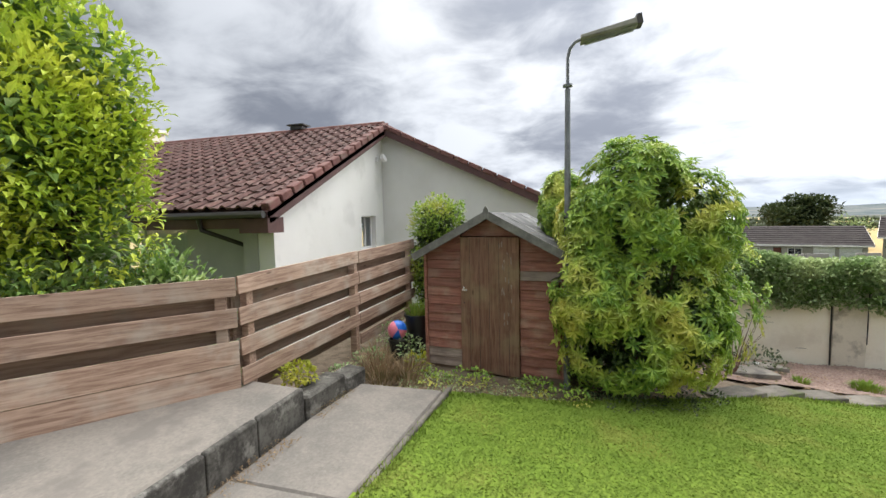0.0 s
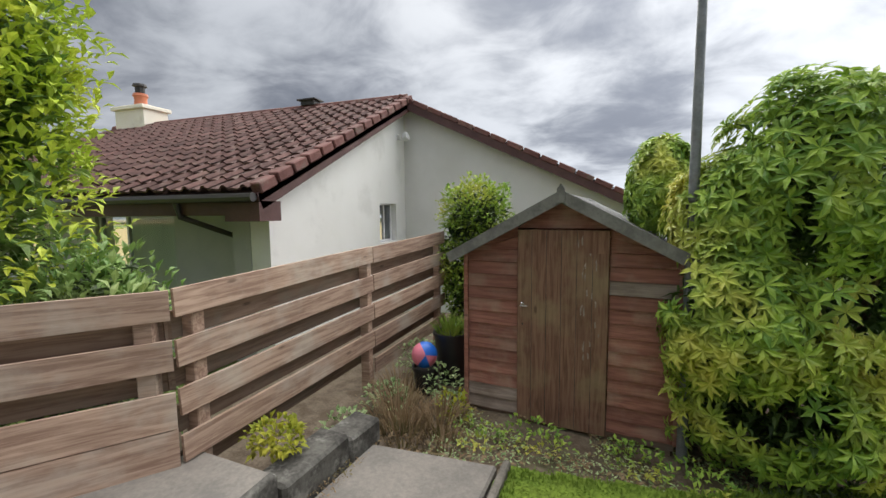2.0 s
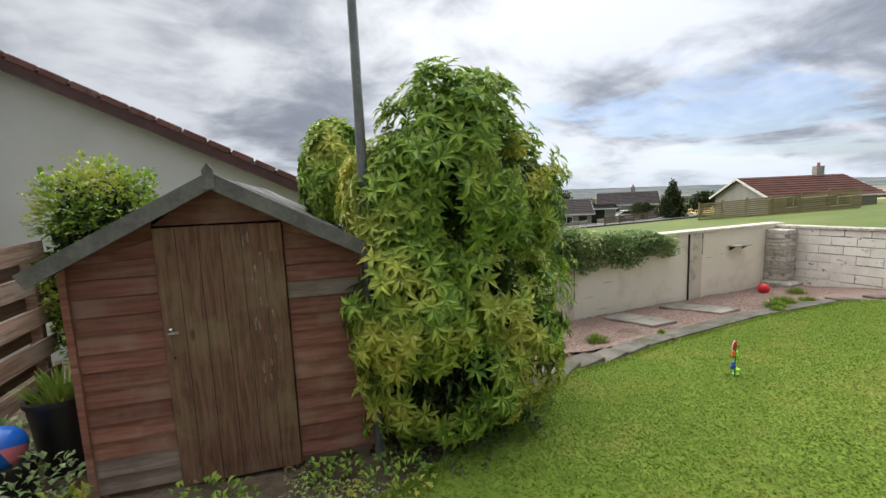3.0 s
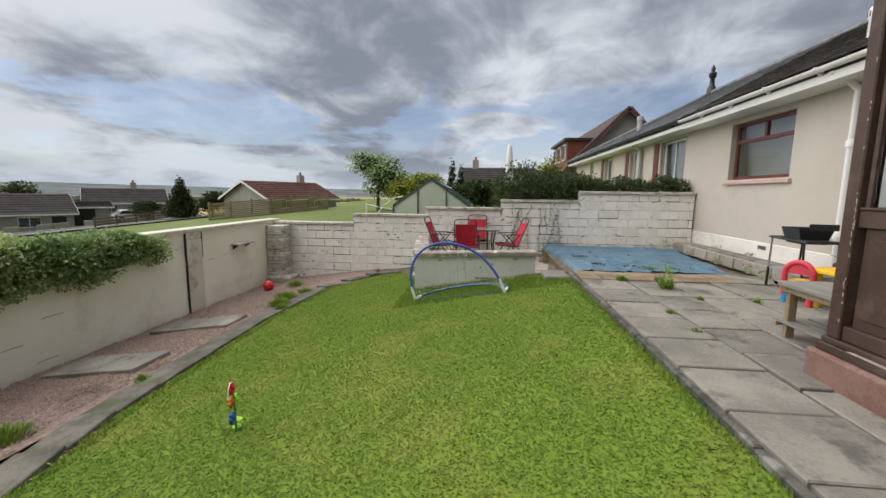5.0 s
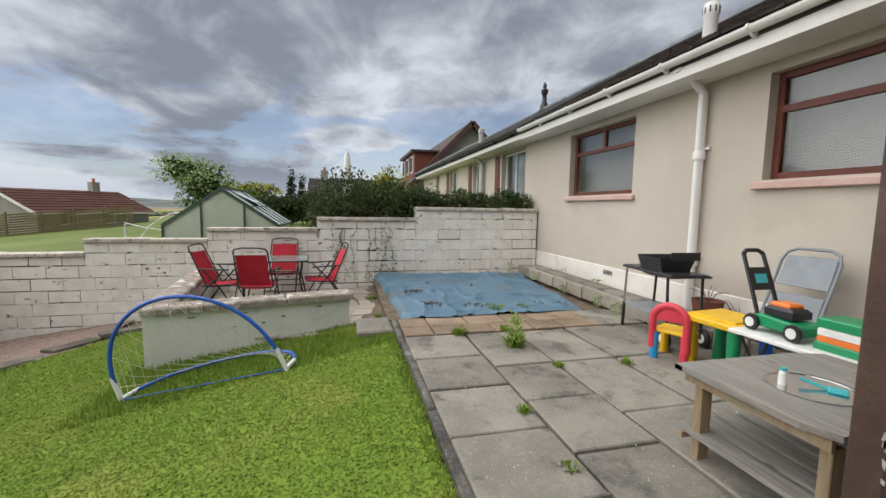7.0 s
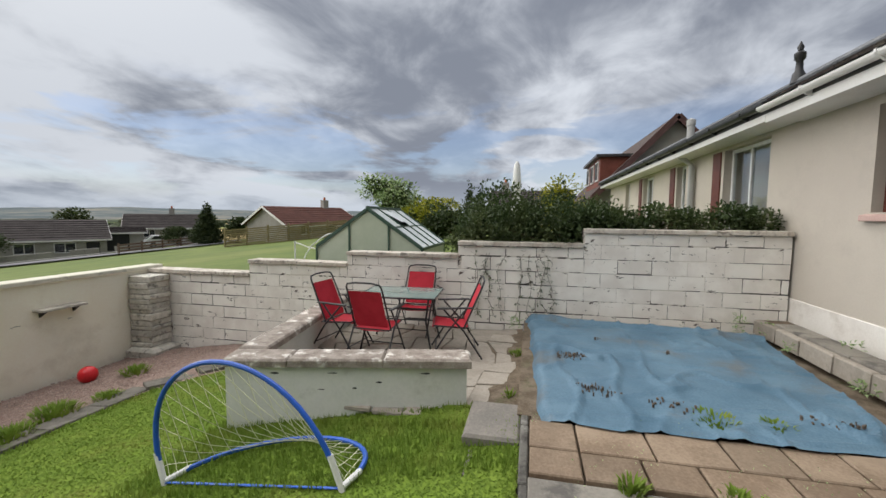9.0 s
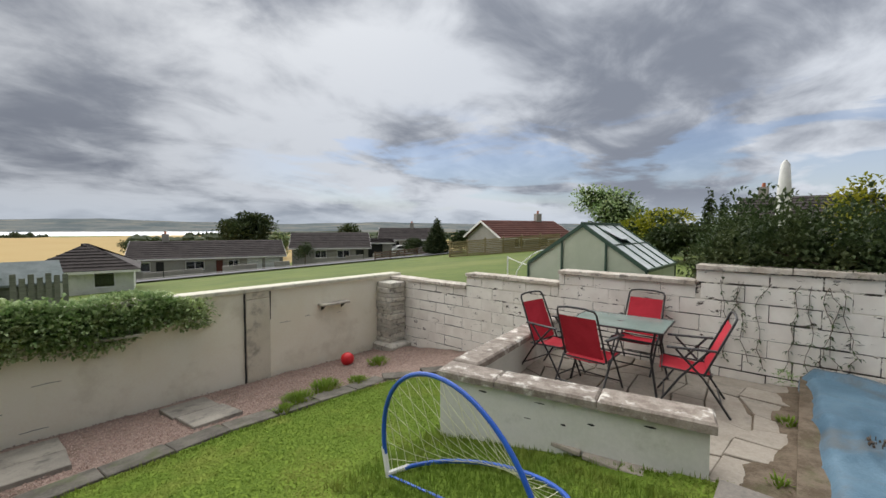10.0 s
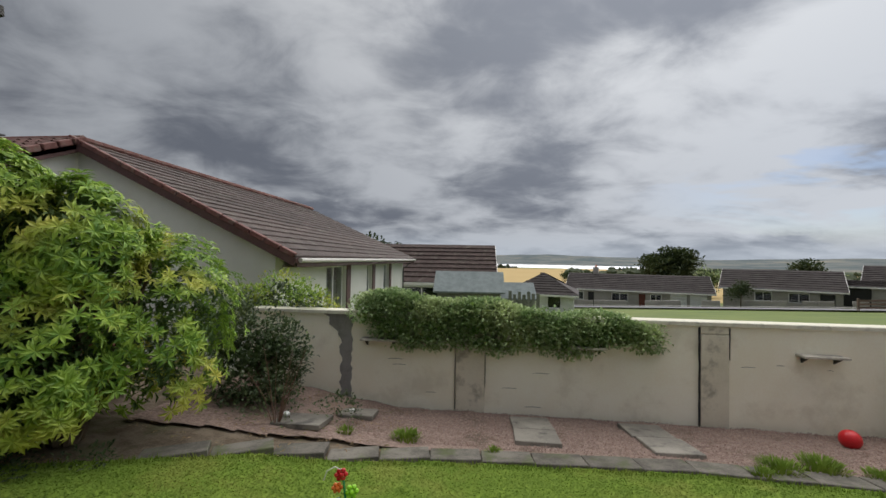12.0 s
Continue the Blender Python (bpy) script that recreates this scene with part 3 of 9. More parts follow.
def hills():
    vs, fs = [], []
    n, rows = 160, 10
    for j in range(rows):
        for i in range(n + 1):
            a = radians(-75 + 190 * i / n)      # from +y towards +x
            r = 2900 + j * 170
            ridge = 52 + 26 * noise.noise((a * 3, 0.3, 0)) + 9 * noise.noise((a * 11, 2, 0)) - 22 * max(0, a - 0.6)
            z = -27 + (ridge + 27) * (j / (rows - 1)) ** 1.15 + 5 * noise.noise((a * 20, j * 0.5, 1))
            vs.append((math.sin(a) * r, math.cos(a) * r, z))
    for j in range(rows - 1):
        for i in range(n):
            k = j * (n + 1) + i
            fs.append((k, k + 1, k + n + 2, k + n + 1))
    solid("backdrop", G().add(vs, fs), "hazedhill", "low hills across the water, patched with fields and woods", "hills", kind="structure", smooth=True)


water()
hills()

# ---- the garden's own ground ----
LAWN = [(-1.22, 1.2), (-1.02, 3.75), (0.1, 3.95), (1.6, 4.75), (2.6, 5.35), (4.3, 5.75), (7.1, 5.95), (9.2, 5.8), (10.2, 4.9), (10.0, 4.0), (8.25, 3.84), (8.62, 1.62), (8.35, 1.25)]


def inside(x, y, poly):
    c = False
    for i in range(len(poly)):
        (x0, y0), (x1, y1) = poly[i - 1], poly[i]
        if (y0 > y) != (y1 > y) and x < (x1 - x0) * (y - y0) / (y1 - y0) + x0:
            c = not c
    return c


def garden_sheet(name, x0, x1, y0, y1, step, dz, material, label, keep=None, lump=0.0, kind="structure"):
    nx, ny = int((x1 - x0) / step) + 1, int((y1 - y0) / step) + 1
    vs, fs = [], []
    for j in range(ny + 1):
        for i in range(nx + 1):
            x, y = min(x0 + i * step, x1), min(y0 + j * step, y1)
            vs.append((x, y, lawn_z(x, y) + dz + lump * noise.noise((x * 2.1, y * 2.1, dz * 9)) + lump * 0.5 * noise.noise((x * 7, y * 7, 1))))
    for j in range(ny):
        for i in range(nx):
            k = j * (nx + 1) + i
            if keep is None or keep(vs[k][0] + step / 2, vs[k][1] + step / 2):
                fs.append((k, k + 1, k + nx + 2, k + nx + 1))
    return tagged(new(name, raw_mesh(name, vs, fs, material)), label, "ground", kind=kind)


garden_sheet("soil", -3.6, 11.3, -2.2, 8.1, 0.12, -0.06, "soil", "bare earth and litter under the beds", lump=0.03)
garden_sheet("lawn", -1.3, 10.3, 1.2, 6.1, 0.06, 0.0, "lawn", "short mown lawn of bright, mossy grass", lambda x, y: inside(x, y, LAWN), lump=0.012)


def grass(name, n, area, test, h, material, label, zf=lawn_z, dz=0.0, lean=0.6, width=0.006):
    vs, fs = [], []
    k = 0
    while k < n:
        x, y = rng.uniform(area[0], area[1]), rng.uniform(area[2], area[3])
        if not test(x, y):
            continue
        z = zf(x, y) + dz
        a, l, hh = rng.uniform(0, 6.283), rng.uniform(0, lean) * h, h * rng.uniform(0.5, 1.2)
        c, s = math.cos(a), math.sin(a)
        o = len(vs)
        vs += [(x - s * width, y + c * width, z), (x + s * width, y - c * width, z), (x + c * l, y + s * l, z + hh)]
        fs.append((o, o + 1, o + 2))
        k += 1
    me = raw_mesh(name, vs, fs, material)
    return tagged(new(name, me), label, "grass", kind="stuff")


def turf_z(x, y):
    return lawn_z(x, y) + 0.012 * noise.noise((x * 2.1, y * 2.1, 0)) + 0.006 * noise.noise((x * 7, y * 7, 1))


grass("grass", 240000, (-1.3, 10.3, 1.2, 6.1), lambda x, y: inside(x, y, LAWN), 0.011, "blade", "short mown grass blades of the lawn", turf_z, -0.001, 2.2, 0.011)
grass("long_grass", 5000, (6.2, 8.3, 1.25, 4.0), lambda x, y: inside(x, y, LAWN) and (x - 7.6 + (y - 1.6) * 0.25) > 0, 0.07, "blade", "longer uncut grass against the low white wall")
grass("edge_grass", 6000, (-1.3, 9.6, 1.2, 6.2), lambda x, y: inside(x, y, LAWN) and not (inside(x, y + 0.12, LAWN) and inside(x - 0.12, y, LAWN) and inside(x + 0.1, y - 0.1, LAWN)), 0.045, "blade", "untrimmed grass along the lawn's edge")


def shadow_slabs(parent, name, cells, mats, depth=0.05, chamfer=0.008, tilt=0.4):
    """Paving slabs, each a piece of its own: cells of (x, y, z, w, d, turn)."""
    cache = {}
    for x, y, z, w_, d_, turn in cells:
        key = (round(w_, 2), round(d_, 2), mats)
        if key not in cache:
            cache[key] = mesh_of(name, G().cbox(-w_ / 2, w_ / 2, -d_ / 2, d_ / 2, -depth, 0, chamfer), mats)
        piece(name, cache[key], parent, pose(x, y, z, rng.uniform(-tilt, tilt), rng.uniform(-tilt, tilt), turn))


# patio
def patio():
    base = G().box(0.2, 8.3, -2.1, 1.17, -0.45, -0.045).box(8.3, 11.28, -2.1, 1.28, -0.45, -0.05)
    p = solid("patio", base, "soil", "patio of worn grey concrete slabs with moss and grass in the joints", "patio", kind="structure")
    cells = []
    ys = [(1.19, 0.575), (0.55, 0.012), (-0.013, -0.59), (-0.615, -1.2), (-1.22, -1.66)]
    for r, (ya, yb) in enumerate(ys):
        x, first = 7.45, True
        while x > 0.3:
            w_ = 0.62 if r < 2 else 0.9
            if r == 1 and first:
                w_ = 0.9
            first = False
            xa = max(x - w_ + 0.022, 0.25)
            cells.append(((x + xa) / 2, (ya + yb) / 2 + 0.004 * rng.uniform(-1, 1), 0.006 * rng.uniform(-1, 1), x - xa, ya - yb, rng.uniform(-0.4, 0.4)))
            x -= w_
    shadow_slabs(p, "slab", cells, "slab")
    tan = []
    for xa, xb in ((7.485, 7.76), (7.775, 8.12)):
        y = 1.19
        while y > -0.9:
            d_ = rng.choice((0.32, 0.36, 0.46))
            tan.append(((xa + xb) / 2, y - d_ / 2, 0.012, xb - xa, d_ - 0.015, rng.uniform(-0.5, 0.5)))
            y -= d_
    shadow_slabs(p, "slab", tan, "tanslab")
    shadow_slabs(p, "slab", [(7.80, -1.32, 0.01, 0.62, 0.72, -3.0)], "slab")
    g = G()
    x = 0.2
    while x < 8.2:
        l = rng.uniform(0.5, 0.95)
        g.cbox(x, min(x + l, 8.25), 1.185 + rng.uniform(0, 0.01), 1.235 + rng.uniform(0, 0.015), -0.35, -0.015 - rng.uniform(0, 0.015), 0.01)
        x += l + 0.012
    solid("kerb", g, "kerb", "weathered concrete edging between patio and lawn", "kerb", kind="structure")
    # slabs stepping down beside the low wall
    st = G().cbox(7.3, 7.9, 1.26, 1.62, -0.4, -0.14, 0.02).cbox(7.93, 8.5, 1.25, 1.66, -0.4, -0.06, 0.02)
    solid("stepping_slab", st, "concrete", "mossy concrete slabs between the patio and the low wall", "slab", kind="structure")


patio()


def border():
    """The raised border along the house with its edging of blocks."""
    g = G().box(5.0, 11.27, -2.13, -1.78, -0.1, 0.15)
    b = solid("border", g, "soil", "raised border of bare soil along the foot of the house", "flower bed", kind="structure")
    me = {}
    x = 5.6
    while x < 11.2:
        l = rng.uniform(0.38, 0.5)
        if x + l > 11.25:
            break
        k = round(l, 2)
        if k not in me:
            me[k] = mesh_of("brick", G().cbox(-l / 2, l / 2, -0.055, 0.055, -0.09, 0.09, 0.015), "crazy")
        piece("brick", me[k], b, pose(x + l / 2, -1.72 + rng.uniform(-0.01, 0.01), 0.10, rng.uniform(-2, 2), rng.uniform(-1, 1), rng.uniform(-2, 2)))
        x += l + 0.015
    x = 5.4
    while x < 11.2:
        l = 0.6
        k = "coping"
        if k not in me:
            me[k] = mesh_of("coping", G().cbox(-0.295, 0.295, -0.12, 0.12, -0.03, 0.03, 0.01), "slab")
        if x + l < 11.27:
            piece("coping", me[k], b, pose(x + 0.3, -1.86, 0.19, 0, 0, rng.uniform(-1, 1)))
        x += l


border()


def tarp():
    nx, ny = 90, 80
    vs, fs = [], []
    c = [(8.09, 1.17), (8.10, -1.26), (10.75, -1.60), (11.22, 1.27)]
    for j in range(ny + 1):
        for i in range(nx + 1):
            u, v = i / nx, j / ny
            a = Vector(c[0]).lerp(Vector(c[3]), u)
            b = Vector(c[1]).lerp(Vector(c[2]), u)
            p = a.lerp(b, v)
            x, y = p
            x += 0.05 * noise.noise((v * 6, 0.3, u)) * (1 - u)
            y += 0.05 * noise.noise((u * 6, 4.3, v)) * (1 - v)
            fold = noise.noise((x * 0.9 + 0.8 * y, y * 2.2, 0))
            ridge = math.exp(-(fold / 0.045) ** 2) * 0.055 * (0.5 + noise.noise((x, y, 9))) + math.exp(-(noise.noise((x * 2.2, y * 0.8 + x, 4)) / 0.04) ** 2) * 0.02
            z = 0.022 + max(ridge, 0) + 0.020 * noise.noise((x * 1.3, y * 1.3, 2)) + 0.012 * noise.noise((x * 5, y * 3, 3))
            e = min(v, 1.0) * (c[0][1] - c[1][1])
            if e < 0.10:
                z -= (0.10 - e) * 1.6
            if u > 0.97:
                z += 0.05
            vs.append((x, y, z))
    for j in range(ny):
        for i in range(nx):
            k = j * (nx + 1) + i
            fs.append((k, k + nx + 1, k + nx + 2, k + 1))
    ob = solid("tarpaulin", G().add(vs, fs), "tarp", "faded blue tarpaulin spread flat on the ground, creased and dusty", "tarpaulin", smooth=True)
    ob.data.set_sharp_from_angle(angle=radians(180))
    for k, (x, y, r, n) in enumerate(((9.55, 0.78, 0.11, 80), (8.72, 0.62, 0.13, 40), (8.55, 0.1, 0.12, 25), (8.5, -0.95, 0.12, 30), (9.9, -0.3, 0.05, 6), (10.3, 0.4, 0.04, 4))):
        g = G()
        for i in range(n):
            a, d = rng.uniform(0, 6.3), r * rng.random() ** 0.7
            px, py = x + math.cos(a) * d, y + math.sin(a) * d * 1.6
            s = rng.uniform(0.003, 0.012)
            g.box(px - s, px + s, py - s * 0.6, py + s * 0.6, 0.015, 0.040 + rng.uniform(0, 0.015))
        solid("leaf_litter", g, "leaflitter", "small heap of dead leaves and grit lying on the tarpaulin", "dead leaves", kind="stuff")


tarp()


# terrace with crazy paving
def terrace():
    g = G().prism([(8.45, 1.29), (11.28, 1.29), (11.28, 4.1), (8.5, 3.8)], -0.7, -0.26, 2)
    t = solid("terrace", g, "soil", "sunken terrace of cracked stone crazy paving", "terrace", kind="structure")
    step = 0.36
    nx, ny = 8, 8
    pts = {}
    for j in range(ny + 1):
        for i in range(nx + 1):
            ex = 0 if i in (0, nx) else 0.11
            ey = 0 if j in (0, ny) else 0.11
            pts[i, j] = Vector((8.42 + i * 2.84 / nx + rng.uniform(-ex, ex), 1.33 + j * 2.65 / ny + rng.uniform(-ey, ey)))
    done = set()
    for j in range(ny):
        for i in range(nx):
            if (i, j) in done:
                continue
            quad = [pts[i, j], pts[i + 1, j], pts[i + 1, j + 1], pts[i, j + 1]]
            if i + 1 < nx and (i + 1, j) not in done and rng.random() < 0.3:
                quad = [pts[i, j], pts[i + 1, j], pts[i + 2, j], pts[i + 2, j + 1], pts[i + 1, j + 1], pts[i, j + 1]]
                done.add((i + 1, j))
            c = sum(quad, Vector((0, 0))) / len(quad)
            poly = [tuple((q - c) * (1 - 0.010 / max((q - c).length, 0.05))) for q in quad]
            if c.x < 8.66 - (c.y - 1.7) * 0.2 and c.y > 1.8:
                continue
            gg = G().prism(poly, -0.04, 0, 2)
            ob = new("paving_stone", mesh_of("paving_stone", gg, "crazy", bevel=0.006))
            ob.parent = t
            ob.matrix_basis = pose(c.x, c.y, -0.215 + rng.uniform(-0.008, 0.008) + (0.02 if c.y < 1.7 else 0), rng.uniform(-0.8, 0.8), rng.uniform(-0.8, 0.8), 0)


terrace()


def low_wall():
    """The low white wall round the terrace with its flaking cope."""
    a, b, c = Vector((8.66, 1.74)), Vector((8.20, 3.86)), Vector((11.26, 4.28))
    ax = (b - a).normalized()
    na = Vector((-ax.y, ax.x))
    na = -na if na.x < 0 else na
    by = (c - b).normalized()
    nb = Vector((by.y, -by.x))
    th = 0.20
    top = 0.16
    g = G()
    ia, ib, ic = a + na * th, b + na * th + by * 0.0 + nb * th, c + nb * th
    for lo, hi, poly in ((-0.75, top, [a, b, ib, ia]), (-0.95, top, [b, c, ic, ib])):
        g.prism([tuple(p) for p in poly], lo, hi, 2)
    wl = solid("low_wall", g, "whitewall", "low terrace wall with peeling white paint", "wall", kind="structure")
    for k in range(6):
        d_, z, w_, h = rng.uniform(0.15, 1.95), rng.uniform(-0.1, 0.12), rng.uniform(0.02, 0.09), rng.uniform(0.005, 0.014)
        q = a + ax * d_ - na * 0.002
        m = Matrix(((ax.x, -na.x, 0, q.x), (ax.y, -na.y, 0, q.y), (0, 0, 1, z), (0, 0, 0, 1)))
        piece("paint_chip", mesh_of("paint_chip", G().prism([(0, 0), (w_ * 0.4, -h * 0.3), (w_, h * 0.2), (w_ * 0.9, h * 0.7), (w_ * 0.3, h), (0.0, h * 0.6)], -0.003, 0.001, 1), "dark"), wl, m)
    # cope stones as pieces
    for p0, d, n, l0, l1 in ((a, ax, na, -0.04, (b - a).length + 0.02), (b, by, nb, 0.30, (c - b).length)):
        s = l0
        ang = math.degrees(math.atan2(d.y, d.x))
        while s < l1 - 0.05:
            L = min(rng.uniform(0.75, 1.0), l1 - s)
            mid = p0 + d * (s + L / 2) + n * (th / 2)
            gg = G()
            k = 1
            for q in range(k):
                x0, x1 = -L / 2 + L * q / k, -L / 2 + L * (q + 1) / k
                if q == k - 1:
                    x1 -= 0.008
                gg.cbox(x0, x1, -0.145 - rng.uniform(0, 0.006), 0.145 + rng.uniform(0, 0.006), 0, 0.075 + rng.uniform(-0.006, 0.006), 0.018)
            me = mesh_of("cope_stone", gg, "flakecope")
            piece("cope_stone", me, wl, pose(mid.x, mid.y, top, 0, rng.uniform(-0.4, 0.4), ang))
            s += L
    return wl


low_wall()

# ---- back wall (north) ----
NW_Y, NW_TOP = 8.1, 0.50


def north_wall():
    g = G()
    x0, x1 = 0.9, 11.52
    g.box(x0, x1, NW_Y, NW_Y + 0.21, -1.6, NW_TOP)
    wl = solid("wall_north", g, "cream", "rendered cream garden wall with damp stains and a patched crack", "wall", kind="structure")
    n = 0
    x = x0
    while x < x1 - 0.05:
        L = min(0.9, x1 - x)
        me = mesh_of("cope_stone", G().cbox(-L / 2 + 0.004, L / 2 - 0.004, -0.15, 0.15, 0, 0.06, 0.01), "paintcope")
        piece("cope_stone", me, wl, pose(x + L / 2, NW_Y + 0.105, NW_TOP, 0, 0, rng.uniform(-0.2, 0.2)))
        x += L
    for a, b in ((4.42, 4.88), (8.12, 8.52)):
        part("pilaster", G().box(a, b, NW_Y - 0.035, NW_Y - 0.001, -1.3, NW_TOP - 0.13).box(a, b, NW_Y - 0.03, NW_Y - 0.001, NW_TOP - 0.12, NW_TOP - 0.005), "creamworn", wl, "rendered pilaster with worn paint", bevel=0.006)
    for a, b in ((2.87, 3.48), (6.2, 6.72), (9.45, 10.05)):
        s = G().cbox(a, b, NW_Y - 0.19, NW_Y - 0.001, 0.10, 0.135, 0.008)
        e = tagged(new("wall_shelf", None), "", "")
        e.matrix_basis = pose(0, 0, 0)
        e.parent = wl
        part("shelf_board", s, "cope", e, "small weathered ledge on two brackets")
        for q in (a + 0.08, b - 0.08):
            part("bracket", G().prism([(NW_Y - 0.15, 0.10), (NW_Y - 0.002, 0.10), (NW_Y - 0.002, 0.0)], q - 0.012, q + 0.012, 0), "darkmetal", e)
    for x, lo, wd in ((4.405, -1.15, 0.004), (8.105, -1.2, 0.011), (8.53, 0.0, 0.004), (4.89, -0.6, 0.004)):
        pts, n = [], 24
        for side in (0, 1):
            for i in (range(n + 1) if side == 0 else reversed(range(n + 1))):
                z = lo + (NW_TOP - 0.02 - lo) * i / n
                pts.append((x + wd * (side - 0.5) * rng.uniform(0.5, 1.6) + 0.006 * noise.noise((z * 5, x, 0)), z))
        part("crack", G().prism(pts, NW_Y - 0.038, NW_Y - 0.0005, 1), "dark", wl, "open dark crack")
    for k in range(9):
        x, z, w_ = rng.uniform(2.9, 10.6), rng.uniform(-0.9, 0.2), rng.uniform(0.05, 0.28)
        if 4.3 < x < 5.0 or 8.0 < x < 8.6:
            continue
        part("crack", G().prism([(x, z), (x + w_ * 0.5, z + 0.006), (x + w_, z + 0.002), (x + w_, z + 0.006), (x + w_ * 0.5, z + 0.013), (x, z + 0.004)], NW_Y - 0.002, NW_Y + 0.001, 1), "dark", wl, "open dark crack")
    # mortar patch over the crack
    pts_l, pts_r = [], []
    N_ = 26
    for i in range(N_ + 1):
        z = NW_TOP - (NW_TOP + 1.05) * i / N_
        cx = 2.44 + 0.14 * min(1, i / 8)
        wd = 0.20 if i < 5 else 0.085
        pts_l.append((cx - wd * (1 + 0.4 * rng.uniform(-1, 1)), z))
        pts_r.append((2.68 + (0.05 if i < 5 else 0.02) * rng.uniform(-1, 1), z))
    g = G()
    vs = [(x, NW_Y - 0.012, z) for x, z in pts_l] + [(x, NW_Y - 0.012, z) for x, z in pts_r]
    vs += [(x, NW_Y - 0.001, z) for x, z in pts_l] + [(x, NW_Y - 0.001, z) for x, z in pts_r]
    m_ = N_ + 1
    fs = []
    for i in range(N_):
        fs += [(i, i + 1, m_ + i + 1, m_ + i), (i, 2 * m_ + i, 2 * m_ + i + 1, i + 1), (m_ + i, m_ + i + 1, 3 * m_ + i + 1, 3 * m_ + i)]
    part("mortar_patch", G().add(vs, fs), "patch", wl, "grey mortar smeared over a long crack")


north_wall()

# ---- east block wall ----
EX = 11.29
STEPS = [(8.1, 5.98, 0.51), (5.98, 4.14, 0.74), (4.14, 2.30, 0.93), (2.30, 0.46, 1.13), (0.46, -2.12, 1.34)]


def east_wall():
    g = G()
    for ya, yb, top in STEPS:
        g.box(EX - 0.011, EX + 0.21, yb, ya, -1.5, top - 0.07)
    wl = solid("wall_east", g, "mortar", "stepped wall of white-painted concrete blocks with cracked joints", "wall", kind="structure")
    cache = {}
    H = 0.205
    row = 0
    z = -1.15
    while z < 1.3:
        off = 0.0 if row % 2 else 0.225
        y = 8.1 - off
        cols = [(8.1, 8.1 - off)] if off else []
        while y > -2.12:
            cols.append((y, max(y - 0.45, -2.12)))
            y -= 0.45
        segs = []
        for ya, yb in cols:
            cut = [sy for sy in (5.98, 4.14, 2.30, 0.46) if yb + 0.02 < sy < ya - 0.02]
            low = [t for p, q, t in STEPS if q - 0.01 <= ya - 0.01 <= p + 0.01]
            if cut and z + H > (low[0] if low else 1.34) - 0.07:
                segs += [(ya, cut[0]), (cut[0], yb)]
            else:
                segs.append((ya, yb))
        for ya, yb in segs:
            mid = (ya + yb) / 2
            if len(segs) == len(cols):
                mid = ya - 0.01
            tops = [t for p, q, t in STEPS if q - 0.01 <= mid <= p + 0.01]
            top = (tops[0] if tops else 1.34) - 0.07
            zt = min(z + H, top)
            if zt - z < 0.06 or ya - yb < 0.06:
                continue
            j = rng.choice((0.003, 0.006, 0.010, 0.015))
            k = (round(ya - yb, 2), round(zt - z, 2), j)
            if k not in cache:
                hw, hh = (ya - yb) / 2, (zt - z) / 2
                cache[k] = mesh_of("block", G().box(-0.018, 0.003, -hw + j * 0.5, hw - j * 0.5, -hh + j, hh - j * 0.6), "block", bevel=0.0025)
            piece("block", cache[k], wl, pose(EX + rng.uniform(-0.002, 0.002), (ya + yb) / 2, (z + zt) / 2, 0, 0, 0))
        z += H
        row += 1
    for ya, yb, top in STEPS:
        y = ya
        while y > yb + 0.02:
            L = min(0.92, y - yb)
            gg = G()
            gg.cbox(-0.15 - rng.uniform(0, .012), 0.15, -L / 2 + 0.004, L / 2 - 0.003, 0, 0.06 + rng.uniform(-0.006, 0.004), 0.008)
            piece("cope_stone", mesh_of("cope_stone", gg, "copeblock"), wl, pose(EX + 0.10, y - L / 2, top - 0.065, rng.uniform(-0.3, 0.3), 0, 0))
            y -= L
    # corner pier of rough courses
    gp = thing("corner_pier", EX - 0.24, 7.86, 0, 0, "rough masonry pier in the garden wall's corner, paint mostly gone", "pier", kind="structure")
    z = -1.2
    while z < 0.42:
        h = rng.uniform(0.07, 0.12)
        a, b = rng.uniform(-0.02, 0.02), rng.uniform(-0.02, 0.02)
        part("stone", G().box(-0.20 + a, 0.215, -0.22 + b, 0.225, z, min(z + h - 0.006, 0.43)), "pierstone", gp, bevel=0.012)
        z += h
    part("footing", G().cbox(-0.33, 0.215, -0.40, 0.2, -1.3, -0.83, 0.05), "pierstone", gp, "crumbling footing")


east_wall()


# ---- gravel bed ----
def in_bed(x, y):
    return y < 8.06 and 0.9 < x < 11.25 and y > 5.2 and not inside(x, y - 0.02, LAWN)


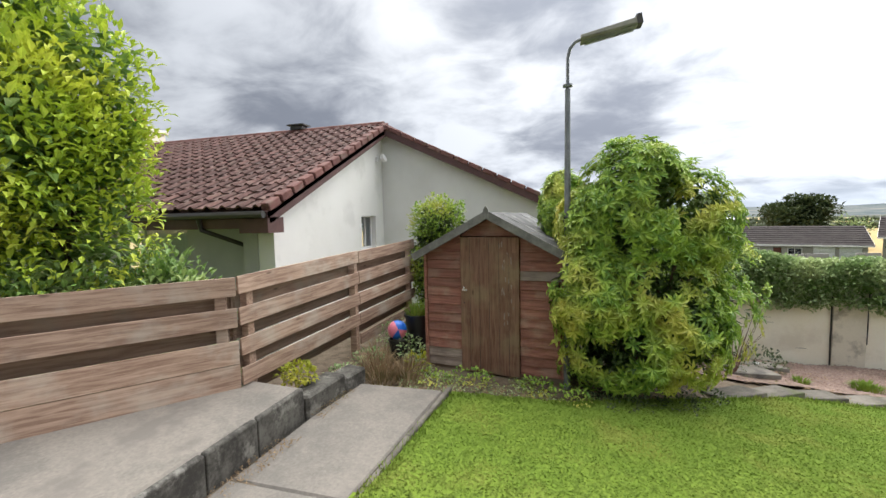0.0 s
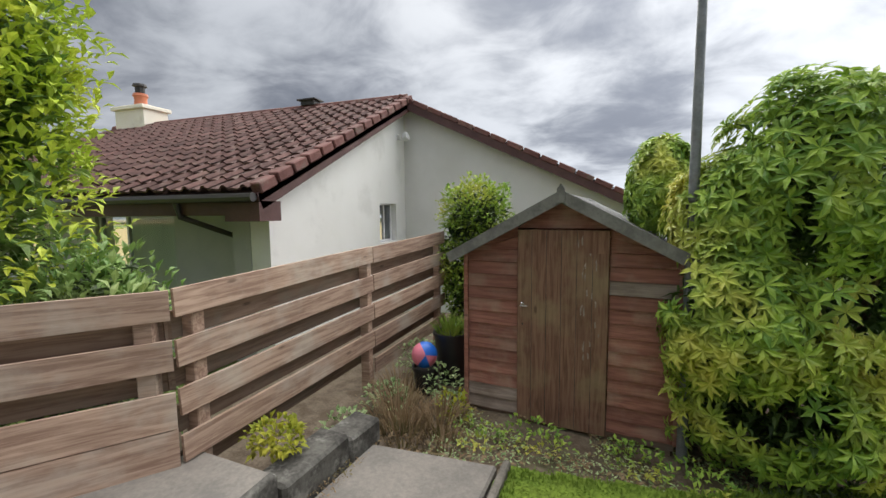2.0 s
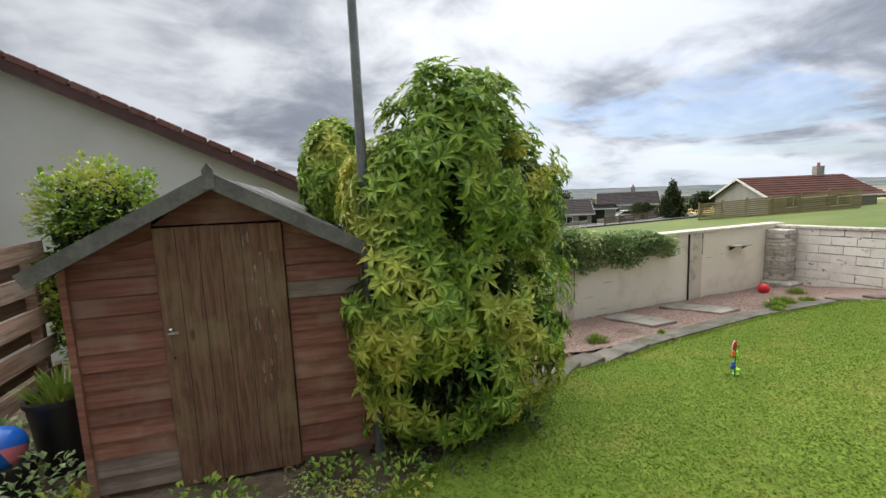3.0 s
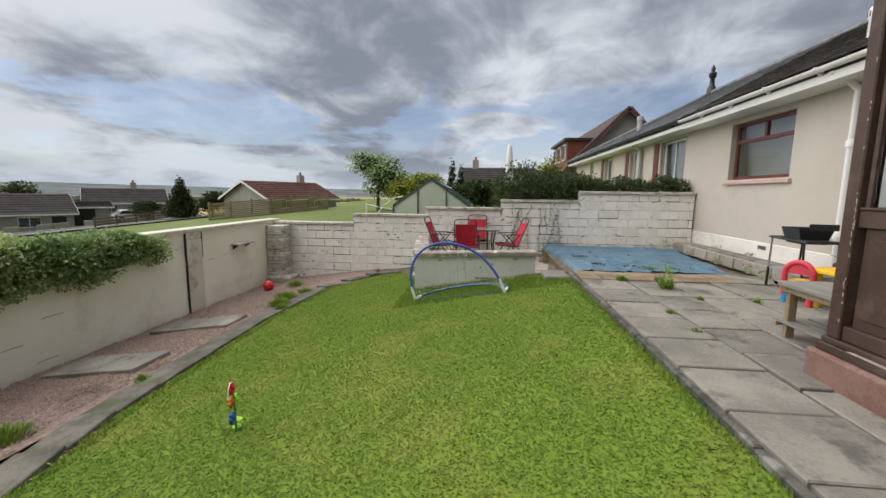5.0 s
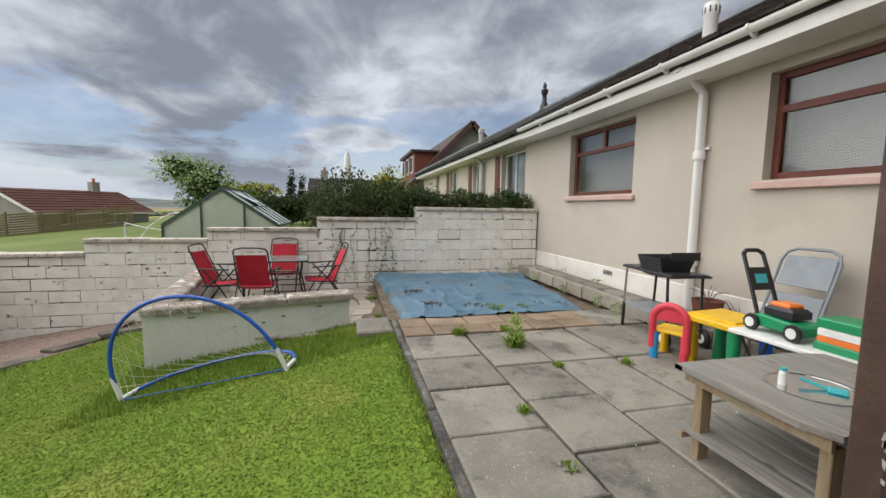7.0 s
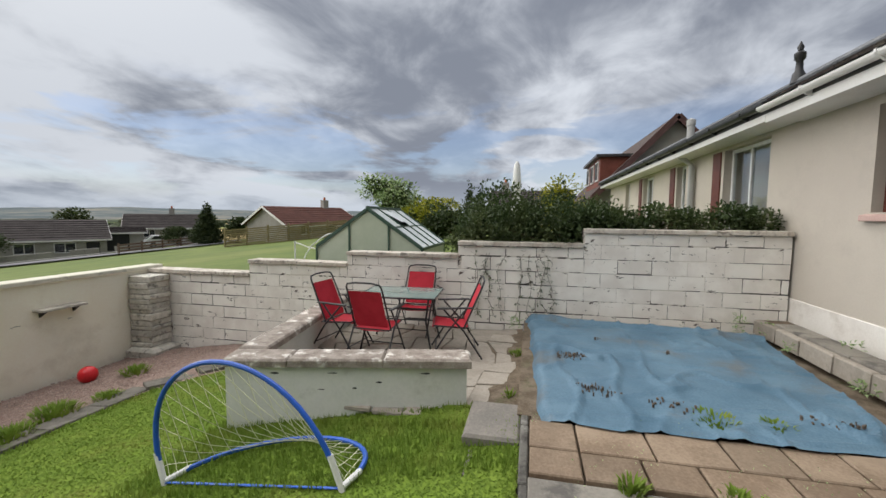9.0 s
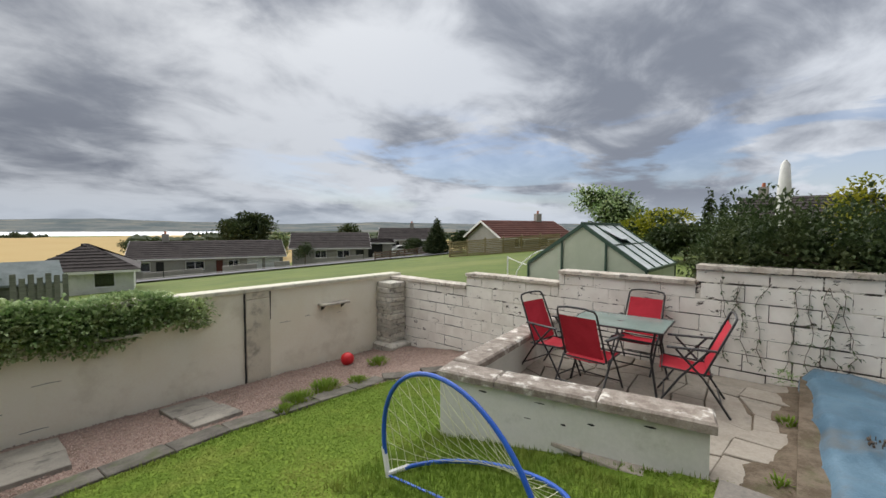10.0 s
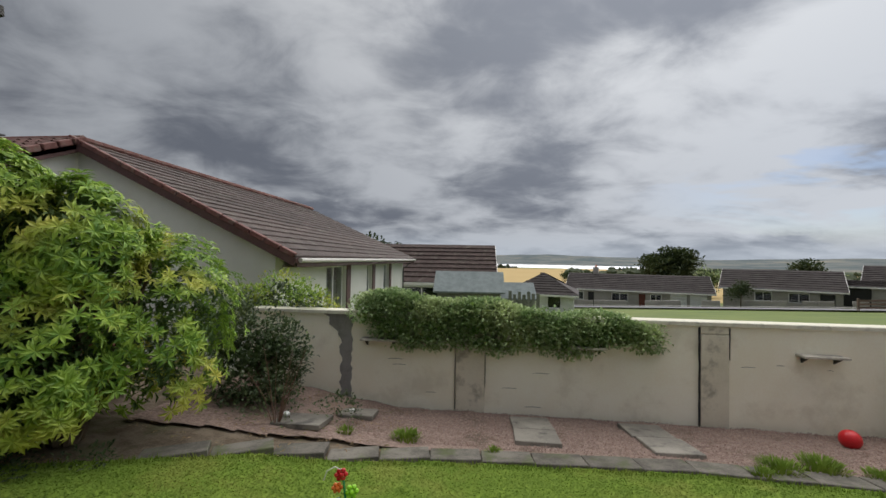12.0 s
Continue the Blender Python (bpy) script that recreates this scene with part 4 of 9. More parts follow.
def gravel_bed():
    garden_sheet("gravel_bed", 0.9, 11.28, 5.3, 8.1, 0.07, -0.015, "gravelbed", "bed of reddish gravel with weeds below the garden wall", lambda x, y: in_bed(x, y) and y > 6.15 - max(0, 3.4 - x) * 0.2 or (x > 9 and in_bed(x, y)), lump=0.03)
    vs, fs = [], []
    for i in range(9000):
        x, y = rng.uniform(3.0, 11.1), rng.uniform(6.35, 8.05)
        s = rng.uniform(0.006, 0.016)
        z = lawn_z(x, y) - 0.008 + 0.03 * noise.noise((x * 2.1, y * 2.1, -0.135))
        o = len(vs)
        a = rng.uniform(0, 3)
        c, d = math.cos(a) * s, math.sin(a) * s
        vs += [(x + c, y + d, z), (x - d, y + c, z), (x - c, y - d, z), (x + d, y - c, z), (x, y, z + s)]
        fs += [(o, o + 1, o + 4), (o + 1, o + 2, o + 4), (o + 2, o + 3, o + 4), (o + 3, o, o + 4)]
    tagged(new("gravel", raw_mesh("gravel", vs, fs, "stone")), "loose red and grey gravel chips", "gravel", kind="stuff")
    for k, (x, y, w_, d_) in enumerate(((5.55, 7.45, 0.56, 0.6), (5.55, 6.85, 0.56, 0.55), (7.1, 7.45, 0.56, 0.62), (7.14, 6.82, 0.56, 0.6), (2.6, 6.5, 0.62, 0.5), (3.1, 7.2, 0.5, 0.4))):
        e = pose(x, y, lawn_z(x, y) + 0.02, -7.0, 0, rng.uniform(-3, 3))
        ob = new("paving_slab", mesh_of("paving_slab", G().cbox(-w_ / 2, w_ / 2, -d_ / 2, d_ / 2, -0.05, 0.01, 0.008), "slab"))
        ob.matrix_basis = e
        tagged(ob, "grey concrete slab laid in the gravel bed", "paving slab", "slabs in the gravel")
    # flat concrete kerb between bed and lawn
    path = [(1.7, 5.0), (2.7, 5.62), (4.3, 6.0), (7.1, 6.2), (9.3, 6.05), (10.3, 5.35), (10.7, 4.7)]
    k = 0
    for (xa, ya), (xb, yb) in zip(path, path[1:]):
        L = math.hypot(xb - xa, yb - ya)
        n = max(1, round(L / 0.6))
        for i in range(n):
            t = (i + 0.5) / n
            x, y = xa + (xb - xa) * t, ya + (yb - ya) * t
            ang = math.degrees(math.atan2(yb - ya, xb - xa))
            ob = new("edging_slab", mesh_of("edging_slab", G().cbox(-L / n / 2 + 0.006, L / n / 2 - 0.006, -0.17, 0.17, -0.05, 0.01, 0.008), "kerbflat"))
            ob.matrix_basis = pose(x, y, lawn_z(x, y) - 0.002, -7, rng.uniform(-1, 1), ang + rng.uniform(-2, 2))
            tagged(ob, "flat concrete edging slab, moss-stained, beside the lawn", "edging slab", "edging slabs")


gravel_bed()


# ---- concrete path and step at the start ----
def start_path():
    g = G()
    up = [(-4.2, -1.2), (-2.15, -1.2), (-2.13, 1.56), (-2.08, 2.9), (-2.7, 2.95), (-3.6, 1.6)]
    g.prism(up, -0.6, 0.17, 2)
    solid("path_upper", g, "concrete", "upper concrete path beside the timber fence", "path", kind="structure", bevel=0.02)
    solid("path_upper_slab", G().prism([(-4.2, -2.1), (-0.6, -2.1), (-0.6, 0.2), (-2.1, 0.9), (-2.14, 1.53), (-3.55, 1.57), (-4.2, 1.0)], -0.6, 0.174, 2), "concrete", "concrete path slab where the walk begins", "path", kind="structure", bevel=0.02)
    g = G().prism([(-2.06, 2.05), (-1.2, 2.05), (-1.06, 3.72), (-1.95, 3.7), (-2.04, 2.9)], -0.6, -0.10, 2)
    solid("path_lower", g, "concrete", "lower concrete path beside the lawn", "path", kind="structure", bevel=0.015)
    g = G().prism([(-2.06, 0.95), (-1.28, 0.6), (-1.22, 2.03), (-2.05, 2.03)], -0.6, -0.085, 2)
    solid("path_lower_slab", g, "concrete", "grey concrete slab of the lower path", "path", kind="structure", bevel=0.015)
    k = 0
    y = 1.45
    while y < 2.85:
        l = rng.uniform(0.3, 0.6)
        solid("kerb_block", G().cbox(-2.135 + rng.uniform(0, 0.006), -2.075, y, min(y + l, 2.9), -0.3, 0.172, 0.015), "kerb", "rough dark kerb face along the concrete step", "kerb", "kerb blocks", bevel=0.006)
        y += l + 0.01
    for k, (a, b, top) in enumerate((((-2.05, 2.93), (-2.0, 3.5), 0.08), ((-2.0, 3.52), (-1.95, 3.85), 0.03))):
        solid("kerb_block", G().beam((a[0] - 0.12, a[1], top - 0.16), (b[0] - 0.12, b[1], top - 0.16), 0.24, 0.32), "kerb", "rough dark kerb block, lichen-spotted", "kerb", "kerb blocks", bevel=0.02)
    e = G()
    pts = [(-1.20, 1.25), (-1.14, 2.0), (-1.08, 2.8), (-1.0, 3.75)]
    for p, q in zip(pts, pts[1:]):
        e.beam((p[0], p[1], -0.14), (q[0], q[1], -0.14), 0.05, 0.14)
    solid("edging", e, "kerbflat", "thin concrete edging between path and lawn", "kerb", kind="structure", bevel=0.01)
    solid("landing", G().box(-0.6, 0.22, -2.1, 0.15, -0.5, 0.0), "concrete", "concrete landing beside the porch", "path", kind="structure")


start_path()

# ---- windows ----
def window(name, x, y, z, rz, w_, h, frame_mat, label, bars=(), sill=None, depth=0.09, inside_mat="roomdark", pane="glass", fw=0.06, top=None, parent=None):
    """A window in local x (width) and z; it looks towards local -y. bars: shares of the width; top: height of a transom."""
    e = new(name)
    e.matrix_basis = pose(x, y, z, 0, 0, rz)
    if parent:
        e.parent = parent
    else:
        tagged(e, label, "window", kind="structure")
    g = G()
    g.box(-w_ / 2, -w_ / 2 + fw, 0, 0.06, 0, h).box(w_ / 2 - fw, w_ / 2, 0, 0.06, 0, h)
    g.box(-w_ / 2 + fw, w_ / 2 - fw, 0, 0.06, 0, fw).box(-w_ / 2 + fw, w_ / 2 - fw, 0, 0.06, h - fw, h)
    part("window_frame", g, frame_mat, e, bevel=0.006)
    xs = [-w_ / 2 + fw] + [-w_ / 2 + b * w_ for b in bars] + [w_ / 2 - fw]
    for b in bars:
        part("mullion", G().box(-w_ / 2 + b * w_ - fw * 0.4, -w_ / 2 + b * w_ + fw * 0.4, 0.003, 0.057, fw, h - fw if top is None or bars != (0.5,) else h - fw), frame_mat, e)
    zs = [fw, h - fw]
    if top:
        part("transom", G().box(-w_ / 2 + fw, w_ / 2 - fw, -0.006, 0.055, top - fw * 0.5, top + fw * 0.5), frame_mat, e)
        zs = [fw, top - fw * 0.5, top + fw * 0.5, h - fw]
    for i in range(0, len(zs), 2):
        ob = part("pane", G().box(-w_ / 2 + fw, w_ / 2 - fw, 0.028, 0.034, zs[i], zs[i + 1]), pane, e)
    # flat sheet behind the glass; by default the interior's darkness is its colour
    part("back_sheet", G().add([(-w_ / 2, 0.5, 0), (w_ / 2, 0.5, 0), (w_ / 2, 0.5, h), (-w_ / 2, 0.5, h)], [(0, 1, 2, 3)]), inside_mat, e)
    if sill:
        part("sill", G().prism([(-0.16, -0.09), (0.02, -0.09), (0.02, 0.0), (-0.16, -0.025)], -w_ / 2 - 0.07, w_ / 2 + 0.07, 0), sill, e, bevel=0.008)
    return e


def wall_with_holes(g, axis, pos, thick, a0, a1, z0, z1, holes):
    """Wall along an axis with rectangular openings (a, b, lo, hi); pos: near face."""
    def bx(a, b, lo, hi):
        if b - a < 1e-4 or hi - lo < 1e-4:
            return
        if axis == "x":
            g.box(a, b, min(pos, pos + thick), max(pos, pos + thick), lo, hi)
        else:
            g.box(min(pos, pos + thick), max(pos, pos + thick), a, b, lo, hi)
    cur = a0
    for a, b, lo, hi in sorted(holes):
        bx(cur, a, z0, z1)
        bx(a, b, z0, lo)
        bx(a, b, hi, z1)
        cur = b
    bx(cur, a1, z0, z1)


def pitched(parent, p_eave0, p_eave1, up_vec, length, tile, w_, l, mat, thick=0.02, near=None, limit=300, kind_profile="pan", name="roof_tile", keep=None):
    """Rows of tiles on a roof plane: from p_eave0 to p_eave1 along the eave, up the slope by length along up_vec."""
    p0, p1, u = Vector(p_eave0), Vector(p_eave1), Vector(up_vec).normalized()
    d = (p1 - p0)
    L = d.length
    d.normalize()
    nrm = d.cross(u).normalized()
    if nrm.z < 0:
        nrm = -nrm
    nx, ny = max(1, round(L / w_)), max(1, round(length / l))
    w2, l2 = L / nx, length / ny
    m0 = Matrix((d, u, d.cross(u) if d.cross(u).z > 0 else -d.cross(u))).transposed().to_4x4()
    if kind_profile == "pan":
        prof = [(0, 0.0), (0.25, 0.012), (0.5, 0.0), (0.6, 0.006), (0.72, 0.042), (0.86, 0.05), (1.0, 0.012)]
    else:
        prof = [(0.02, 0.0), (0.98, 0.0)]
    g = G()
    k = len(prof)
    vs = []
    for yy, lift in ((0.0, 0.030), (l2 * 1.08, 0.004)):
        for tx, tz in prof:
            vs.append((tx * w2 * 0.995, yy, tz + lift))
    for tx, tz in prof:
        vs.append((tx * w2 * 0.995, 0.0, tz + 0.030 - 0.024))
    fs = [(i, i + 1, k + i + 1, k + i) for i in range(k - 1)] + [(2 * k + i, 2 * k + i + 1, i + 1, i) for i in range(k - 1)]
    me = mesh_of(name, G().add(vs, fs), mat)
    cells = []
    for j in range(ny):
        for i in range(nx):
            o = p0 + d * (i * w2) + u * (j * l2) + nrm * 0.02
            if keep and not keep(o):
                continue
            cells.append(((o - Vector(near)).length if near else 0, i, j, o))
    if near:
        cells.sort(key=lambda c: c[0])
    rest_v, rest_f = [], []
    for q, (dist, i, j, o) in enumerate(cells):
        jit = Matrix.Rotation(radians(rng.uniform(-0.7, 0.7)), 4, "Z")
        mm = Matrix.Translation(o + nrm * rng.uniform(-0.003, 0.004)) @ m0 @ jit
        if q < limit:
            piece(name, me, parent, mm)
        else:
            off = len(rest_v)
            rest_v += [tuple(mm @ Vector(v)) for v in vs]
            rest_f += [tuple(a + off for a in f) for f in fs]
    if rest_v:
        ob = new("roof_tiles", raw_mesh("roof_tiles", rest_v, rest_f, mat))
        ob.parent = parent
        tagged(ob, kind="stuff")


# ---- the house of this garden ----
HY = -2.15


def own_house():
    g = G()
    holes = [(8.44, 10.12, 1.57, 2.64), (4.96, 6.60, 1.64, 2.64)]
    wall_with_holes(g, "x", HY, -0.32, -3.0, 24.2, 0.46, 3.05, holes + [(12.0, 13.45, 0.9, 2.70), (15.3, 15.9, 1.2, 2.7), (17.8, 18.9, 1.3, 2.7), (20.6, 21.3, 1.5, 2.7)])
    g.box(-3.0, 24.2, -7.55, HY - 0.33, -0.6, 2.85)
    wl = solid("wall_house", g, "harl", "roughcast beige wall of a long bungalow", "house wall", kind="structure")
    solid("plinth", G().box(-3.0, 24.2, HY - 0.3, HY + 0.014, -0.6, 0.46), "plinth", "white-painted plinth at the foot of the house wall", "plinth", kind="structure", bevel=0.01)
    w1 = window("window_1", 9.28, HY - 0.10, 1.57, 180, 1.68, 1.07, "brownframe", "brown-framed window with a long lower pane and two top lights", (), "pink", top=0.72, fw=0.06)
    part("top_mullion", G().box(-0.03, 0.03, 0.0, 0.055, 0.75, 1.01), "brownframe", w1)
    w2 = window("window_2", 5.78, HY - 0.10, 1.64, 180, 1.64, 1.00, "brownframe", "brown-framed window above the toy table", (), "pink", top=0.66, fw=0.065, inside_mat="curtain")
    window("window_3", 12.72, HY - 0.12, 0.9, 180, 1.45, 1.80, "upvc", "white-framed patio window of the next house", (0.45,), "upvc", fw=0.06, inside_mat="curtain")
    window("window_4", 15.6, HY - 0.12, 1.2, 180, 0.6, 1.5, "upvc", "narrow white-framed window", (), "upvc")
    window("window_5", 18.35, HY - 0.12, 1.3, 180, 1.1, 1.4, "upvc", "white-framed window", (0.5,), "upvc")
    window("window_6", 20.95, HY - 0.12, 1.5, 180, 0.7, 1.2, "upvc", "white-framed window", (), "upvc")
    for x in (13.55, 16.0, 19.0):
        solid("panel", G().box(x, x + 0.32, HY, HY + 0.025, 0.9, 2.7), "brownframe", "dark red-brown timber panel beside a window", "wall panel", kind="structure", bevel=0.005)
    # roof, eaves, gutter
    ry, rz, ey, ez, rx, hx = -4.85, 4.68, -1.72, 2.98, 16.55, 24.4
    by = 2 * ry - ey
    top = [(-3.3, ey, ez - 0.03), (hx, ey, ez - 0.03), (hx, by, ez - 0.03), (-3.3, by, ez - 0.03), (-3.3, ry, rz - 0.03), (rx, ry, rz - 0.03)]
    low = [(x, y, z - 0.10) for x, y, z in top]
    g = G().add(top + low, [(0, 1, 5, 4), (1, 2, 5), (2, 3, 4, 5), (10, 11, 7, 6), (11, 8, 7), (11, 10, 9, 8), (0, 6, 7, 1), (1, 7, 8, 2), (2, 8, 9, 3), (0, 4, 10, 6), (3, 9, 10, 4)])
    rf = solid("roof_house", g, "darkpvc", "dark tiled bungalow roof, mossy over this house", "roof", kind="structure")
    up = (0, ry - ey, rz - ez)
    sl = math.hypot(ry - ey, rz - ez)
    pitched(rf, (11.25, ey, ez), (3.2, ey, ez), up, sl, None, 0.30, 0.30, "mosstile", near=(8.5, -1.7, 3), limit=300, kind_profile="flat")
    pitched(rf, (hx, ey + 0.02, ez - 0.02), (11.33, ey + 0.02, ez - 0.02), up, sl, None, 0.42, 0.34, "greytile", near=(12, -1.7, 3), limit=300, kind_profile="flat",
            keep=lambda o: o.x < hx - (hx - rx) * (ey - o.y) / (ey - ry) + 0.2)
    solid("ridge", G().tube([(-3.2, ry, rz + 0.02), (rx, ry, rz + 0.02)], 0.10, 8).tube([(rx, ry, rz + 0.02), (hx, ey, ez + 0.02)], 0.08, 8), "greytile", "row of ridge tiles", "ridge", kind="structure")
    solid("fascia", G().box(-3.2, 11.3, ey - 0.03, ey - 0.005, ez - 0.24, ez - 0.03).box(-3.2, 11.3, HY, ey - 0.03, ez - 0.24, ez - 0.22), "whitepaint", "white-painted eaves board and soffit", "eaves", kind="structure")
    solid("fascia_next", G().box(11.31, 24.3, ey - 0.03, ey - 0.005, ez - 0.22, ez - 0.05).box(11.31, 24.3, HY, ey - 0.03, ez - 0.22, ez - 0.20), "whitepaint", "white eaves board of the next house", "eaves", kind="structure")

    def gutter(x0, x1, mat, label, z):
        n = 8
        prof = [(-0.058 * math.cos(math.pi * i / n) + ey + 0.058, -0.058 * math.sin(math.pi * i / n) + z) for i in range(n + 1)]
        inner = [(-0.050 * math.cos(math.pi * i / n) + ey + 0.058, -0.050 * math.sin(math.pi * i / n) + z) for i in reversed(range(n + 1))]
        e = thing("gutter", 0, 0, 0, 0, label, "gutter", kind="structure")
        part("trough", G().prism(prof + inner, x0, x1, 0), mat, e)
        x = x0 + 0.4
        while x < x1:
            part("bracket", G().prism([(ey - 0.002, z + 0.01), (ey - 0.002, z - 0.10), (ey + 0.05, z - 0.085), (ey + 0.125, z - 0.02), (ey + 0.125, z + 0.012)], x, x + 0.025, 0), mat, e)
            x += 1.0
    gutter(-3.0, 11.30, "whitepaint", "half-round gutter painted white, streaked with dirt", ez - 0.05)
    gutter(11.33, 24.3, "blackplastic", "black half-round gutter", ez - 0.03)
    e = thing("downpipe", 7.28, HY + 0.07, 0, 0, "cream-painted cast-iron downpipe on the house wall", "downpipe")
    part("pipe", G().tube([(0, 0, 0.08), (0, 0, 2.62), (0, 0.22, 2.82), (0, 0.36, 2.86)], 0.048, 12), "whitepaint", e, smooth=True)
    for z in (1.95, 0.75):
        part("collar", G().lathe([(0.062, z - 0.05), (0.07, z - 0.02), (0.062, z), (0.066, z + 0.03), (0.055, z + 0.05)], 14), "whitepaint", e, smooth=True)
        part("clip", G().box(-0.09, 0.09, -0.068, -0.03, z + 0.06, z + 0.09), "whitepaint", e)
    e = thing("flue_pipe", 7.58, -2.4, 3.14, 0, "white cowled flue pipe coming through the roof", "flue")
    part("pipe", G().lathe([(0.075, -0.1), (0.075, 0.44), (0.088, 0.46), (0.088, 0.56), (0.07, 0.60), (0.02, 0.62)], 16), "whitepaint", e, smooth=True)
    for i in range(10):
        a = i * 0.628
        part("vent_slot", G().box(-0.008, 0.008, 0.0, 0.006, 0.48, 0.55), "darkmetal", e, loc=(0, 0, 0)).matrix_basis = pose(0, 0, 0, 0, 0, i * 36) @ pose(0, 0.085, 0)
    e = thing("flue_pipe", 17.4, -2.9, 3.45, 0, "grey cowled flue pipe on the next roof", "flue")
    part("pipe", G().lathe([(0.09, -0.1), (0.09, 0.5), (0.11, 0.52), (0.11, 0.66), (0.03, 0.70)], 14), "greywall", e, smooth=True)
    e = thing("downpipe", 14.75, HY + 0.08, 0, 0, "grey downpipe on the next house", "downpipe")
    part("pipe", G().tube([(0, 0, 0.08), (0, 0, 2.6), (0, 0.3, 2.85)], 0.06, 10), "greywall", e, smooth=True)
    e = thing("roof_finial", rx, ry, rz, 0, "black cast finial at the ridge's end", "finial")
    part("post", G().lathe([(0.16, 0), (0.13, 0.2), (0.08, 0.3), (0.07, 0.5), (0.11, 0.55), (0.12, 0.68), (0.05, 0.74), (0.07, 0.82), (0.01, 0.95)], 10), "blackmetal", e, smooth=True)
    e = thing("air_brick", 8.85, HY + 0.014, 0.33, 0, "white louvred air brick in the plinth", "vent")
    part("frame", G().box(-0.12, 0.12, 0, 0.008, 0, 0.09), "whitepaint", e)
    for i in range(7):
        part("slat", G().box(-0.105 + i * 0.031, -0.09 + i * 0.031, 0.008, 0.014, 0.012, 0.078), "darkmetal", e)


own_house()


def porch():
    """Timber porch: dark brown panels below, wired glass above."""
    x0, x1, y1, y0 = 1.5, 4.31, 0.27, HY
    e = thing("porch", 0, 0, 0, 0, "dark brown timber porch on a brick-red base, its paint peeling", "porch", kind="structure")
    part("base", G().box(x0 - 0.02, x1 + 0.07, y0 + 0.02, y1 + 0.07, -0.3, 0.20), "porchbase", e, "red-brown painted masonry base", bevel=0.02)
    part("sill_plate", G().box(x0 - 0.01, x1 + 0.035, y0 + 0.02, y1 + 0.035, 0.205, 0.26).box(x0, x1 + 0.015, y0 + 0.02, y1 + 0.015, 0.262, 0.30), "porchwood", e, bevel=0.006)
    posts = [(x1 - 0.10, y1 - 0.10), (x0, y1 - 0.10), (x1 - 0.10, y0 + 0.03), (x0, y0 + 0.03)]
    for x, y in posts:
        part("post", G().box(x, x + 0.10, y, y + 0.10, 0.302, 2.6), "porchwood", e, bevel=0.008)

    def side(axis, a0, a1, face, out, n):
        """One glazed side; bars along the axis between a0 and a1."""
        def bx(g, a, b, d0, d1, lo, hi):
            p, q = sorted((face - out * d0, face - out * d1))
            return g.box(a, b, p, q, lo, hi) if axis == "x" else g.box(p, q, a, b, lo, hi)
        part("mid_rail", bx(bx(G(), a0, a1, 0.02, 0.08, 1.06, 1.17), a0, a1, 0.012, 0.07, 1.171, 1.19), "porchwood", e, bevel=0.006)
        part("head_rail", bx(G(), a0, a1, 0.02, 0.08, 2.45, 2.58), "porchwood", e)
        part("bottom_rail", bx(G(), a0, a1, 0.02, 0.08, 0.303, 0.40), "porchwood", e, bevel=0.006)
        w_ = (a1 - a0) / n
        for i in range(n):
            a, b = a0 + i * w_, a0 + (i + 1) * w_
            if i:
                part("mullion", bx(G(), a - 0.03, a + 0.03, 0.018, 0.082, 0.401, 2.449), "porchwood", e, bevel=0.006)
            part("lower_panel", bx(bx(G(), a + 0.03, b - 0.03, 0.05, 0.06, 0.40, 1.06), a + 0.10, b - 0.10, 0.040, 0.0499, 0.47, 0.99), "porchwood", e, bevel=0.004)
            part("glazing_bead", bx(bx(G(), a + 0.03, a + 0.06, 0.025, 0.06, 1.19, 2.45), b - 0.06, b - 0.03, 0.025, 0.06, 1.19, 2.45), "porchwood", e)
            ob = part("pane", bx(G(), a + 0.061, b - 0.061, 0.045, 0.051, 1.19, 2.45), "glass", e)
            bl = G()
            z = 1.24
            while z < 1.95 - 0.2 * (i % 2):
                bx(bl, a + 0.09, b - 0.07, 0.13, 0.155, z, z + 0.004)
                z += 0.028
            if axis == "x":
                part("blind", bl, "whiteplastic", e, "white slatted blind behind the glass")
    side("x", x0 + 0.10, x1 - 0.10, y1, 1, 4)
    side("y", y0 + 0.13, y1 - 0.10, x1, 1, 3)
    side("y", y0 + 0.13, y1 - 0.10, x0, -1, 3)
    part("flat_roof", G().box(x0 - 0.15, x1 + 0.12, y0 + 0.02, y1 + 0.15, 2.60, 2.74), "porchwood", e)
    part("inner_floor", G().box(x0 + 0.1, x1 - 0.1, y0 + 0.1, y1 - 0.1, 0.303, 0.32), "roomdark", e)
    # bare wood where the paint has gone along the corner post
    for k in range(26):
        z, h = rng.uniform(0.35, 1.2) if k < 20 else rng.uniform(1.2, 2.2), rng.uniform(0.01, 0.05)
        xa = x1 - 0.102 + rng.uniform(-0.002, 0.012)
        part("bare_patch", G().prism([(xa, z), (xa + rng.uniform(0.004, 0.012), z + h * 0.3), (xa + rng.uniform(0.003, 0.01), z + h), (xa - 0.001, z + h * 0.8)], y1 + 0.0002, y1 + 0.0012, 1), "peel", e)
    part("bare_patch", G().box(x1 - 0.6, x1 - 0.22, y1 + 0.012, y1 + 0.0365, 0.2605, 0.266), "peel", e)


porch()

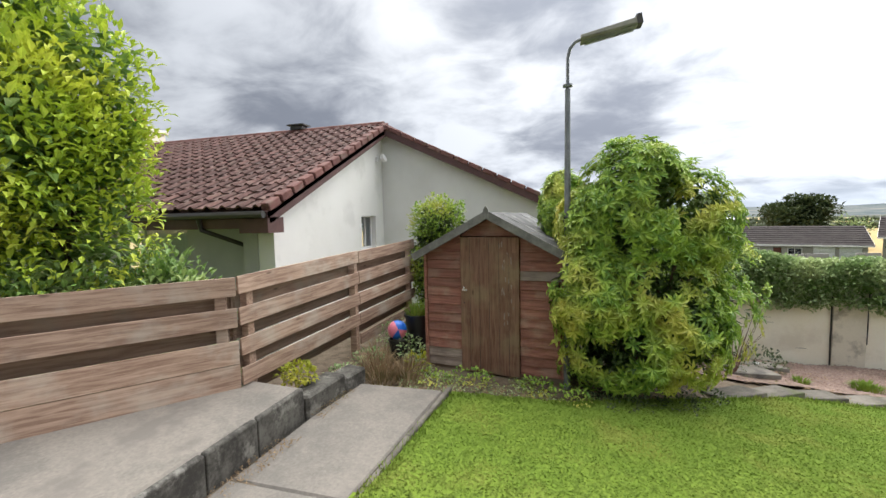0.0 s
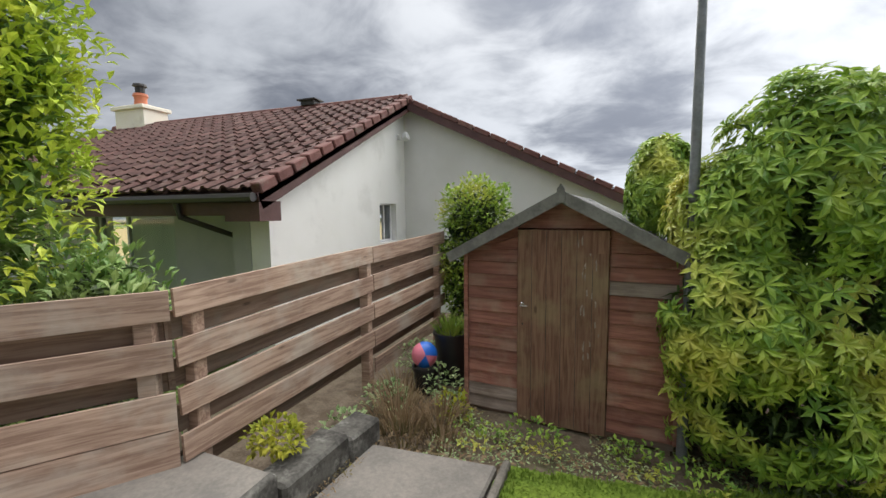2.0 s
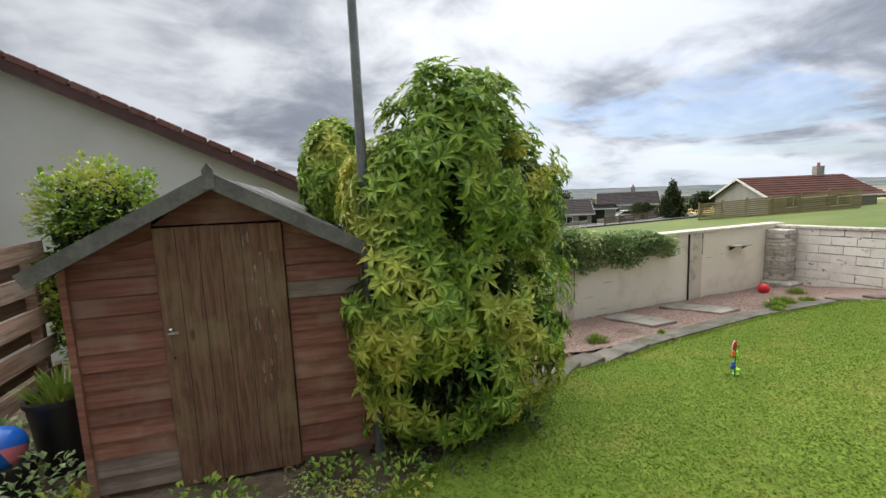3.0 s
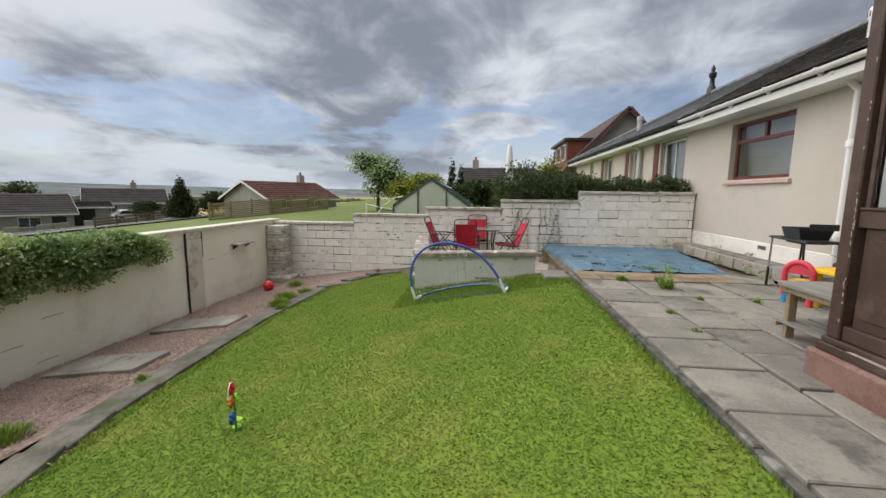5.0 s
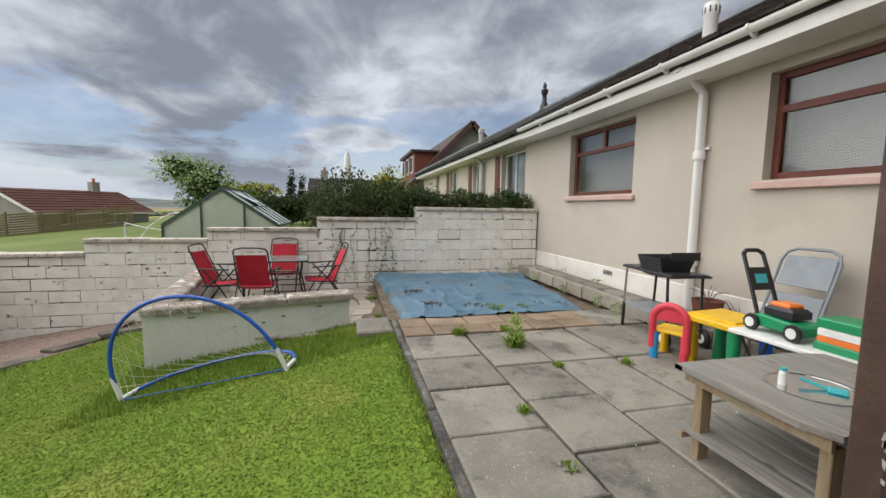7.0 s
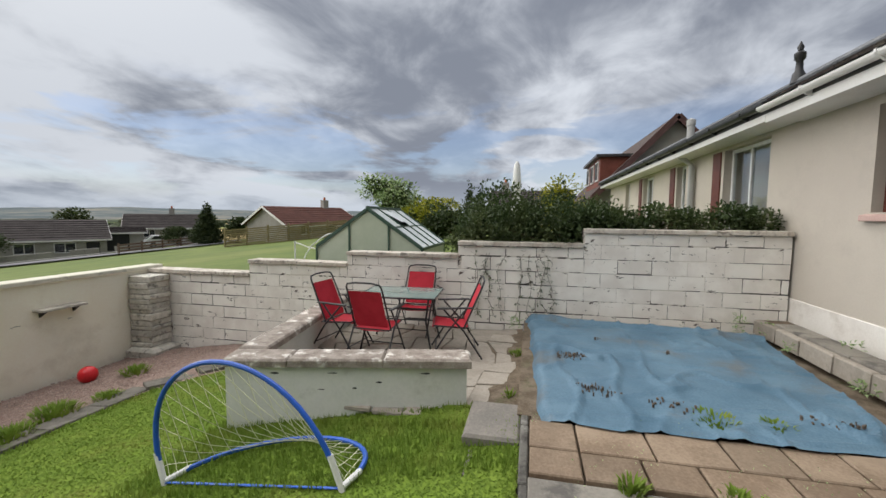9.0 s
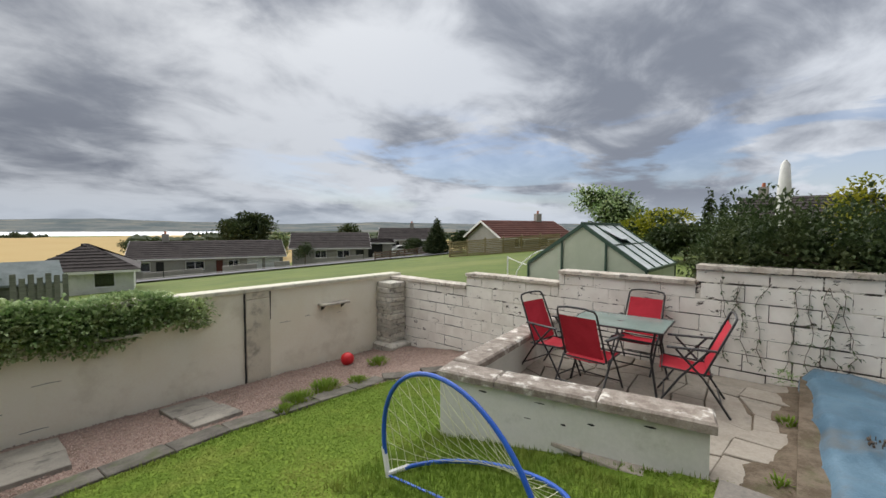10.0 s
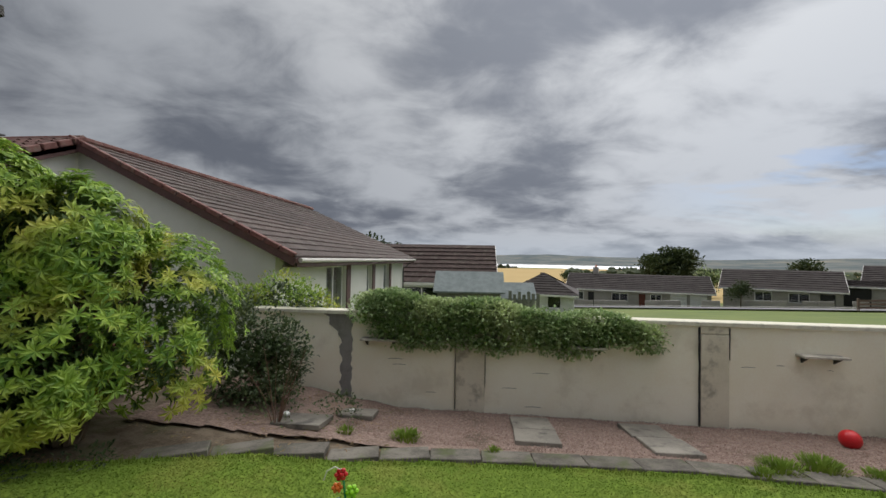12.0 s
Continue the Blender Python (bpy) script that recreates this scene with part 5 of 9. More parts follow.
# ---- the timber fence ----
def fence():
    e = thing("fence", 0, 0, 0, 0, "weathered timber fence of overlapping horizontal boards, reddish paint worn off", "fence", kind="structure")
    A, B, C, D = Vector((-4.9, -0.05, 1.15)), Vector((-2.62, 2.80, 1.14)), Vector((-2.44, 4.65, 1.21)), Vector((-2.26, 6.26, 1.28))

    def board(p, q, top, h, off, mat="fencewood", th=0.022):
        d = (q - p)
        n = Vector((-d.y, d.x, 0)).normalized()
        if n.x < 0:
            n = -n
        mid = (p + q) / 2 + n * off
        L = d.length
        g = G()
        k = max(3, int(L / 0.25))
        for i in range(k):
            x0, x1 = -L / 2 + L * i / k, -L / 2 + L * (i + 1) / k
            g.add([(x0, -th / 2, -h - 0.0), (x1, -th / 2, -h), (x1, th / 2, -h), (x0, th / 2, -h), (x0, -th / 2, 0), (x1, -th / 2, 0), (x1, th / 2, 0), (x0, th / 2, 0)],
                  [(3, 2, 1, 0), (4, 5, 6, 7), (0, 1, 5, 4), (2, 3, 7, 6)] + ([(3, 0, 4, 7)] if i == 0 else []) + ([(1, 2, 6, 5)] if i == k - 1 else []))
        me = mesh_of("board", g, mat)
        x_ = d.normalized()
        z_ = Vector((0, 0, 1))
        y_ = z_.cross(x_).normalized()
        z_ = x_.cross(y_)
        m = Matrix((x_, y_, z_)).transposed().to_4x4()
        m.translation = mid + Vector((0, 0, top))
        ob = piece("board", me, e, m)
        return ob
    Bq = B + Vector((0.0, 0.005, 0))
    for p, q in ((Bq, C), (C + Vector((0.001, 0.012, 0)), D)):
        for i, h in enumerate((0.155, 0.15, 0.15, 0.15, 0.14)):
            if i == 4 and q is C:
                continue
            board(p, q, -0.27 * i + rng.uniform(-0.006, 0.006), h + rng.uniform(-0.004, 0.004), 0.0)
        # rear boards in a darker wood: shade behind the gaps put into colour
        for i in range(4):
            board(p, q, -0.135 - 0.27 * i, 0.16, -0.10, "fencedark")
    M2 = A.lerp(B, 0.45)
    for p, q in ((M2 + (B - A).normalized() * 0.006, B - (B - A).normalized() * 0.01), (A, M2)):
        for top, h in ((0, 0.16), (-0.27, 0.165), (-0.56, 0.20), (-0.765, 0.225)):
            board(p, q, top + rng.uniform(-0.004, 0.004), h, 0.0)
        # rear boards darkened the same way, shade as colour
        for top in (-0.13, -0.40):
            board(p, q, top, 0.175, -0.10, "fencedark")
    for i, (x, y, top, ang) in enumerate(((-2.74, 2.74, 1.10, 38), (-2.68, 2.96, 1.08, 5), (-2.50, 4.62, 1.17, 5), (-2.34, 6.18, 1.24, 5), (-4.05, 1.12, 1.1, 51), (-4.9, 0.0, 1.1, 51))):
        g = G().box(-0.045, 0.045, -0.045, 0.045, -0.7, top)
        ob = part("post", g, "fencewood", e, bevel=0.006)
        ob.matrix_basis = pose(x, y, 0, 0, 0, ang)


fence()


# ---- the shed ----
def shed():
    e = thing("garden_shed", -0.70, 4.55, -0.17, -6.6, "small red-brown shiplap shed, grey felt roof, boards weathered", "shed")
    W, Dp, eav, apx = 0.80, 1.85, 1.40, 1.83
    zt = lambda x: apx - abs(x) * (apx - eav) / W - 0.03
    bh = 0.107
    for side_ in (-1, 1):
        z, k = 0.0, 0
        xa = 0.34 if side_ > 0 else -W
        xb = W if side_ > 0 else -0.36
        lo, hi = (xa, xb)
        while z < eav + 0.2:
            z2 = z + bh - 0.004
            poly = []
            top_l, top_r = min(z2, zt(lo)), min(z2, zt(hi))
            if top_l > z + 0.015 or top_r > z + 0.015:
                bl, br = min(z, top_l), min(z, top_r)
                vs = [(lo, -0.022, bl), (hi, -0.022, br), (hi, -0.008, top_r), (lo, -0.008, top_l), (lo, 0.0, bl), (hi, 0.0, br), (hi, 0.0, top_r), (lo, 0.0, top_l)]
                fs = [(0, 1, 2, 3), (5, 4, 7, 6), (0, 4, 5, 1), (3, 2, 6, 7), (0, 3, 7, 4), (1, 5, 6, 2)]
                mat_ = "shedgrey" if (k < 2 and side_ < 0) or (side_ > 0 and k == 10) else "shedwood"
                part("plank", G().add(vs, fs), mat_, e)
            z += bh
            k += 1
    part("plank", G().add([(-0.36, -0.02, 1.565), (0.34, -0.02, 1.565), (0.12, -0.012, zt(0.22) + 0.04), (0, -0.012, apx - 0.03), (-0.14, -0.012, zt(0.22) + 0.04), (-0.36, 0, 1.565), (0.34, 0, 1.565), (0.12, 0, zt(0.22) + 0.04), (0, 0, apx - 0.03), (-0.14, 0, zt(0.22) + 0.04)],
                          [(0, 1, 2, 3, 4), (9, 8, 7, 6, 5), (0, 5, 6, 1), (1, 6, 7, 2), (2, 7, 8, 3), (3, 8, 9, 4), (4, 9, 5, 0)]), "shedwood", e)
    # side and back walls in planks
    for sx in (-1, 1):
        z = 0.0
        while z < eav - 0.04:
            a = W * sx
            g = G().add([(a + 0.012 * sx, 0.001, z), (a + 0.012 * sx, Dp, z), (a, Dp, z + bh - 0.004), (a, 0.001, z + bh - 0.004), (a - 0.012 * sx, 0.001, z), (a - 0.012 * sx, Dp, z), (a - 0.012 * sx, Dp, z + bh - 0.004), (a - 0.012 * sx, 0.001, z + bh - 0.004)],
                        [(0, 1, 2, 3), (5, 4, 7, 6), (0, 3, 7, 4), (1, 5, 6, 2), (3, 2, 6, 7), (0, 4, 5, 1)])
            part("plank", g, "shedwood", e)
            z += bh
    part("back_wall", G().prism([(-W, 0), (W, 0), (W, eav - 0.03), (0, apx - 0.03), (-W, eav - 0.03)], Dp - 0.02, Dp, 1), "shedwood", e)
    part("floor", G().box(-W, W, 0.0, Dp, -0.06, -0.002), "fencedark", e)
    part("skid", G().box(-W + 0.02, -W + 0.10, 0.0, Dp, -0.25, -0.061), "fencedark", e)
    part("skid", G().box(W - 0.10, W - 0.02, 0.0, Dp, -0.25, -0.061), "fencedark", e)
    for sx in (-1, 1):
        part("corner_batten", G().box(sx * (W + 0.008) - 0.018, sx * (W + 0.008) + 0.018, -0.042, -0.0225, 0, eav - 0.06), "shedwood", e)
    d = part("door", G().box(-0.352, 0.335, -0.05, -0.024, -0.03, 1.555), "sheddoor", e, "brown ledged door, varnish flaking", bevel=0.004)
    for i in range(1, 6):
        x = -0.352 + i * 0.1145
        part("board_joint", G().box(x - 0.0015, x + 0.0015, -0.0515, -0.0495, -0.02, 1.545), "dark", d)
    for i in range(22):
        x, z = rng.choice((0.16, 0.20, 0.12, 0.25)) + rng.uniform(-0.02, 0.02), rng.uniform(0.5, 1.5)
        part("flaked_patch", G().prism([(x, z), (x + rng.uniform(0.004, 0.012), z + rng.uniform(0, 0.01)), (x + 0.008, z + rng.uniform(0.03, 0.09)), (x - 0.004, z + rng.uniform(0.02, 0.06))], -0.0512, -0.0495, 1), "shedgrey", d)
    part("latch", G().box(-0.33, -0.27, -0.058, -0.051, 0.93, 0.945).lathe([(0.012, 0), (0.016, 0.012), (0.008, 0.02)], 10, (-0.31, -0.06, 0.95)), "chrome", d, "small metal latch")
    part("keyhole", G().box(-0.315, -0.303, -0.0525, -0.0505, 0.78, 0.795), "dark", d)
    part("upper_patch", G().box(0.19, 0.335, -0.056, -0.0505, 1.38, 1.548), "sheddoor", d, "patch board on the door's corner")
    # roof
    ov, oz = 0.14, 0.0
    sl = (apx - eav) / W
    for sx in (-1, 1):
        xe = sx * (W + 0.10)
        ze = eav - 0.10 * sl
        vs = [(0, -ov, apx), (xe, -ov, ze), (xe, Dp + 0.1, ze), (0, Dp + 0.1, apx), (0, -ov, apx - 0.022), (xe, -ov, ze - 0.022), (xe, Dp + 0.1, ze - 0.022), (0, Dp + 0.1, apx - 0.022)]
        r = part("roof_board", G().add(vs, [(0, 1, 2, 3), (7, 6, 5, 4), (0, 4, 5, 1), (1, 5, 6, 2), (2, 6, 7, 3)]), "fencedark", e)
        for k in range(4):
            a, b = k / 4, min(1.04, (k + 1) / 4 + 0.05)
            ya, yb = -ov - 0.012 + (Dp + ov + 0.1) * a, -ov + (Dp + ov + 0.1) * b
            lift = 0.006 + 0.003 * (k % 2)
            g = G()
            n = 6
            for i in range(n):
                x0, x1 = xe * i / n, xe * (i + 1) / n
                z0, z1 = apx - abs(x0) * sl + lift + 0.004 * rng.uniform(-1, 1) * (i > 0), apx - abs(x1) * sl + lift
                g.add([(x0, ya, z0), (x1, ya, z1), (x1, yb, z1), (x0, yb, z0), (x0, ya, z0 - 0.004), (x1, ya, z1 - 0.004)], [(0, 1, 2, 3), (0, 4, 5, 1)])
            part("felt_strip", g, "felt", e)
        part("bargeboard", G().beam((sx * 0.006, -ov - 0.02, apx - 0.028), (xe * 1.02, -ov - 0.02, ze - 0.03), 0.02, 0.085), "barge", e, "weathered grey bargeboard")
    part("finial", G().prism([(-0.028, apx - 0.07), (0.028, apx - 0.07), (0.028, apx + 0.03), (0, apx + 0.07), (-0.028, apx + 0.03)], -ov - 0.05, -ov - 0.031, 1), "barge", e)


shed()


# ---- street lamp ----
def lamp_post():
    e = thing("street_lamp", 0.135, 4.40, -0.25, 0, "slim grey steel street lamp with a long dull lantern", "street lamp")
    part("pole", G().tube([(0, 0, 0), (0, 0, 2.2), (0.0, 0, 3.14)], 0.036, 12, 0.028), "steel", e, smooth=True)
    part("collar", G().lathe([(0.03, 3.16), (0.05, 3.165), (0.05, 3.185), (0.03, 3.19)], 12), "steel", e)
    part("bracket_arm", G().tube([(0, 0, 3.10), (0, 0, 3.45), (0.02, -0.02, 3.53), (0.07, -0.03, 3.585), (0.16, -0.04, 3.61)], 0.017, 10), "steel", e, smooth=True)
    h = part("lantern", G().add([(x, y * (0.09 - 0.02 * (x > 0.3)), z) for x, zs in ((0.12, (3.575, 3.64)), (0.64, (3.66, 3.745))) for y, z in ((-1, zs[0] + 0.02), (-0.7, zs[0]), (0.7, zs[0]), (1, zs[0] + 0.02), (0.9, zs[1] - 0.012), (0.5, zs[1]), (-0.5, zs[1]), (-0.9, zs[1] - 0.012))],
                            [tuple(range(8)), tuple(reversed(range(8, 16)))] + [(i, 8 + i, 8 + (i + 1) % 8, (i + 1) % 8) for i in range(8)]), "lamphead", e, "long rectangular lantern, weathered olive-grey", bevel=0.006)
    part("diffuser", G().box(0.16, 0.62, -0.06, 0.06, -0.03, -0.002), "frosted", h).matrix_basis = pose(0, 0, 3.575, 0, -9.5, 0)
    part("end_cap", G().box(0.0, 0.05, -0.07, 0.07, 0, 0.09), "darkmetal", h).matrix_basis = pose(0.635, 0, 3.665, 0, -9.5, 0)
    part("band", G().lathe([(0.040, 1.78), (0.044, 1.79), (0.044, 1.83), (0.040, 1.84)], 12), "darkmetal", e)
    part("tie_wire", G().tube([(0.04, 0, 1.81), (0.2, 0.02, 1.80), (0.4, 0.06, 1.78)], 0.004, 5), "whiteplastic", e)


lamp_post()


# ---- plants ----
def leaf_quad(vs, fs, c, d, up, L, w_, fold=0.25, curve=0.15):
    """One pointed leaf from c along d, folded along its middle."""
    s = d.cross(up).normalized()
    n = s.cross(d).normalized()
    o = len(vs)
    m1 = c + d * L * 0.5 + n * curve * L * 0.5
    tip = c + d * L - n * curve * L * 0.4
    vs += [tuple(c), tuple(m1 + s * w_ / 2 + n * fold * w_), tuple(tip), tuple(m1 - s * w_ / 2 + n * fold * w_), tuple(m1)]
    fs += [(o, o + 4, o + 1), (o + 1, o + 4, o + 2), (o, o + 3, o + 4), (o + 3, o + 2, o + 4)]


def rosette(vs, fs, c, axis, n, L, w_, droop):
    a = axis.normalized()
    s = a.orthogonal().normalized()
    t = a.cross(s)
    ph = rng.uniform(0, 6.3)
    for i in range(n):
        th = ph + 6.283 * i / n + rng.uniform(-0.2, 0.2)
        out = s * math.cos(th) + t * math.sin(th)
        d = (out + a * rng.uniform(droop - 0.2, droop + 0.35)).normalized()
        leaf_quad(vs, fs, c, d, a, L * rng.uniform(0.7, 1.15), w_ * rng.uniform(0.8, 1.1))


def rosette_bush():
    e = thing("shrub", 0.95, 5.0, -0.35, 0, "big evergreen shrub with whorled pointed leaves, tips yellow-green", "shrub")
    g = G()
    for i in range(9):
        a = i * 0.7
        pts = [Vector((0.1 * math.cos(a), 0.1 * math.sin(a), 0))]
        for k in range(1, 5):
            pts.append(Vector(((0.1 + k * 0.18 * (0.6 + 0.5 * rng.random())) * math.cos(a + 0.1 * k), (0.1 + k * 0.17) * math.sin(a + 0.1 * k), k * 0.5 + rng.uniform(-0.05, 0.1))))
        g.tube(pts, 0.035, 6, 0.008)
    part("stems", g, "bark", e, smooth=True)
    blobs = [((0.0, -0.1, 1.15), (0.84, 0.86, 1.08)), ((-0.17, -0.6, 2.06), (0.50, 0.5, 0.62)), ((-0.86, 0.30, 2.05), (0.26, 0.3, 0.42)), ((-0.50, -0.62, 1.15), (0.50, 0.42, 0.55)), ((0.60, 0.42, 1.05), (0.70, 0.70, 0.95)), ((-0.5, -0.4, 1.75), (0.42, 0.5, 0.5)), ((-0.25, -0.5, 0.55), (0.62, 0.45, 0.5)), ((0.22, -0.5, 0.8), (0.50, 0.42, 0.65)), ((0.35, -0.25, 1.85), (0.48, 0.5, 0.6)), ((0.0, 0.6, 1.0), (0.9, 0.6, 1.0))]
    vs, fs = [], []
    n = 0
    while n < 3300:
        (c, r) = rng.choice(blobs)
        th, ph = rng.uniform(0, 6.283), math.acos(rng.uniform(-0.75, 1))
        u = Vector((math.sin(ph) * math.cos(th), math.sin(ph) * math.sin(th), math.cos(ph)))
        k = 1 + 0.22 * noise.noise((u * 2.2 + Vector(c)) * 1.3) + rng.uniform(-0.16, 0.06)
        p = Vector((c[0] + u.x * r[0] * k, c[1] + u.y * r[1] * k, c[2] + u.z * r[2] * k))
        inner = False
        for (c2, r2) in blobs:
            q = Vector(((p.x - c2[0]) / r2[0], (p.y - c2[1]) / r2[1], (p.z - c2[2]) / r2[2]))
            if q.length < 0.74:
                inner = True
        if inner or p.z < 0.12 or noise.noise(p * 2.7) < -0.20:
            continue
        if p.x < -0.80 and p.y > -0.45 and p.z < 1.6:
            continue
        nrm = Vector((u.x / r[0], u.y / r[1], u.z / r[2] + 0.55)).normalized()
        rosette(vs, fs, p, nrm, rng.choice((7, 8, 9)), 0.105, 0.034, 0.1)
        n += 1
    ob = new("crown", raw_mesh("crown", vs, fs, "bushleaf"))
    ob.parent = e
    tagged(ob, kind="stuff")
    # inner leaves close the gaps, the bush's inner shade put into their green
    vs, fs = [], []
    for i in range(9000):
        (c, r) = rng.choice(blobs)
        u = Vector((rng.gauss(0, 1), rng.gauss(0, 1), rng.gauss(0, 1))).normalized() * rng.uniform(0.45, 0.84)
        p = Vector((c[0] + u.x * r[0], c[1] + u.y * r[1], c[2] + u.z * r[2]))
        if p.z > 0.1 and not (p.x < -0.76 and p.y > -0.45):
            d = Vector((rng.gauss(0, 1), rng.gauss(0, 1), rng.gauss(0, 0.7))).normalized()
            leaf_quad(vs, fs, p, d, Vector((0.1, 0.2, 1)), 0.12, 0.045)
    ob = new("inner_leaves", raw_mesh("inner_leaves", vs, fs, "shadedleaf"))
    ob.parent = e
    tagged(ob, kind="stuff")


rosette_bush()


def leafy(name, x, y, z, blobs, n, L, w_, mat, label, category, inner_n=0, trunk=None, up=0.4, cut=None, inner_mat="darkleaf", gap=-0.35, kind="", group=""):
    """A crown of single leaves over rounded masses, with stems."""
    e = thing(name, x, y, z, 0, label, category, group, kind)
    vs, fs = [], []
    k, tries = 0, 0
    wts = [r[0] * r[1] + r[0] * r[2] for c, r in blobs]
    while k < n and tries < n * 6:
        tries += 1
        c, r = rng.choices(blobs, wts)[0]
        u = Vector((rng.gauss(0, 1), rng.gauss(0, 1), rng.gauss(0, 1))).normalized()
        kk = 1 + 0.25 * noise.noise((u * 2 + Vector(c)) * 1.7) + rng.uniform(-0.3, 0.07)
        p = Vector((c[0] + u.x * r[0] * kk, c[1] + u.y * r[1] * kk, c[2] + u.z * r[2] * kk))
        if noise.noise(p * (1.4 / max(r[2], 0.3))) < gap or (cut and cut(p)):
            continue
        d = (u + Vector((rng.gauss(0, 0.7), rng.gauss(0, 0.7), rng.gauss(up, 0.6)))).normalized()
        leaf_quad(vs, fs, p, d, Vector((0.15, 0.1, 1)), L * rng.uniform(0.6, 1.2), w_)
        k += 1
    ob = new("crown", raw_mesh("crown", vs, fs, mat))
    ob.parent = e
    tagged(ob, kind="stuff")
    # inner fill; a darker inner_mat puts the crown's inner shade into colour
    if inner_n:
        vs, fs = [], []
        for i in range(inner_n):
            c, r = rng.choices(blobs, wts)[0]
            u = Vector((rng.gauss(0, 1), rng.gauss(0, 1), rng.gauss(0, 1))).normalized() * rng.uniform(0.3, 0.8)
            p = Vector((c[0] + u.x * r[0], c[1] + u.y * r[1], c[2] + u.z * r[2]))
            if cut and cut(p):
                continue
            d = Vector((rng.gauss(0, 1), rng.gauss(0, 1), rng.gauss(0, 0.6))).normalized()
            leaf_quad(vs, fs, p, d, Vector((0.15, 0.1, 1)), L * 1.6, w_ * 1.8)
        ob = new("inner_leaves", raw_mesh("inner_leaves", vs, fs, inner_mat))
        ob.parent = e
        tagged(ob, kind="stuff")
    if trunk:
        h, r = trunk
        g = G().tube([(0, 0, -0.2), (r * 0.3, 0, h * 0.5), (0, r * 0.4, h)], r, 8, r * 0.5)
        for i in range(7):
            a = i * 0.9
            c, rr = blobs[i % len(blobs)]
            g.tube([(0, 0, h * (0.5 + 0.06 * i)), (c[0] * 0.5 + 0.2 * rr[0] * math.cos(a), c[1] * 0.5 + 0.2 * rr[1] * math.sin(a), (h + c[2]) / 2), (c[0] + 0.5 * rr[0] * math.cos(a), c[1] + 0.5 * rr[1] * math.sin(a), c[2] + 0.3 * rr[2])], r * 0.45, 5, r * 0.1)
        part("trunk", g, "bark", e, smooth=True)
    return e


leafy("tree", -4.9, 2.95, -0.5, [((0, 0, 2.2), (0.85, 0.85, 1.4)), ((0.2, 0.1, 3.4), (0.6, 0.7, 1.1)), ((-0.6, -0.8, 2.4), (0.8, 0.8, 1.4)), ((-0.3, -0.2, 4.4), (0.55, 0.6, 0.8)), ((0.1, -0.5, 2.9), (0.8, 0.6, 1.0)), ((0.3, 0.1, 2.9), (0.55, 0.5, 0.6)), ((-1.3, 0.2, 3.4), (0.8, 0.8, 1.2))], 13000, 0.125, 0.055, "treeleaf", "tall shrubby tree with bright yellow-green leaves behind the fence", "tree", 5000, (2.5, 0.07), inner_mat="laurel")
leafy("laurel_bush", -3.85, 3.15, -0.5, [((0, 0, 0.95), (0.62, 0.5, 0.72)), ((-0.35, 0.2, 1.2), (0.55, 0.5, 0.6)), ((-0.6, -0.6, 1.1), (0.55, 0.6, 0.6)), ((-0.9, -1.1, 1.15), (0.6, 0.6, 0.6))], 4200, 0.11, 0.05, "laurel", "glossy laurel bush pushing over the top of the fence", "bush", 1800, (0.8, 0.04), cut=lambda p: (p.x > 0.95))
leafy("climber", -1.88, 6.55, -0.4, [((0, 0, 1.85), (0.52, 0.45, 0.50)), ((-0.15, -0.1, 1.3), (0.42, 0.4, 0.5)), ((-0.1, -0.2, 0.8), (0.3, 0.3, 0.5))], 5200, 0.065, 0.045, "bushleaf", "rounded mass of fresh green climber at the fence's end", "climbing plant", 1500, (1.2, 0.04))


def ivy_mat_on_wall():
    blobs = []
    for i in range(46):
        t = i / 45
        x = 2.85 + t * 4.6
        h = 0.34 if 0.12 < t < 0.8 else 0.2
        top = (0.62 + 0.12 * math.sin(min(t * 1.6, 1) * math.pi)) * (1 - t) + 0.34 * t + 0.06 * math.sin(t * 17)
        blobs.append(((x, rng.uniform(-0.10, 0.16), top - 0.02), (0.24, 0.28, 0.22)))
        blobs.append(((x, rng.uniform(-0.02, 0.22), top + 0.05), (0.2, 0.22, 0.16)))
        if 0.05 < t < 0.93:
            blobs.append(((x, -0.12, 0.30 + 0.05 * math.sin(t * 23)), (0.22, 0.12, h)))
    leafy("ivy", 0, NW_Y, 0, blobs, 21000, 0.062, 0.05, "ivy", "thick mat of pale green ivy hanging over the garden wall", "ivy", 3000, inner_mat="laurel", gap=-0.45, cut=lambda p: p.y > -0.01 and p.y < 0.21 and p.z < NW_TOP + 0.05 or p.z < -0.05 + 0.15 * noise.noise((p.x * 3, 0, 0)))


ivy_mat_on_wall()
hb = [((0.55, 1.75, 0.95), (0.8, 0.75, 0.75)), ((0.4, 1.0, 0.95), (0.6, 0.8, 0.6)), ((0.05, 0.75, 0.9), (0.35, 0.45, 0.35)), ((0.05, 1.45, 0.9), (0.3, 0.5, 0.35)), ((1.0, 0.2, 1.0), (0.7, 0.7, 0.5)), ((0.2, 2.2, 0.75), (0.35, 0.35, 0.4))]
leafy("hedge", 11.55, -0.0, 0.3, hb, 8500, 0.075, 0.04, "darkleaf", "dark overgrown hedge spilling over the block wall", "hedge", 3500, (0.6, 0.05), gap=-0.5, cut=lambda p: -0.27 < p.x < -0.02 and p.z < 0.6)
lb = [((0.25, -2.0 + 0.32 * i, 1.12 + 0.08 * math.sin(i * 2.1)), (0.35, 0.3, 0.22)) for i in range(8)]
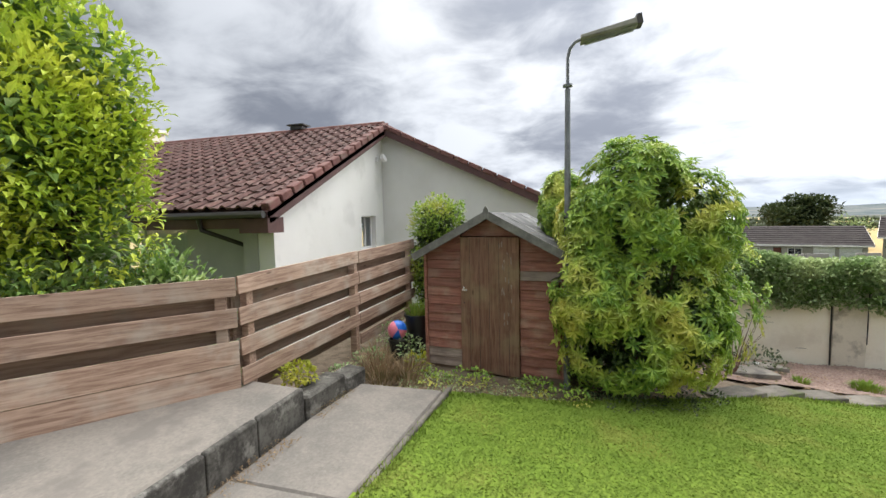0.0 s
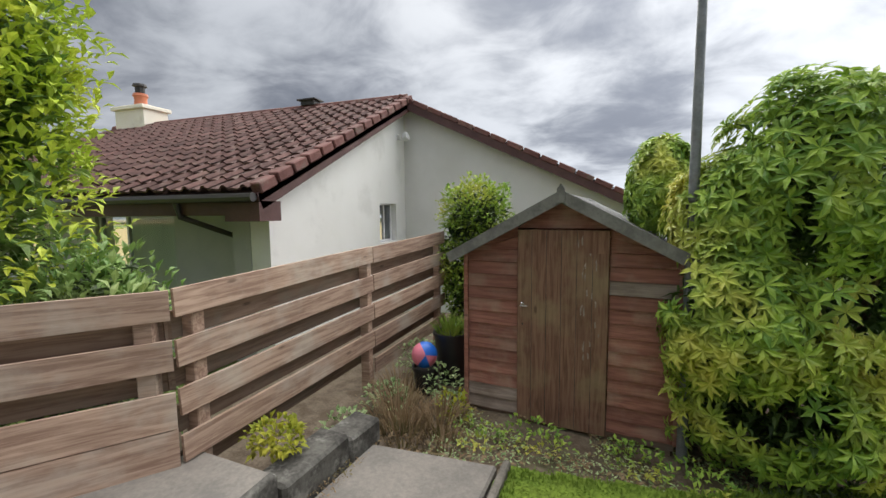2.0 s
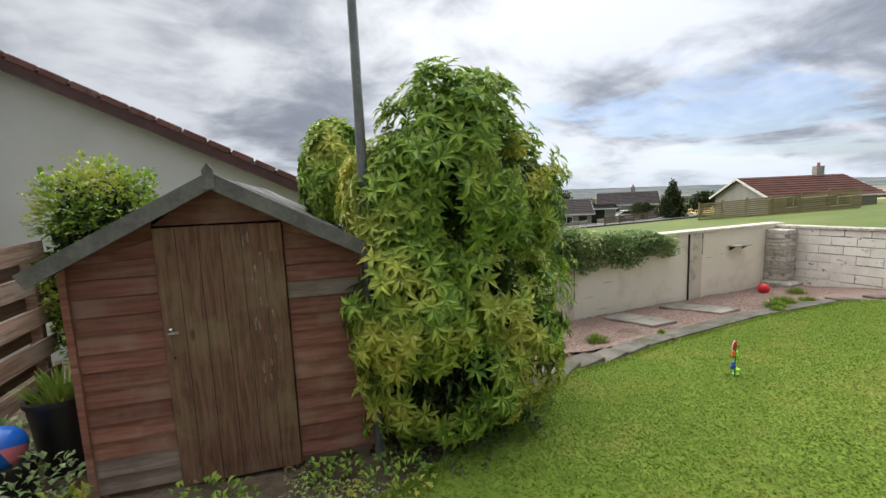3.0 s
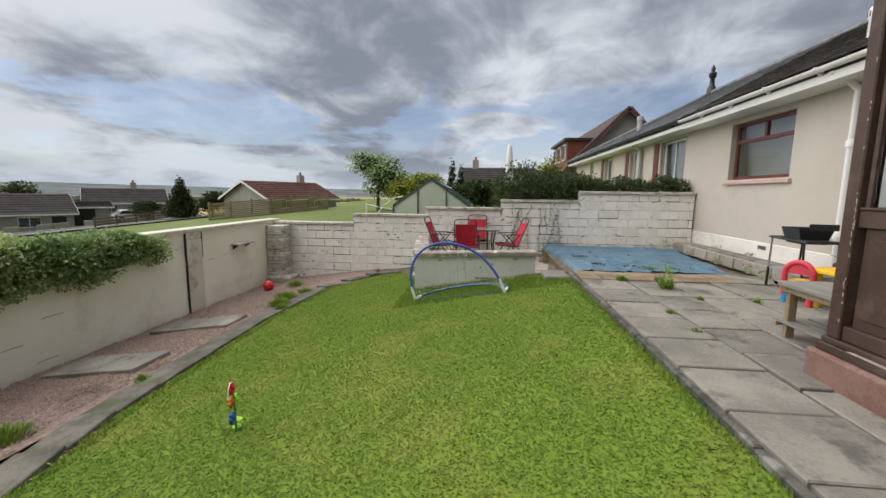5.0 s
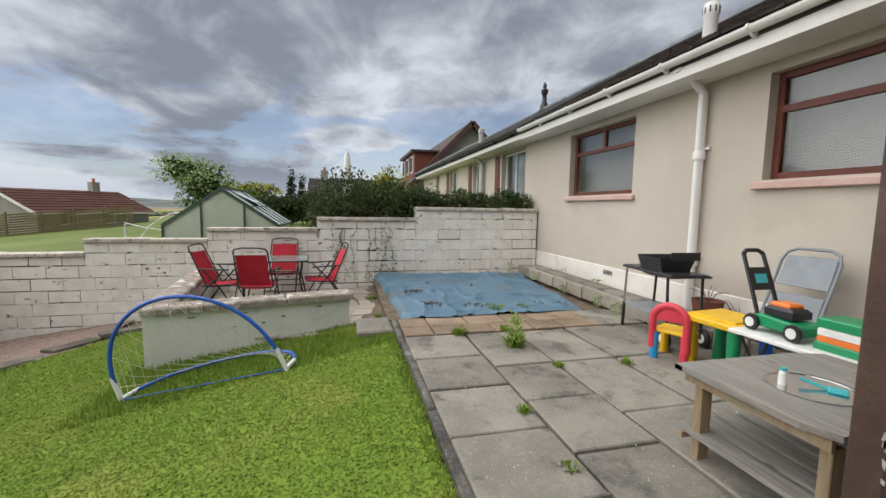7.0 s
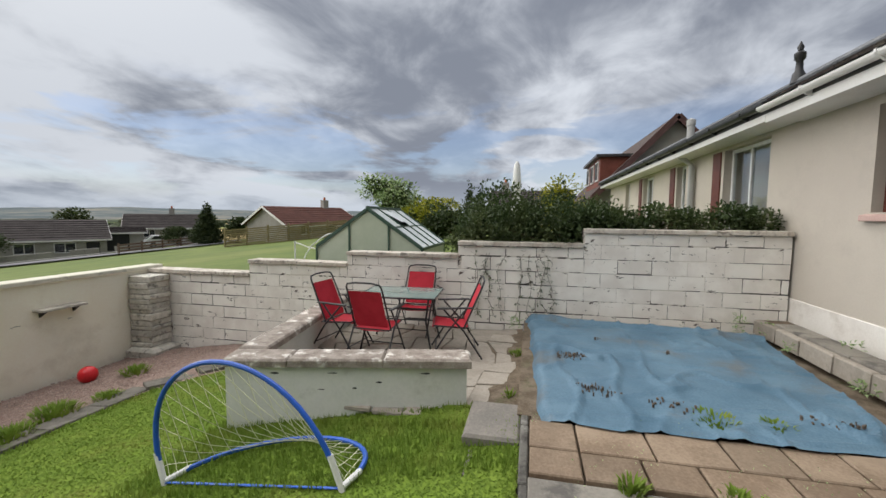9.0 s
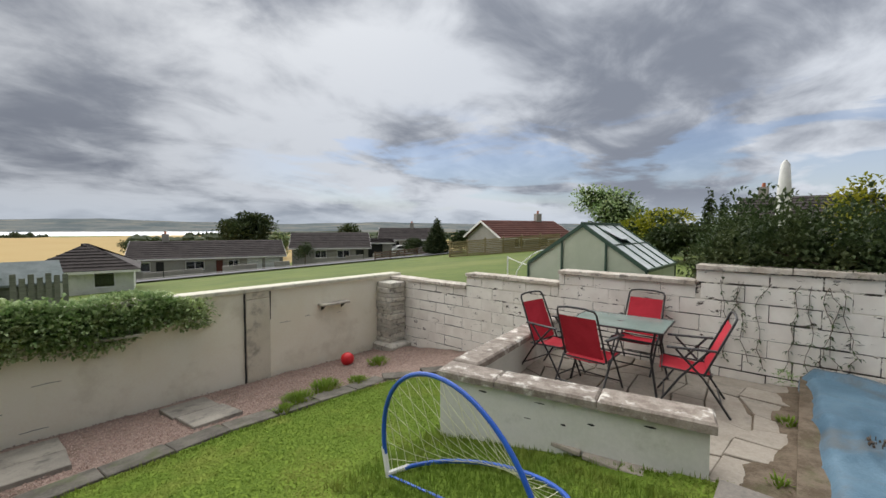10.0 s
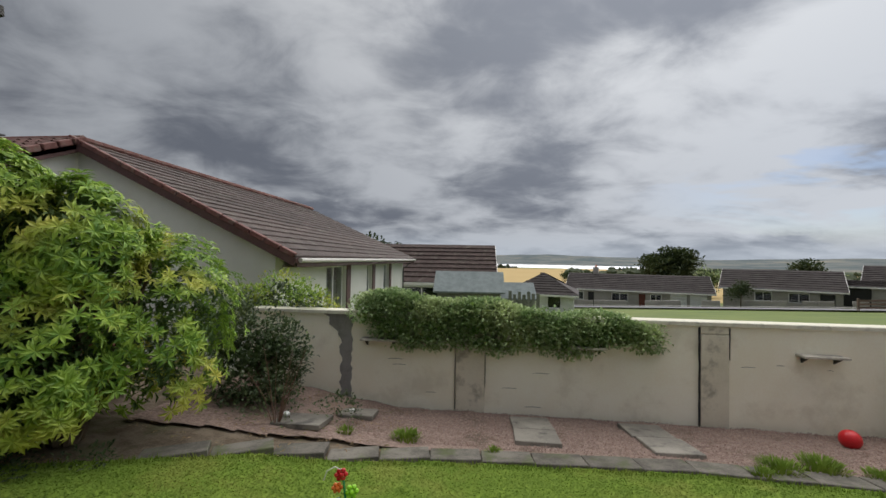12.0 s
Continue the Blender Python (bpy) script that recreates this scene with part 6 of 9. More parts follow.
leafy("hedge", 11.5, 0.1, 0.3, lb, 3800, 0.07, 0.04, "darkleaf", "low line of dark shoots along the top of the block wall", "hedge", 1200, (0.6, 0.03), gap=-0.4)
# creeper on the blocks
def creeper():
    e = thing("creeper", EX - 0.02, 1.6, 0, 0, "thin bare creeper trailing down the block wall", "climbing plant")
    g = G()
    vs, fs = [], []
    for i in range(9):
        y = rng.uniform(-0.7, 0.5)
        pts = [Vector((0.0, y, 0.95))]
        for k in range(9):
            pts.append(pts[-1] + Vector((0, rng.uniform(-0.07, 0.06), -rng.uniform(0.07, 0.14))))
        pts = [p + Vector((rng.uniform(-0.03, -0.005), 0, 0)) for p in pts if p.z > -0.15]
        g.tube(pts, 0.004, 4)
        for p in pts[1:]:
            for q in range(3):
                leaf_quad(vs, fs, p, Vector((-0.6, rng.uniform(-1, 1), rng.uniform(-0.7, 0.3))).normalized(), Vector((0.1, 0.1, 1)), 0.075, 0.02)
    part("stems", g, "bark", e)
    ob = new("leaves", raw_mesh("leaves", vs, fs, "darkleaf"))
    ob.parent = e
    tagged(ob, kind="stuff")


creeper()

# ---- the neighbouring house beyond the fence ----
def neighbour_house():
    """L-shaped bungalow: one ridge runs west, the other north, from the same apex."""
    gx, y0, yr, ze, zr = -4.3, 5.05, 9.65, 1.78, 3.96
    e = thing("neighbour_house", 0, 0, 0, 0, "white-walled L-shaped bungalow with a red-brown tiled roof", "house")
    pitch = (zr - ze) / (yr - y0)
    # wing to the west
    g = G()
    wall_with_holes(g, "y", gx, -0.3, 5.42, yr, -1.3, 1.7, [(8.42, 9.18, 0.92, 1.72)])
    g.prism([(5.42, 1.70), (yr, 1.70), (yr, zr - 0.16), (5.42, ze + pitch * 0.3)], gx - 0.3, gx, 0)
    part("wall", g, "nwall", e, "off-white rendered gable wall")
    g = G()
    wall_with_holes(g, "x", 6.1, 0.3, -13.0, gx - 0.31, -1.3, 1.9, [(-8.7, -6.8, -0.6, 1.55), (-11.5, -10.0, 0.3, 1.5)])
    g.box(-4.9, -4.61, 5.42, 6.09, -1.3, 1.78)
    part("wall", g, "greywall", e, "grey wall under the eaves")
    w_ = window("window", -7.75, 6.16, -0.6, 0, 1.9, 2.15, "upvc", "", (0.38,), None, inside_mat="curtain", parent=e)
    w2 = window("window", -10.75, 6.16, 0.3, 0, 1.5, 1.2, "upvc", "", (0.5,), None, parent=e)
    w3 = window("window", gx - 0.12, 8.80, 0.92, 90, 0.76, 0.80, "upvc", "", (0.55,), None, parent=e, fw=0.05)
    # wing to the north: its south wall and east wall
    ex, zb, fy = 1.0, 1.42, 23.0
    rx, ry_, rz_ = -3.2, 19.4, 3.60
    # greyer than the gable wall: the south side's shade is in its colour
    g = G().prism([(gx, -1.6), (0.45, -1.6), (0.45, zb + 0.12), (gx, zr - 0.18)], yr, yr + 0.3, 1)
    part("wall", g, "nwall2", e, "white rendered wall under the sloping verge, its shade put into a greyer tone")
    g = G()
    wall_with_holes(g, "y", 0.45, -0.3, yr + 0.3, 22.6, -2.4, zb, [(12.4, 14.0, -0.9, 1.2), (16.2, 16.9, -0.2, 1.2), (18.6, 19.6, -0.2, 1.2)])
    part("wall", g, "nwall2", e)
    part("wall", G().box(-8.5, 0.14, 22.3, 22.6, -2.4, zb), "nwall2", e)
    for yy, ww, z0, hh in ((13.2, 1.6, -0.9, 2.1), (16.55, 0.7, -0.2, 1.4), (19.1, 1.0, -0.2, 1.4)):
        window("window", 0.33, yy, z0, 90, ww, hh, "upvc", "", (0.5,) if ww > 0.8 else (), None, inside_mat="curtain", parent=e, fw=0.07)
        part("wall_panel", G().box(0.451, 0.48, yy + ww / 2, yy + ww / 2 + 0.35, z0, z0 + hh), "fascia", e)
    # roofs
    up = Vector((0, yr - y0, zr - ze))
    sl = up.length
    part("roof_deck", G().prism([(y0, ze - 0.02), (yr, zr - 0.02), (yr + 4.6, ze - 0.02), (yr + 4.6, ze - 0.12), (yr, zr - 0.14), (y0, ze - 0.12)], -13.3, gx + 0.20, 0), "fascia", e)
    pitched(e, (-13.2, y0 - 0.05, ze), (gx + 0.12, y0 - 0.05, ze), tuple(up), sl + 0.05, None, 0.30, 0.33, "tile", near=(-4, 5, 2), limit=300)
    vs = [(ex, yr - 0.2, zb - 0.02), (ex, fy, zb - 0.02), (rx, ry_, rz_ - 0.03), (gx, yr - 0.2, zr - 0.03)]
    vs2 = [(x, y, z - 0.10) for x, y, z in vs]
    part("roof_deck", G().add(vs + vs2, [(0, 1, 2, 3), (7, 6, 5, 4), (0, 4, 5, 1), (1, 5, 6, 2), (2, 6, 7, 3), (3, 7, 4, 0)]), "fascia", e)
    part("roof_deck", G().add([(ex, fy, zb - 0.02), (-9.2, fy, zb - 0.02), (rx, ry_, rz_ - 0.03)], [(0, 1, 2)]), "browntile", e)
    part("roof_deck", G().add([(gx, yr + 4.0, zr - 0.03), (rx, ry_, rz_ - 0.03), (-9.2, fy, zb), (-9.2, 13.6, zb)], [(0, 1, 2, 3)]), "browntile", e)
    # courses of brown tiles, each a stepped strip cut at the hip
    sl2 = math.hypot(ex - gx, zr - zb)
    rows = 17
    for j in range(rows):
        a, b = j / rows, (j + 1.06) / rows
        def at(t, y, lift):
            k = max(0.0, min(1.0, (y - yr) / (ry_ - yr)))
            return (ex + (gx + (rx - gx) * k - ex) * t, y, zb + (zr + (rz_ - zr) * k - zb) * t + lift)
        ya0 = yr - 0.22
        far_a, far_b = fy + (ry_ - fy) * a, fy + (ry_ - fy) * min(b, 1)
        g = G()
        n = int((far_a - ya0) / 0.33)
        for i in range(n):
            p, q = ya0 + (far_a - ya0) * i / n, ya0 + (far_a - ya0) * (i + 1) / n - 0.012
            p2, q2 = ya0 + (far_b - ya0) * i / n, ya0 + (far_b - ya0) * (i + 1) / n - 0.012
            l = 0.045 + rng.uniform(-0.004, 0.004)
            g.add([at(a, p, l), at(a, q, l), at(b, q2, 0.016), at(b, p2, 0.016), at(a, p, 0.0), at(a, q, 0.0)], [(0, 1, 2, 3), (0, 4, 5, 1)])
        part("tile_course", g, "browntile", e)
    # verge tiles, bargeboards, ridge
    n = 15
    for i in range(n):
        t0, t1 = i / n, (i + 1) / n
        p, q = Vector((gx + 0.16, y0, ze + 0.03)).lerp(Vector((gx + 0.16, yr, zr + 0.03)), t0), Vector((gx + 0.16, y0, ze + 0.03)).lerp(Vector((gx + 0.16, yr, zr + 0.03)), t1 - 0.008)
        part("verge_tile", G().beam(p + Vector((0, 0, 0.012 * 1)), q, 0.16, 0.13), "vergetile", e, bevel=0.015)
    for i in range(16):
        t0, t1 = i / 16, (i + 1) / 16
        p, q = Vector((gx, yr - 0.18, zr + 0.03)).lerp(Vector((ex, yr - 0.18, zb + 0.03)), t0), Vector((gx, yr - 0.18, zr + 0.03)).lerp(Vector((ex, yr - 0.18, zb + 0.03)), t1 - 0.006)
        part("verge_tile", G().beam(p, q, 0.14, 0.10), "vergetile", e, bevel=0.012)
    part("bargeboard", G().beam((gx + 0.185, y0 + 0.02, ze - 0.11), (gx + 0.185, yr, zr - 0.11), 0.03, 0.20), "fascia", e)
    part("bargeboard", G().beam((gx, yr - 0.22, zr - 0.10), (ex, yr - 0.22, zb - 0.10), 0.03, 0.16), "fascia", e)
    part("eaves_box", G().box(-4.62, gx + 0.2, y0 + 0.0, 5.41, ze - 0.34, ze - 0.10), "fascia", e)
    part("eaves_board", G().box(-13.2, -4.63, y0 + 0.02, y0 + 0.05, ze - 0.26, ze - 0.06).box(-13.2, -4.63, y0 + 0.05, 6.09, ze - 0.27, ze - 0.25), "fascia", e)
    part("eaves_board", G().box(ex - 0.05, ex - 0.02, yr - 0.1, fy - 0.1, zb - 0.2, zb - 0.05).box(0.451, ex - 0.05, yr + 0.3, fy - 0.1, zb - 0.21, zb - 0.19), "fascia", e)
    part("gutter", G().tube([(-13.2, y0 - 0.06, ze - 0.06), (gx + 0.18, y0 - 0.06, ze - 0.06)], 0.055, 8), "darkpvc", e, smooth=True)
    part("gutter", G().tube([(ex + 0.05, yr - 0.1, zb - 0.06), (ex + 0.05, fy, zb - 0.06)], 0.05, 8), "lightgutter", e, smooth=True)
    part("downpipe", G().tube([(-5.35, y0 - 0.04, ze - 0.1), (-5.35, y0 + 0.0, ze - 0.28), (-4.98, 5.75, ze - 0.62), (-4.98, 6.02, ze - 0.72), (-4.98, 6.03, -1.2)], 0.038, 8), "darkpvc", e, smooth=True)
    part("downpipe", G().tube([(ex, 22.5, zb - 0.1), (0.52, 22.4, zb - 0.5), (0.52, 22.4, -2.3)], 0.04, 8), "darkpvc", e)
    for i in range(22):
        part("ridge_tile", G().tube([(gx + 0.1 - i * 0.42, yr, zr + 0.03), (gx + 0.1 - i * 0.42 - 0.41, yr, zr + 0.03)], 0.10, 8), "vergetile", e)
    for i in range(21):
        a, b = i / 21, (i + 0.98) / 21
        part("ridge_tile", G().tube([(gx + (rx - gx) * a, yr + (ry_ - yr) * a, zr + (rz_ - zr) * a + 0.03), (gx + (rx - gx) * b, yr + (ry_ - yr) * b, zr + (rz_ - zr) * b + 0.03)], 0.10, 8), "vergetile", e)
    v = thing("roof_vent", -6.7, yr, zr + 0.1, 0, "low square vent on the neighbour's ridge", "vent")
    part("cowl", G().box(-0.18, 0.18, -0.12, 0.12, 0.0, 0.10).box(-0.25, 0.25, -0.18, 0.18, 0.101, 0.13), "darkmetal", v)
    c = thing("chimney", -12.3, yr, zr - 0.2, 0, "cream chimney with an orange clay pot", "chimney")
    part("stack", G().box(-0.55, 0.55, -0.35, 0.35, 0, 0.62).box(-0.62, 0.62, -0.42, 0.42, 0.621, 0.72), "cream", c, bevel=0.01)
    part("pot", G().lathe([(0.17, 0.72), (0.15, 0.95), (0.16, 1.02), (0.19, 1.05), (0.17, 1.12), (0.1, 1.13)], 12), "potclay", c, smooth=True)
    part("cowl", G().lathe([(0.12, 1.14), (0.12, 1.3), (0.18, 1.32), (0.16, 1.38), (0.02, 1.42)], 10), "darkmetal", c)
    l = thing("security_light", gx + 0.02, 9.3, 3.1, 0, "small white floodlight high on the gable", "lamp")
    part("mount", G().box(0, 0.05, -0.05, 0.05, -0.05, 0.05), "upvc", l)
    part("head", G().lathe([(0.03, 0), (0.09, 0.05), (0.10, 0.13), (0.02, 0.14)], 12, (0.10, 0, -0.02), Matrix.Rotation(radians(70), 3, "Y")), "upvc", l, smooth=True)


neighbour_house()


# ---- houses further off ----
def bungalow(x, y, z, rz, L, D, H, R, wall, roof, label, holes=(), chim=None, gable=True, over=0.4, name="bungalow"):
    """Front along local x at y = 0, depth towards +y; ridge along x."""
    e = thing(name, x, y, z, rz, label, "house", "houses across the road")
    g = G()
    wall_with_holes(g, "x", 0.0, 0.3, 0, L, -1.0, H, [(a, b, lo, hi) for a, b, lo, hi, k in holes])
    g.box(0, 0.3, 0.3, D, -1.0, H).box(L - 0.3, L, 0.3, D, -1.0, H).box(0.3, L - 0.3, D - 0.3, D, -1.0, H)
    if gable:
        for a in (0, L - 0.3):
            g.prism([(0, H), (D, H), (D / 2, H + R - 0.1)], a, a + 0.3, 0)
    part("wall", g, wall, e)
    s = R / (D / 2)
    g = G()
    hip = 0 if gable else D / 2
    ov = over
    for sy in (0, 1):
        ye, yr_ = (-ov, D / 2) if sy == 0 else (D + ov, D / 2)
        zl = H - ov * s + 0.05
        vs = [(-ov, ye, zl), (L + ov, ye, zl), (L + ov - (hip + ov if hip else 0), yr_, H + R + 0.05), (-ov + (hip + ov if hip else 0), yr_, H + R + 0.05)]
        vs += [(a, b, c - 0.14) for a, b, c in vs]
        g.add(vs, [(0, 1, 2, 3), (7, 6, 5, 4), (0, 4, 5, 1), (1, 5, 6, 2), (2, 6, 7, 3), (3, 7, 4, 0)])
    if hip:
        for x0, x1 in ((-ov, hip), (L + ov, L - hip)):
            zl = H - ov * s + 0.05
            g.add([(x0, -ov, zl), (x0, D + ov, zl), (x1, D / 2, H + R + 0.05)], [(0, 1, 2)])
    part("roof", g, roof, e)
    # course lines as thin real steps
    n = 9
    for k in range(1, n):
        g = G()
        t = k / n
        x0 = -ov + (hip + ov if hip else 0) * t
        x1 = L + ov - (hip + ov if hip else 0) * t
        yy, zz = -ov + (D / 2 + ov) * t, H - ov * s + 0.05 + (R + ov * s) * t
        g.box(x0, x1, yy - 0.04, yy + 0.04, zz - 0.01, zz + 0.05)
        part("roof_course", g, roof, e)
    part("fascia", G().box(-ov, L + ov, -ov - 0.03, -ov, H - ov * s - 0.16, H - ov * s + 0.0), "whitepaint", e)
    if gable:
        for xx in (-ov - 0.03, L + ov):
            part("bargeboard", G().beam((xx + 0.015, -ov, H - ov * s - 0.06), (xx + 0.015, D / 2, H + R - 0.06), 0.03, 0.22).beam((xx + 0.015, D + ov, H - ov * s - 0.06), (xx + 0.015, D / 2, H + R - 0.06), 0.03, 0.22), "whitepaint", e)
    for a, b, lo, hi, k in holes:
        if k == "win":
            window("window", (a + b) / 2, 0.12, lo, 0, b - a, hi - lo, "upvc", "", (0.5,) if b - a > 1.2 else (), None, parent=e, fw=0.09)
        elif k == "garage":
            d = part("garage_door", G().box(a + 0.02, b - 0.02, 0.10, 0.14, lo, hi), "upvc", e)
            for q in range(1, 4):
                part("panel_line", G().box(a + 0.05, b - 0.05, 0.09, 0.099, lo + (hi - lo) * q / 4, lo + (hi - lo) * q / 4 + 0.03), "greywall", d)
        else:
            part("front_door", G().box(a + 0.04, b - 0.04, 0.12, 0.16, lo, hi), "brownframe" if k == "door" else "dark", e)
    if chim:
        part("chimney", G().box(chim - 0.35, chim + 0.35, D / 2 - 0.3, D / 2 + 0.3, H + R - 0.3, H + R + 0.9), wall, e)
        part("chimney_pot", G().lathe([(0.14, H + R + 0.9), (0.12, H + R + 1.25)], 8, (chim, D / 2, 0)), "potclay", e)
    return e


def gz(x, y):
    return ground_z(x, y)


# brown-roofed house over the back wall
bungalow(-6.5, 24.6, -2.15, 2, 11.6, 7.4, 2.45, 2.05, "nwall2", "browntile", "pale house with a dark brown tiled roof and a white-edged gable", [(2.0, 4.6, 1.0, 2.0, "win"), (6.4, 8.8, 1.0, 2.0, "win"), (9.4, 10.3, 0.0, 2.0, "dark")])
bungalow(6.6, 37.5, -3.4, -12, 5.6, 6.0, 2.2, 1.5, "whitewall", "farroof", "small white-walled house with a dark hipped roof", [(3.4, 4.6, 0.8, 2.0, "win")], gable=False)
# the row across the road
bungalow(15.84, 58.2, -4.55, -18.5, 16.4, 8.0, 2.55, 1.75, "greywall2", "farroof", "grey-roofed bungalow with white garage doors across the road", [(0.8, 2.0, 0.9, 2.0, "win"), (2.5, 3.3, 0.0, 2.0, "dark"), (5.4, 7.4, 0.9, 2.0, "win"), (8.6, 9.4, 0.0, 2.0, "door"), (9.9, 11.2, 0.8, 2.0, "win"), (12.1, 13.9, 0.0, 2.1, "garage"), (14.2, 16.0, 0.0, 2.1, "garage")], chim=3.2)
bungalow(33.2, 54.0, -3.65, -33, 10.4, 8.0, 2.5, 1.9, "greywall2", "farroof", "grey bungalow with a plain gable across the road", [(3.0, 4.6, 0.9, 2.0, "win"), (6.0, 7.8, 0.9, 2.0, "win"), (8.6, 9.8, 0.0, 2.0, "dark")])
bungalow(50.6, 56.2, -2.7, -44, 9.0, 7.0, 2.4, 1.8, "greywall2", "farroof", "pale bungalow at the end of the road", [(2.0, 3.4, 0.9, 2.0, "win")], chim=5.5)
bungalow(43.0, 52.0, -3.0, -38, 5.0, 5.0, 2.3, 0.5, "greywall2", "farroof", "low flat-roofed garage between the bungalows", [(1.0, 3.6, 0.0, 2.1, "dark")])
bungalow(41.6, 25.2, -1.55, -25, 9.5, 8.0, 2.2, 1.75, "greywall2", "redroof", "bungalow with a red-brown tiled roof behind a slatted fence", [(1.6, 3.0, 1.0, 2.0, "win"), (5.0, 7.4, 1.0, 2.0, "win")], chim=7.5)
# low front walls of the row
for (xa, ya), (xb, yb) in (((16.6, 55.6), (31.2, 50.6)), ((33.6, 50.6), (42.0, 45.4))):
    g = G()
    n = 8
    for i in range(n):
        p, q = (xa + (xb - xa) * i / n, ya + (yb - ya) * i / n), (xa + (xb - xa) * (i + 0.94) / n, ya + (yb - ya) * (i + 0.94) / n)
        if i in (3, 6):
            continue
        g.beam((p[0], p[1], gz(*p) + 0.3), (q[0], q[1], gz(*q) + 0.3), 0.25, 1.0)
    solid("front_wall", g, "greywall2", "low grey garden wall along the road", "garden wall")


def strip(name, pts, width, lift, mat, label):
    vs, fs = [], []
    fine = []
    for (xa, ya), (xb, yb) in zip(pts, pts[1:]):
        n = max(1, int(math.hypot(xb - xa, yb - ya) / 2.5))
        fine += [(xa + (xb - xa) * i / n, ya + (yb - ya) * i / n) for i in range(n)]
    fine.append(pts[-1])
    for i, (x, y) in enumerate(fine):
        a, b = fine[max(i - 1, 0)], fine[min(i + 1, len(fine) - 1)]
        d = Vector((b[0] - a[0], b[1] - a[1])).normalized()
        for s in (-0.5, -0.17, 0.17, 0.5):
            px, py = x - d.y * width * s, y + d.x * width * s
            vs.append((px, py, gz(px, py) + lift))
    for i in range(len(fine) - 1):
        for k in range(3):
            o = i * 4 + k
            fs.append((o, o + 4, o + 5, o + 1))
    solid(name, G().add(vs, fs), mat, label, "road", kind="structure")


ROAD = [(-30, 62), (-6, 54), (12, 51.0), (24, 47.4), (36, 42.5), (46, 37.0), (53, 45), (60, 62)]
strip("road", ROAD, 5.6, 0.16, "road", "grey residential road at the foot of the green")
strip("pavement", [(x + 0.9, y + 3.7) for x, y in ROAD[:6]], 1.6, 0.24, "pavement", "pavement in front of the bungalows")

# sheds behind the wall
def far_shed(x, y, z, rz, L, D, H, R, label):
    e = thing("garden_shed", x, y, z, rz, label, "shed", "sheds behind the wall")
    n = 9
    for i in range(n):
        part("plank", G().box(0, L, -0.02 + 0.004 * (i % 2), 0, H * i / n, H * (i + 1) / n - 0.015), "greenshed", e)
    part("wall", G().box(0, L, 0.001, D, 0, H), "greenshed", e)
    part("gable", G().prism([(0, H), (D, H), (D / 2, H + R)], 0.0, L, 0), "greenshed", e)
    part("roof", G().add([(-0.15, -0.15, H - 0.05), (L + 0.15, -0.15, H - 0.05), (L + 0.15, D / 2, H + R + 0.05), (-0.15, D / 2, H + R + 0.05), (-0.15, D + 0.15, H - 0.05), (L + 0.15, D + 0.15, H - 0.05),
                          (-0.15, -0.15, H - 0.11), (L + 0.15, -0.15, H - 0.11), (L + 0.15, D / 2, H + R - 0.01), (-0.15, D / 2, H + R - 0.01)], [(0, 1, 2, 3), (3, 2, 5, 4), (0, 6, 7, 1), (1, 7, 8, 2), (0, 3, 9, 6)]), "greyfelt", e)


far_shed(3.05, 16.6, -1.45, 2, 2.35, 1.8, 1.75, 0.62, "grey-green timber shed with a felt roof")
far_shed(5.5, 18.2, -1.6, 4, 1.25, 1.5, 1.55, 0.5, "small dark shed with a grey felt roof")
for i in range(7):
    e = thing("picket", 5.75 + i * 0.17, 16.8, -1.5, 3, "rough grey fence board standing upright", "fence board", "fence boards")
    part("board", G().box(-0.06, 0.06, 0, 0.025, 0, 1.75 + rng.uniform(-0.1, 0.12)), "greenshed", e)

# lean-to, boundary fence, stakes
def slat_fence():
    P, Q = Vector((37.2, 28.6)), Vector((43.2, 19.4))
    e = thing("slat_fence", 0, 0, 0, 0, "yellowish fence of horizontal slats round the far garden", "fence")
    n = 6
    for i in range(n):
        a, b = P.lerp(Q, i / n), P.lerp(Q, (i + 0.99) / n)
        za, zb_ = gz(*a), gz(*b)
        for k in range(9):
            part("slat", G().beam((a.x, a.y, za + 0.08 + k * 0.18), (b.x, b.y, zb_ + 0.08 + k * 0.18), 0.03, 0.13), "slatfence", e)
        part("post", G().box(a.x - 0.06, a.x + 0.06, a.y + 0.05, a.y + 0.17, za - 0.2, za + 1.75), "slatfence", e)
    R_ = Vector((22.5, 13.2))
    S_ = Vector((36.8, 40.4))
    e = thing("wooden_fence", 0, 0, 0, 0, "low brown rail fence by the road", "fence")
    for i in range(4):
        a, b = S_.lerp(Vector((47.5, 41.5)), i / 4), S_.lerp(Vector((47.5, 41.5)), (i + 0.97) / 4)
        for k in range(3):
            part("rail", G().beam((a.x, a.y, gz(*a) + 0.35 + k * 0.3), (b.x, b.y, gz(*b) + 0.35 + k * 0.3), 0.04, 0.18), "fencedark", e)
        part("post", G().box(a.x - 0.07, a.x + 0.07, a.y - 0.07, a.y + 0.07, gz(*a) - 0.2, gz(*a) + 1.15), "fencedark", e)


slat_fence()


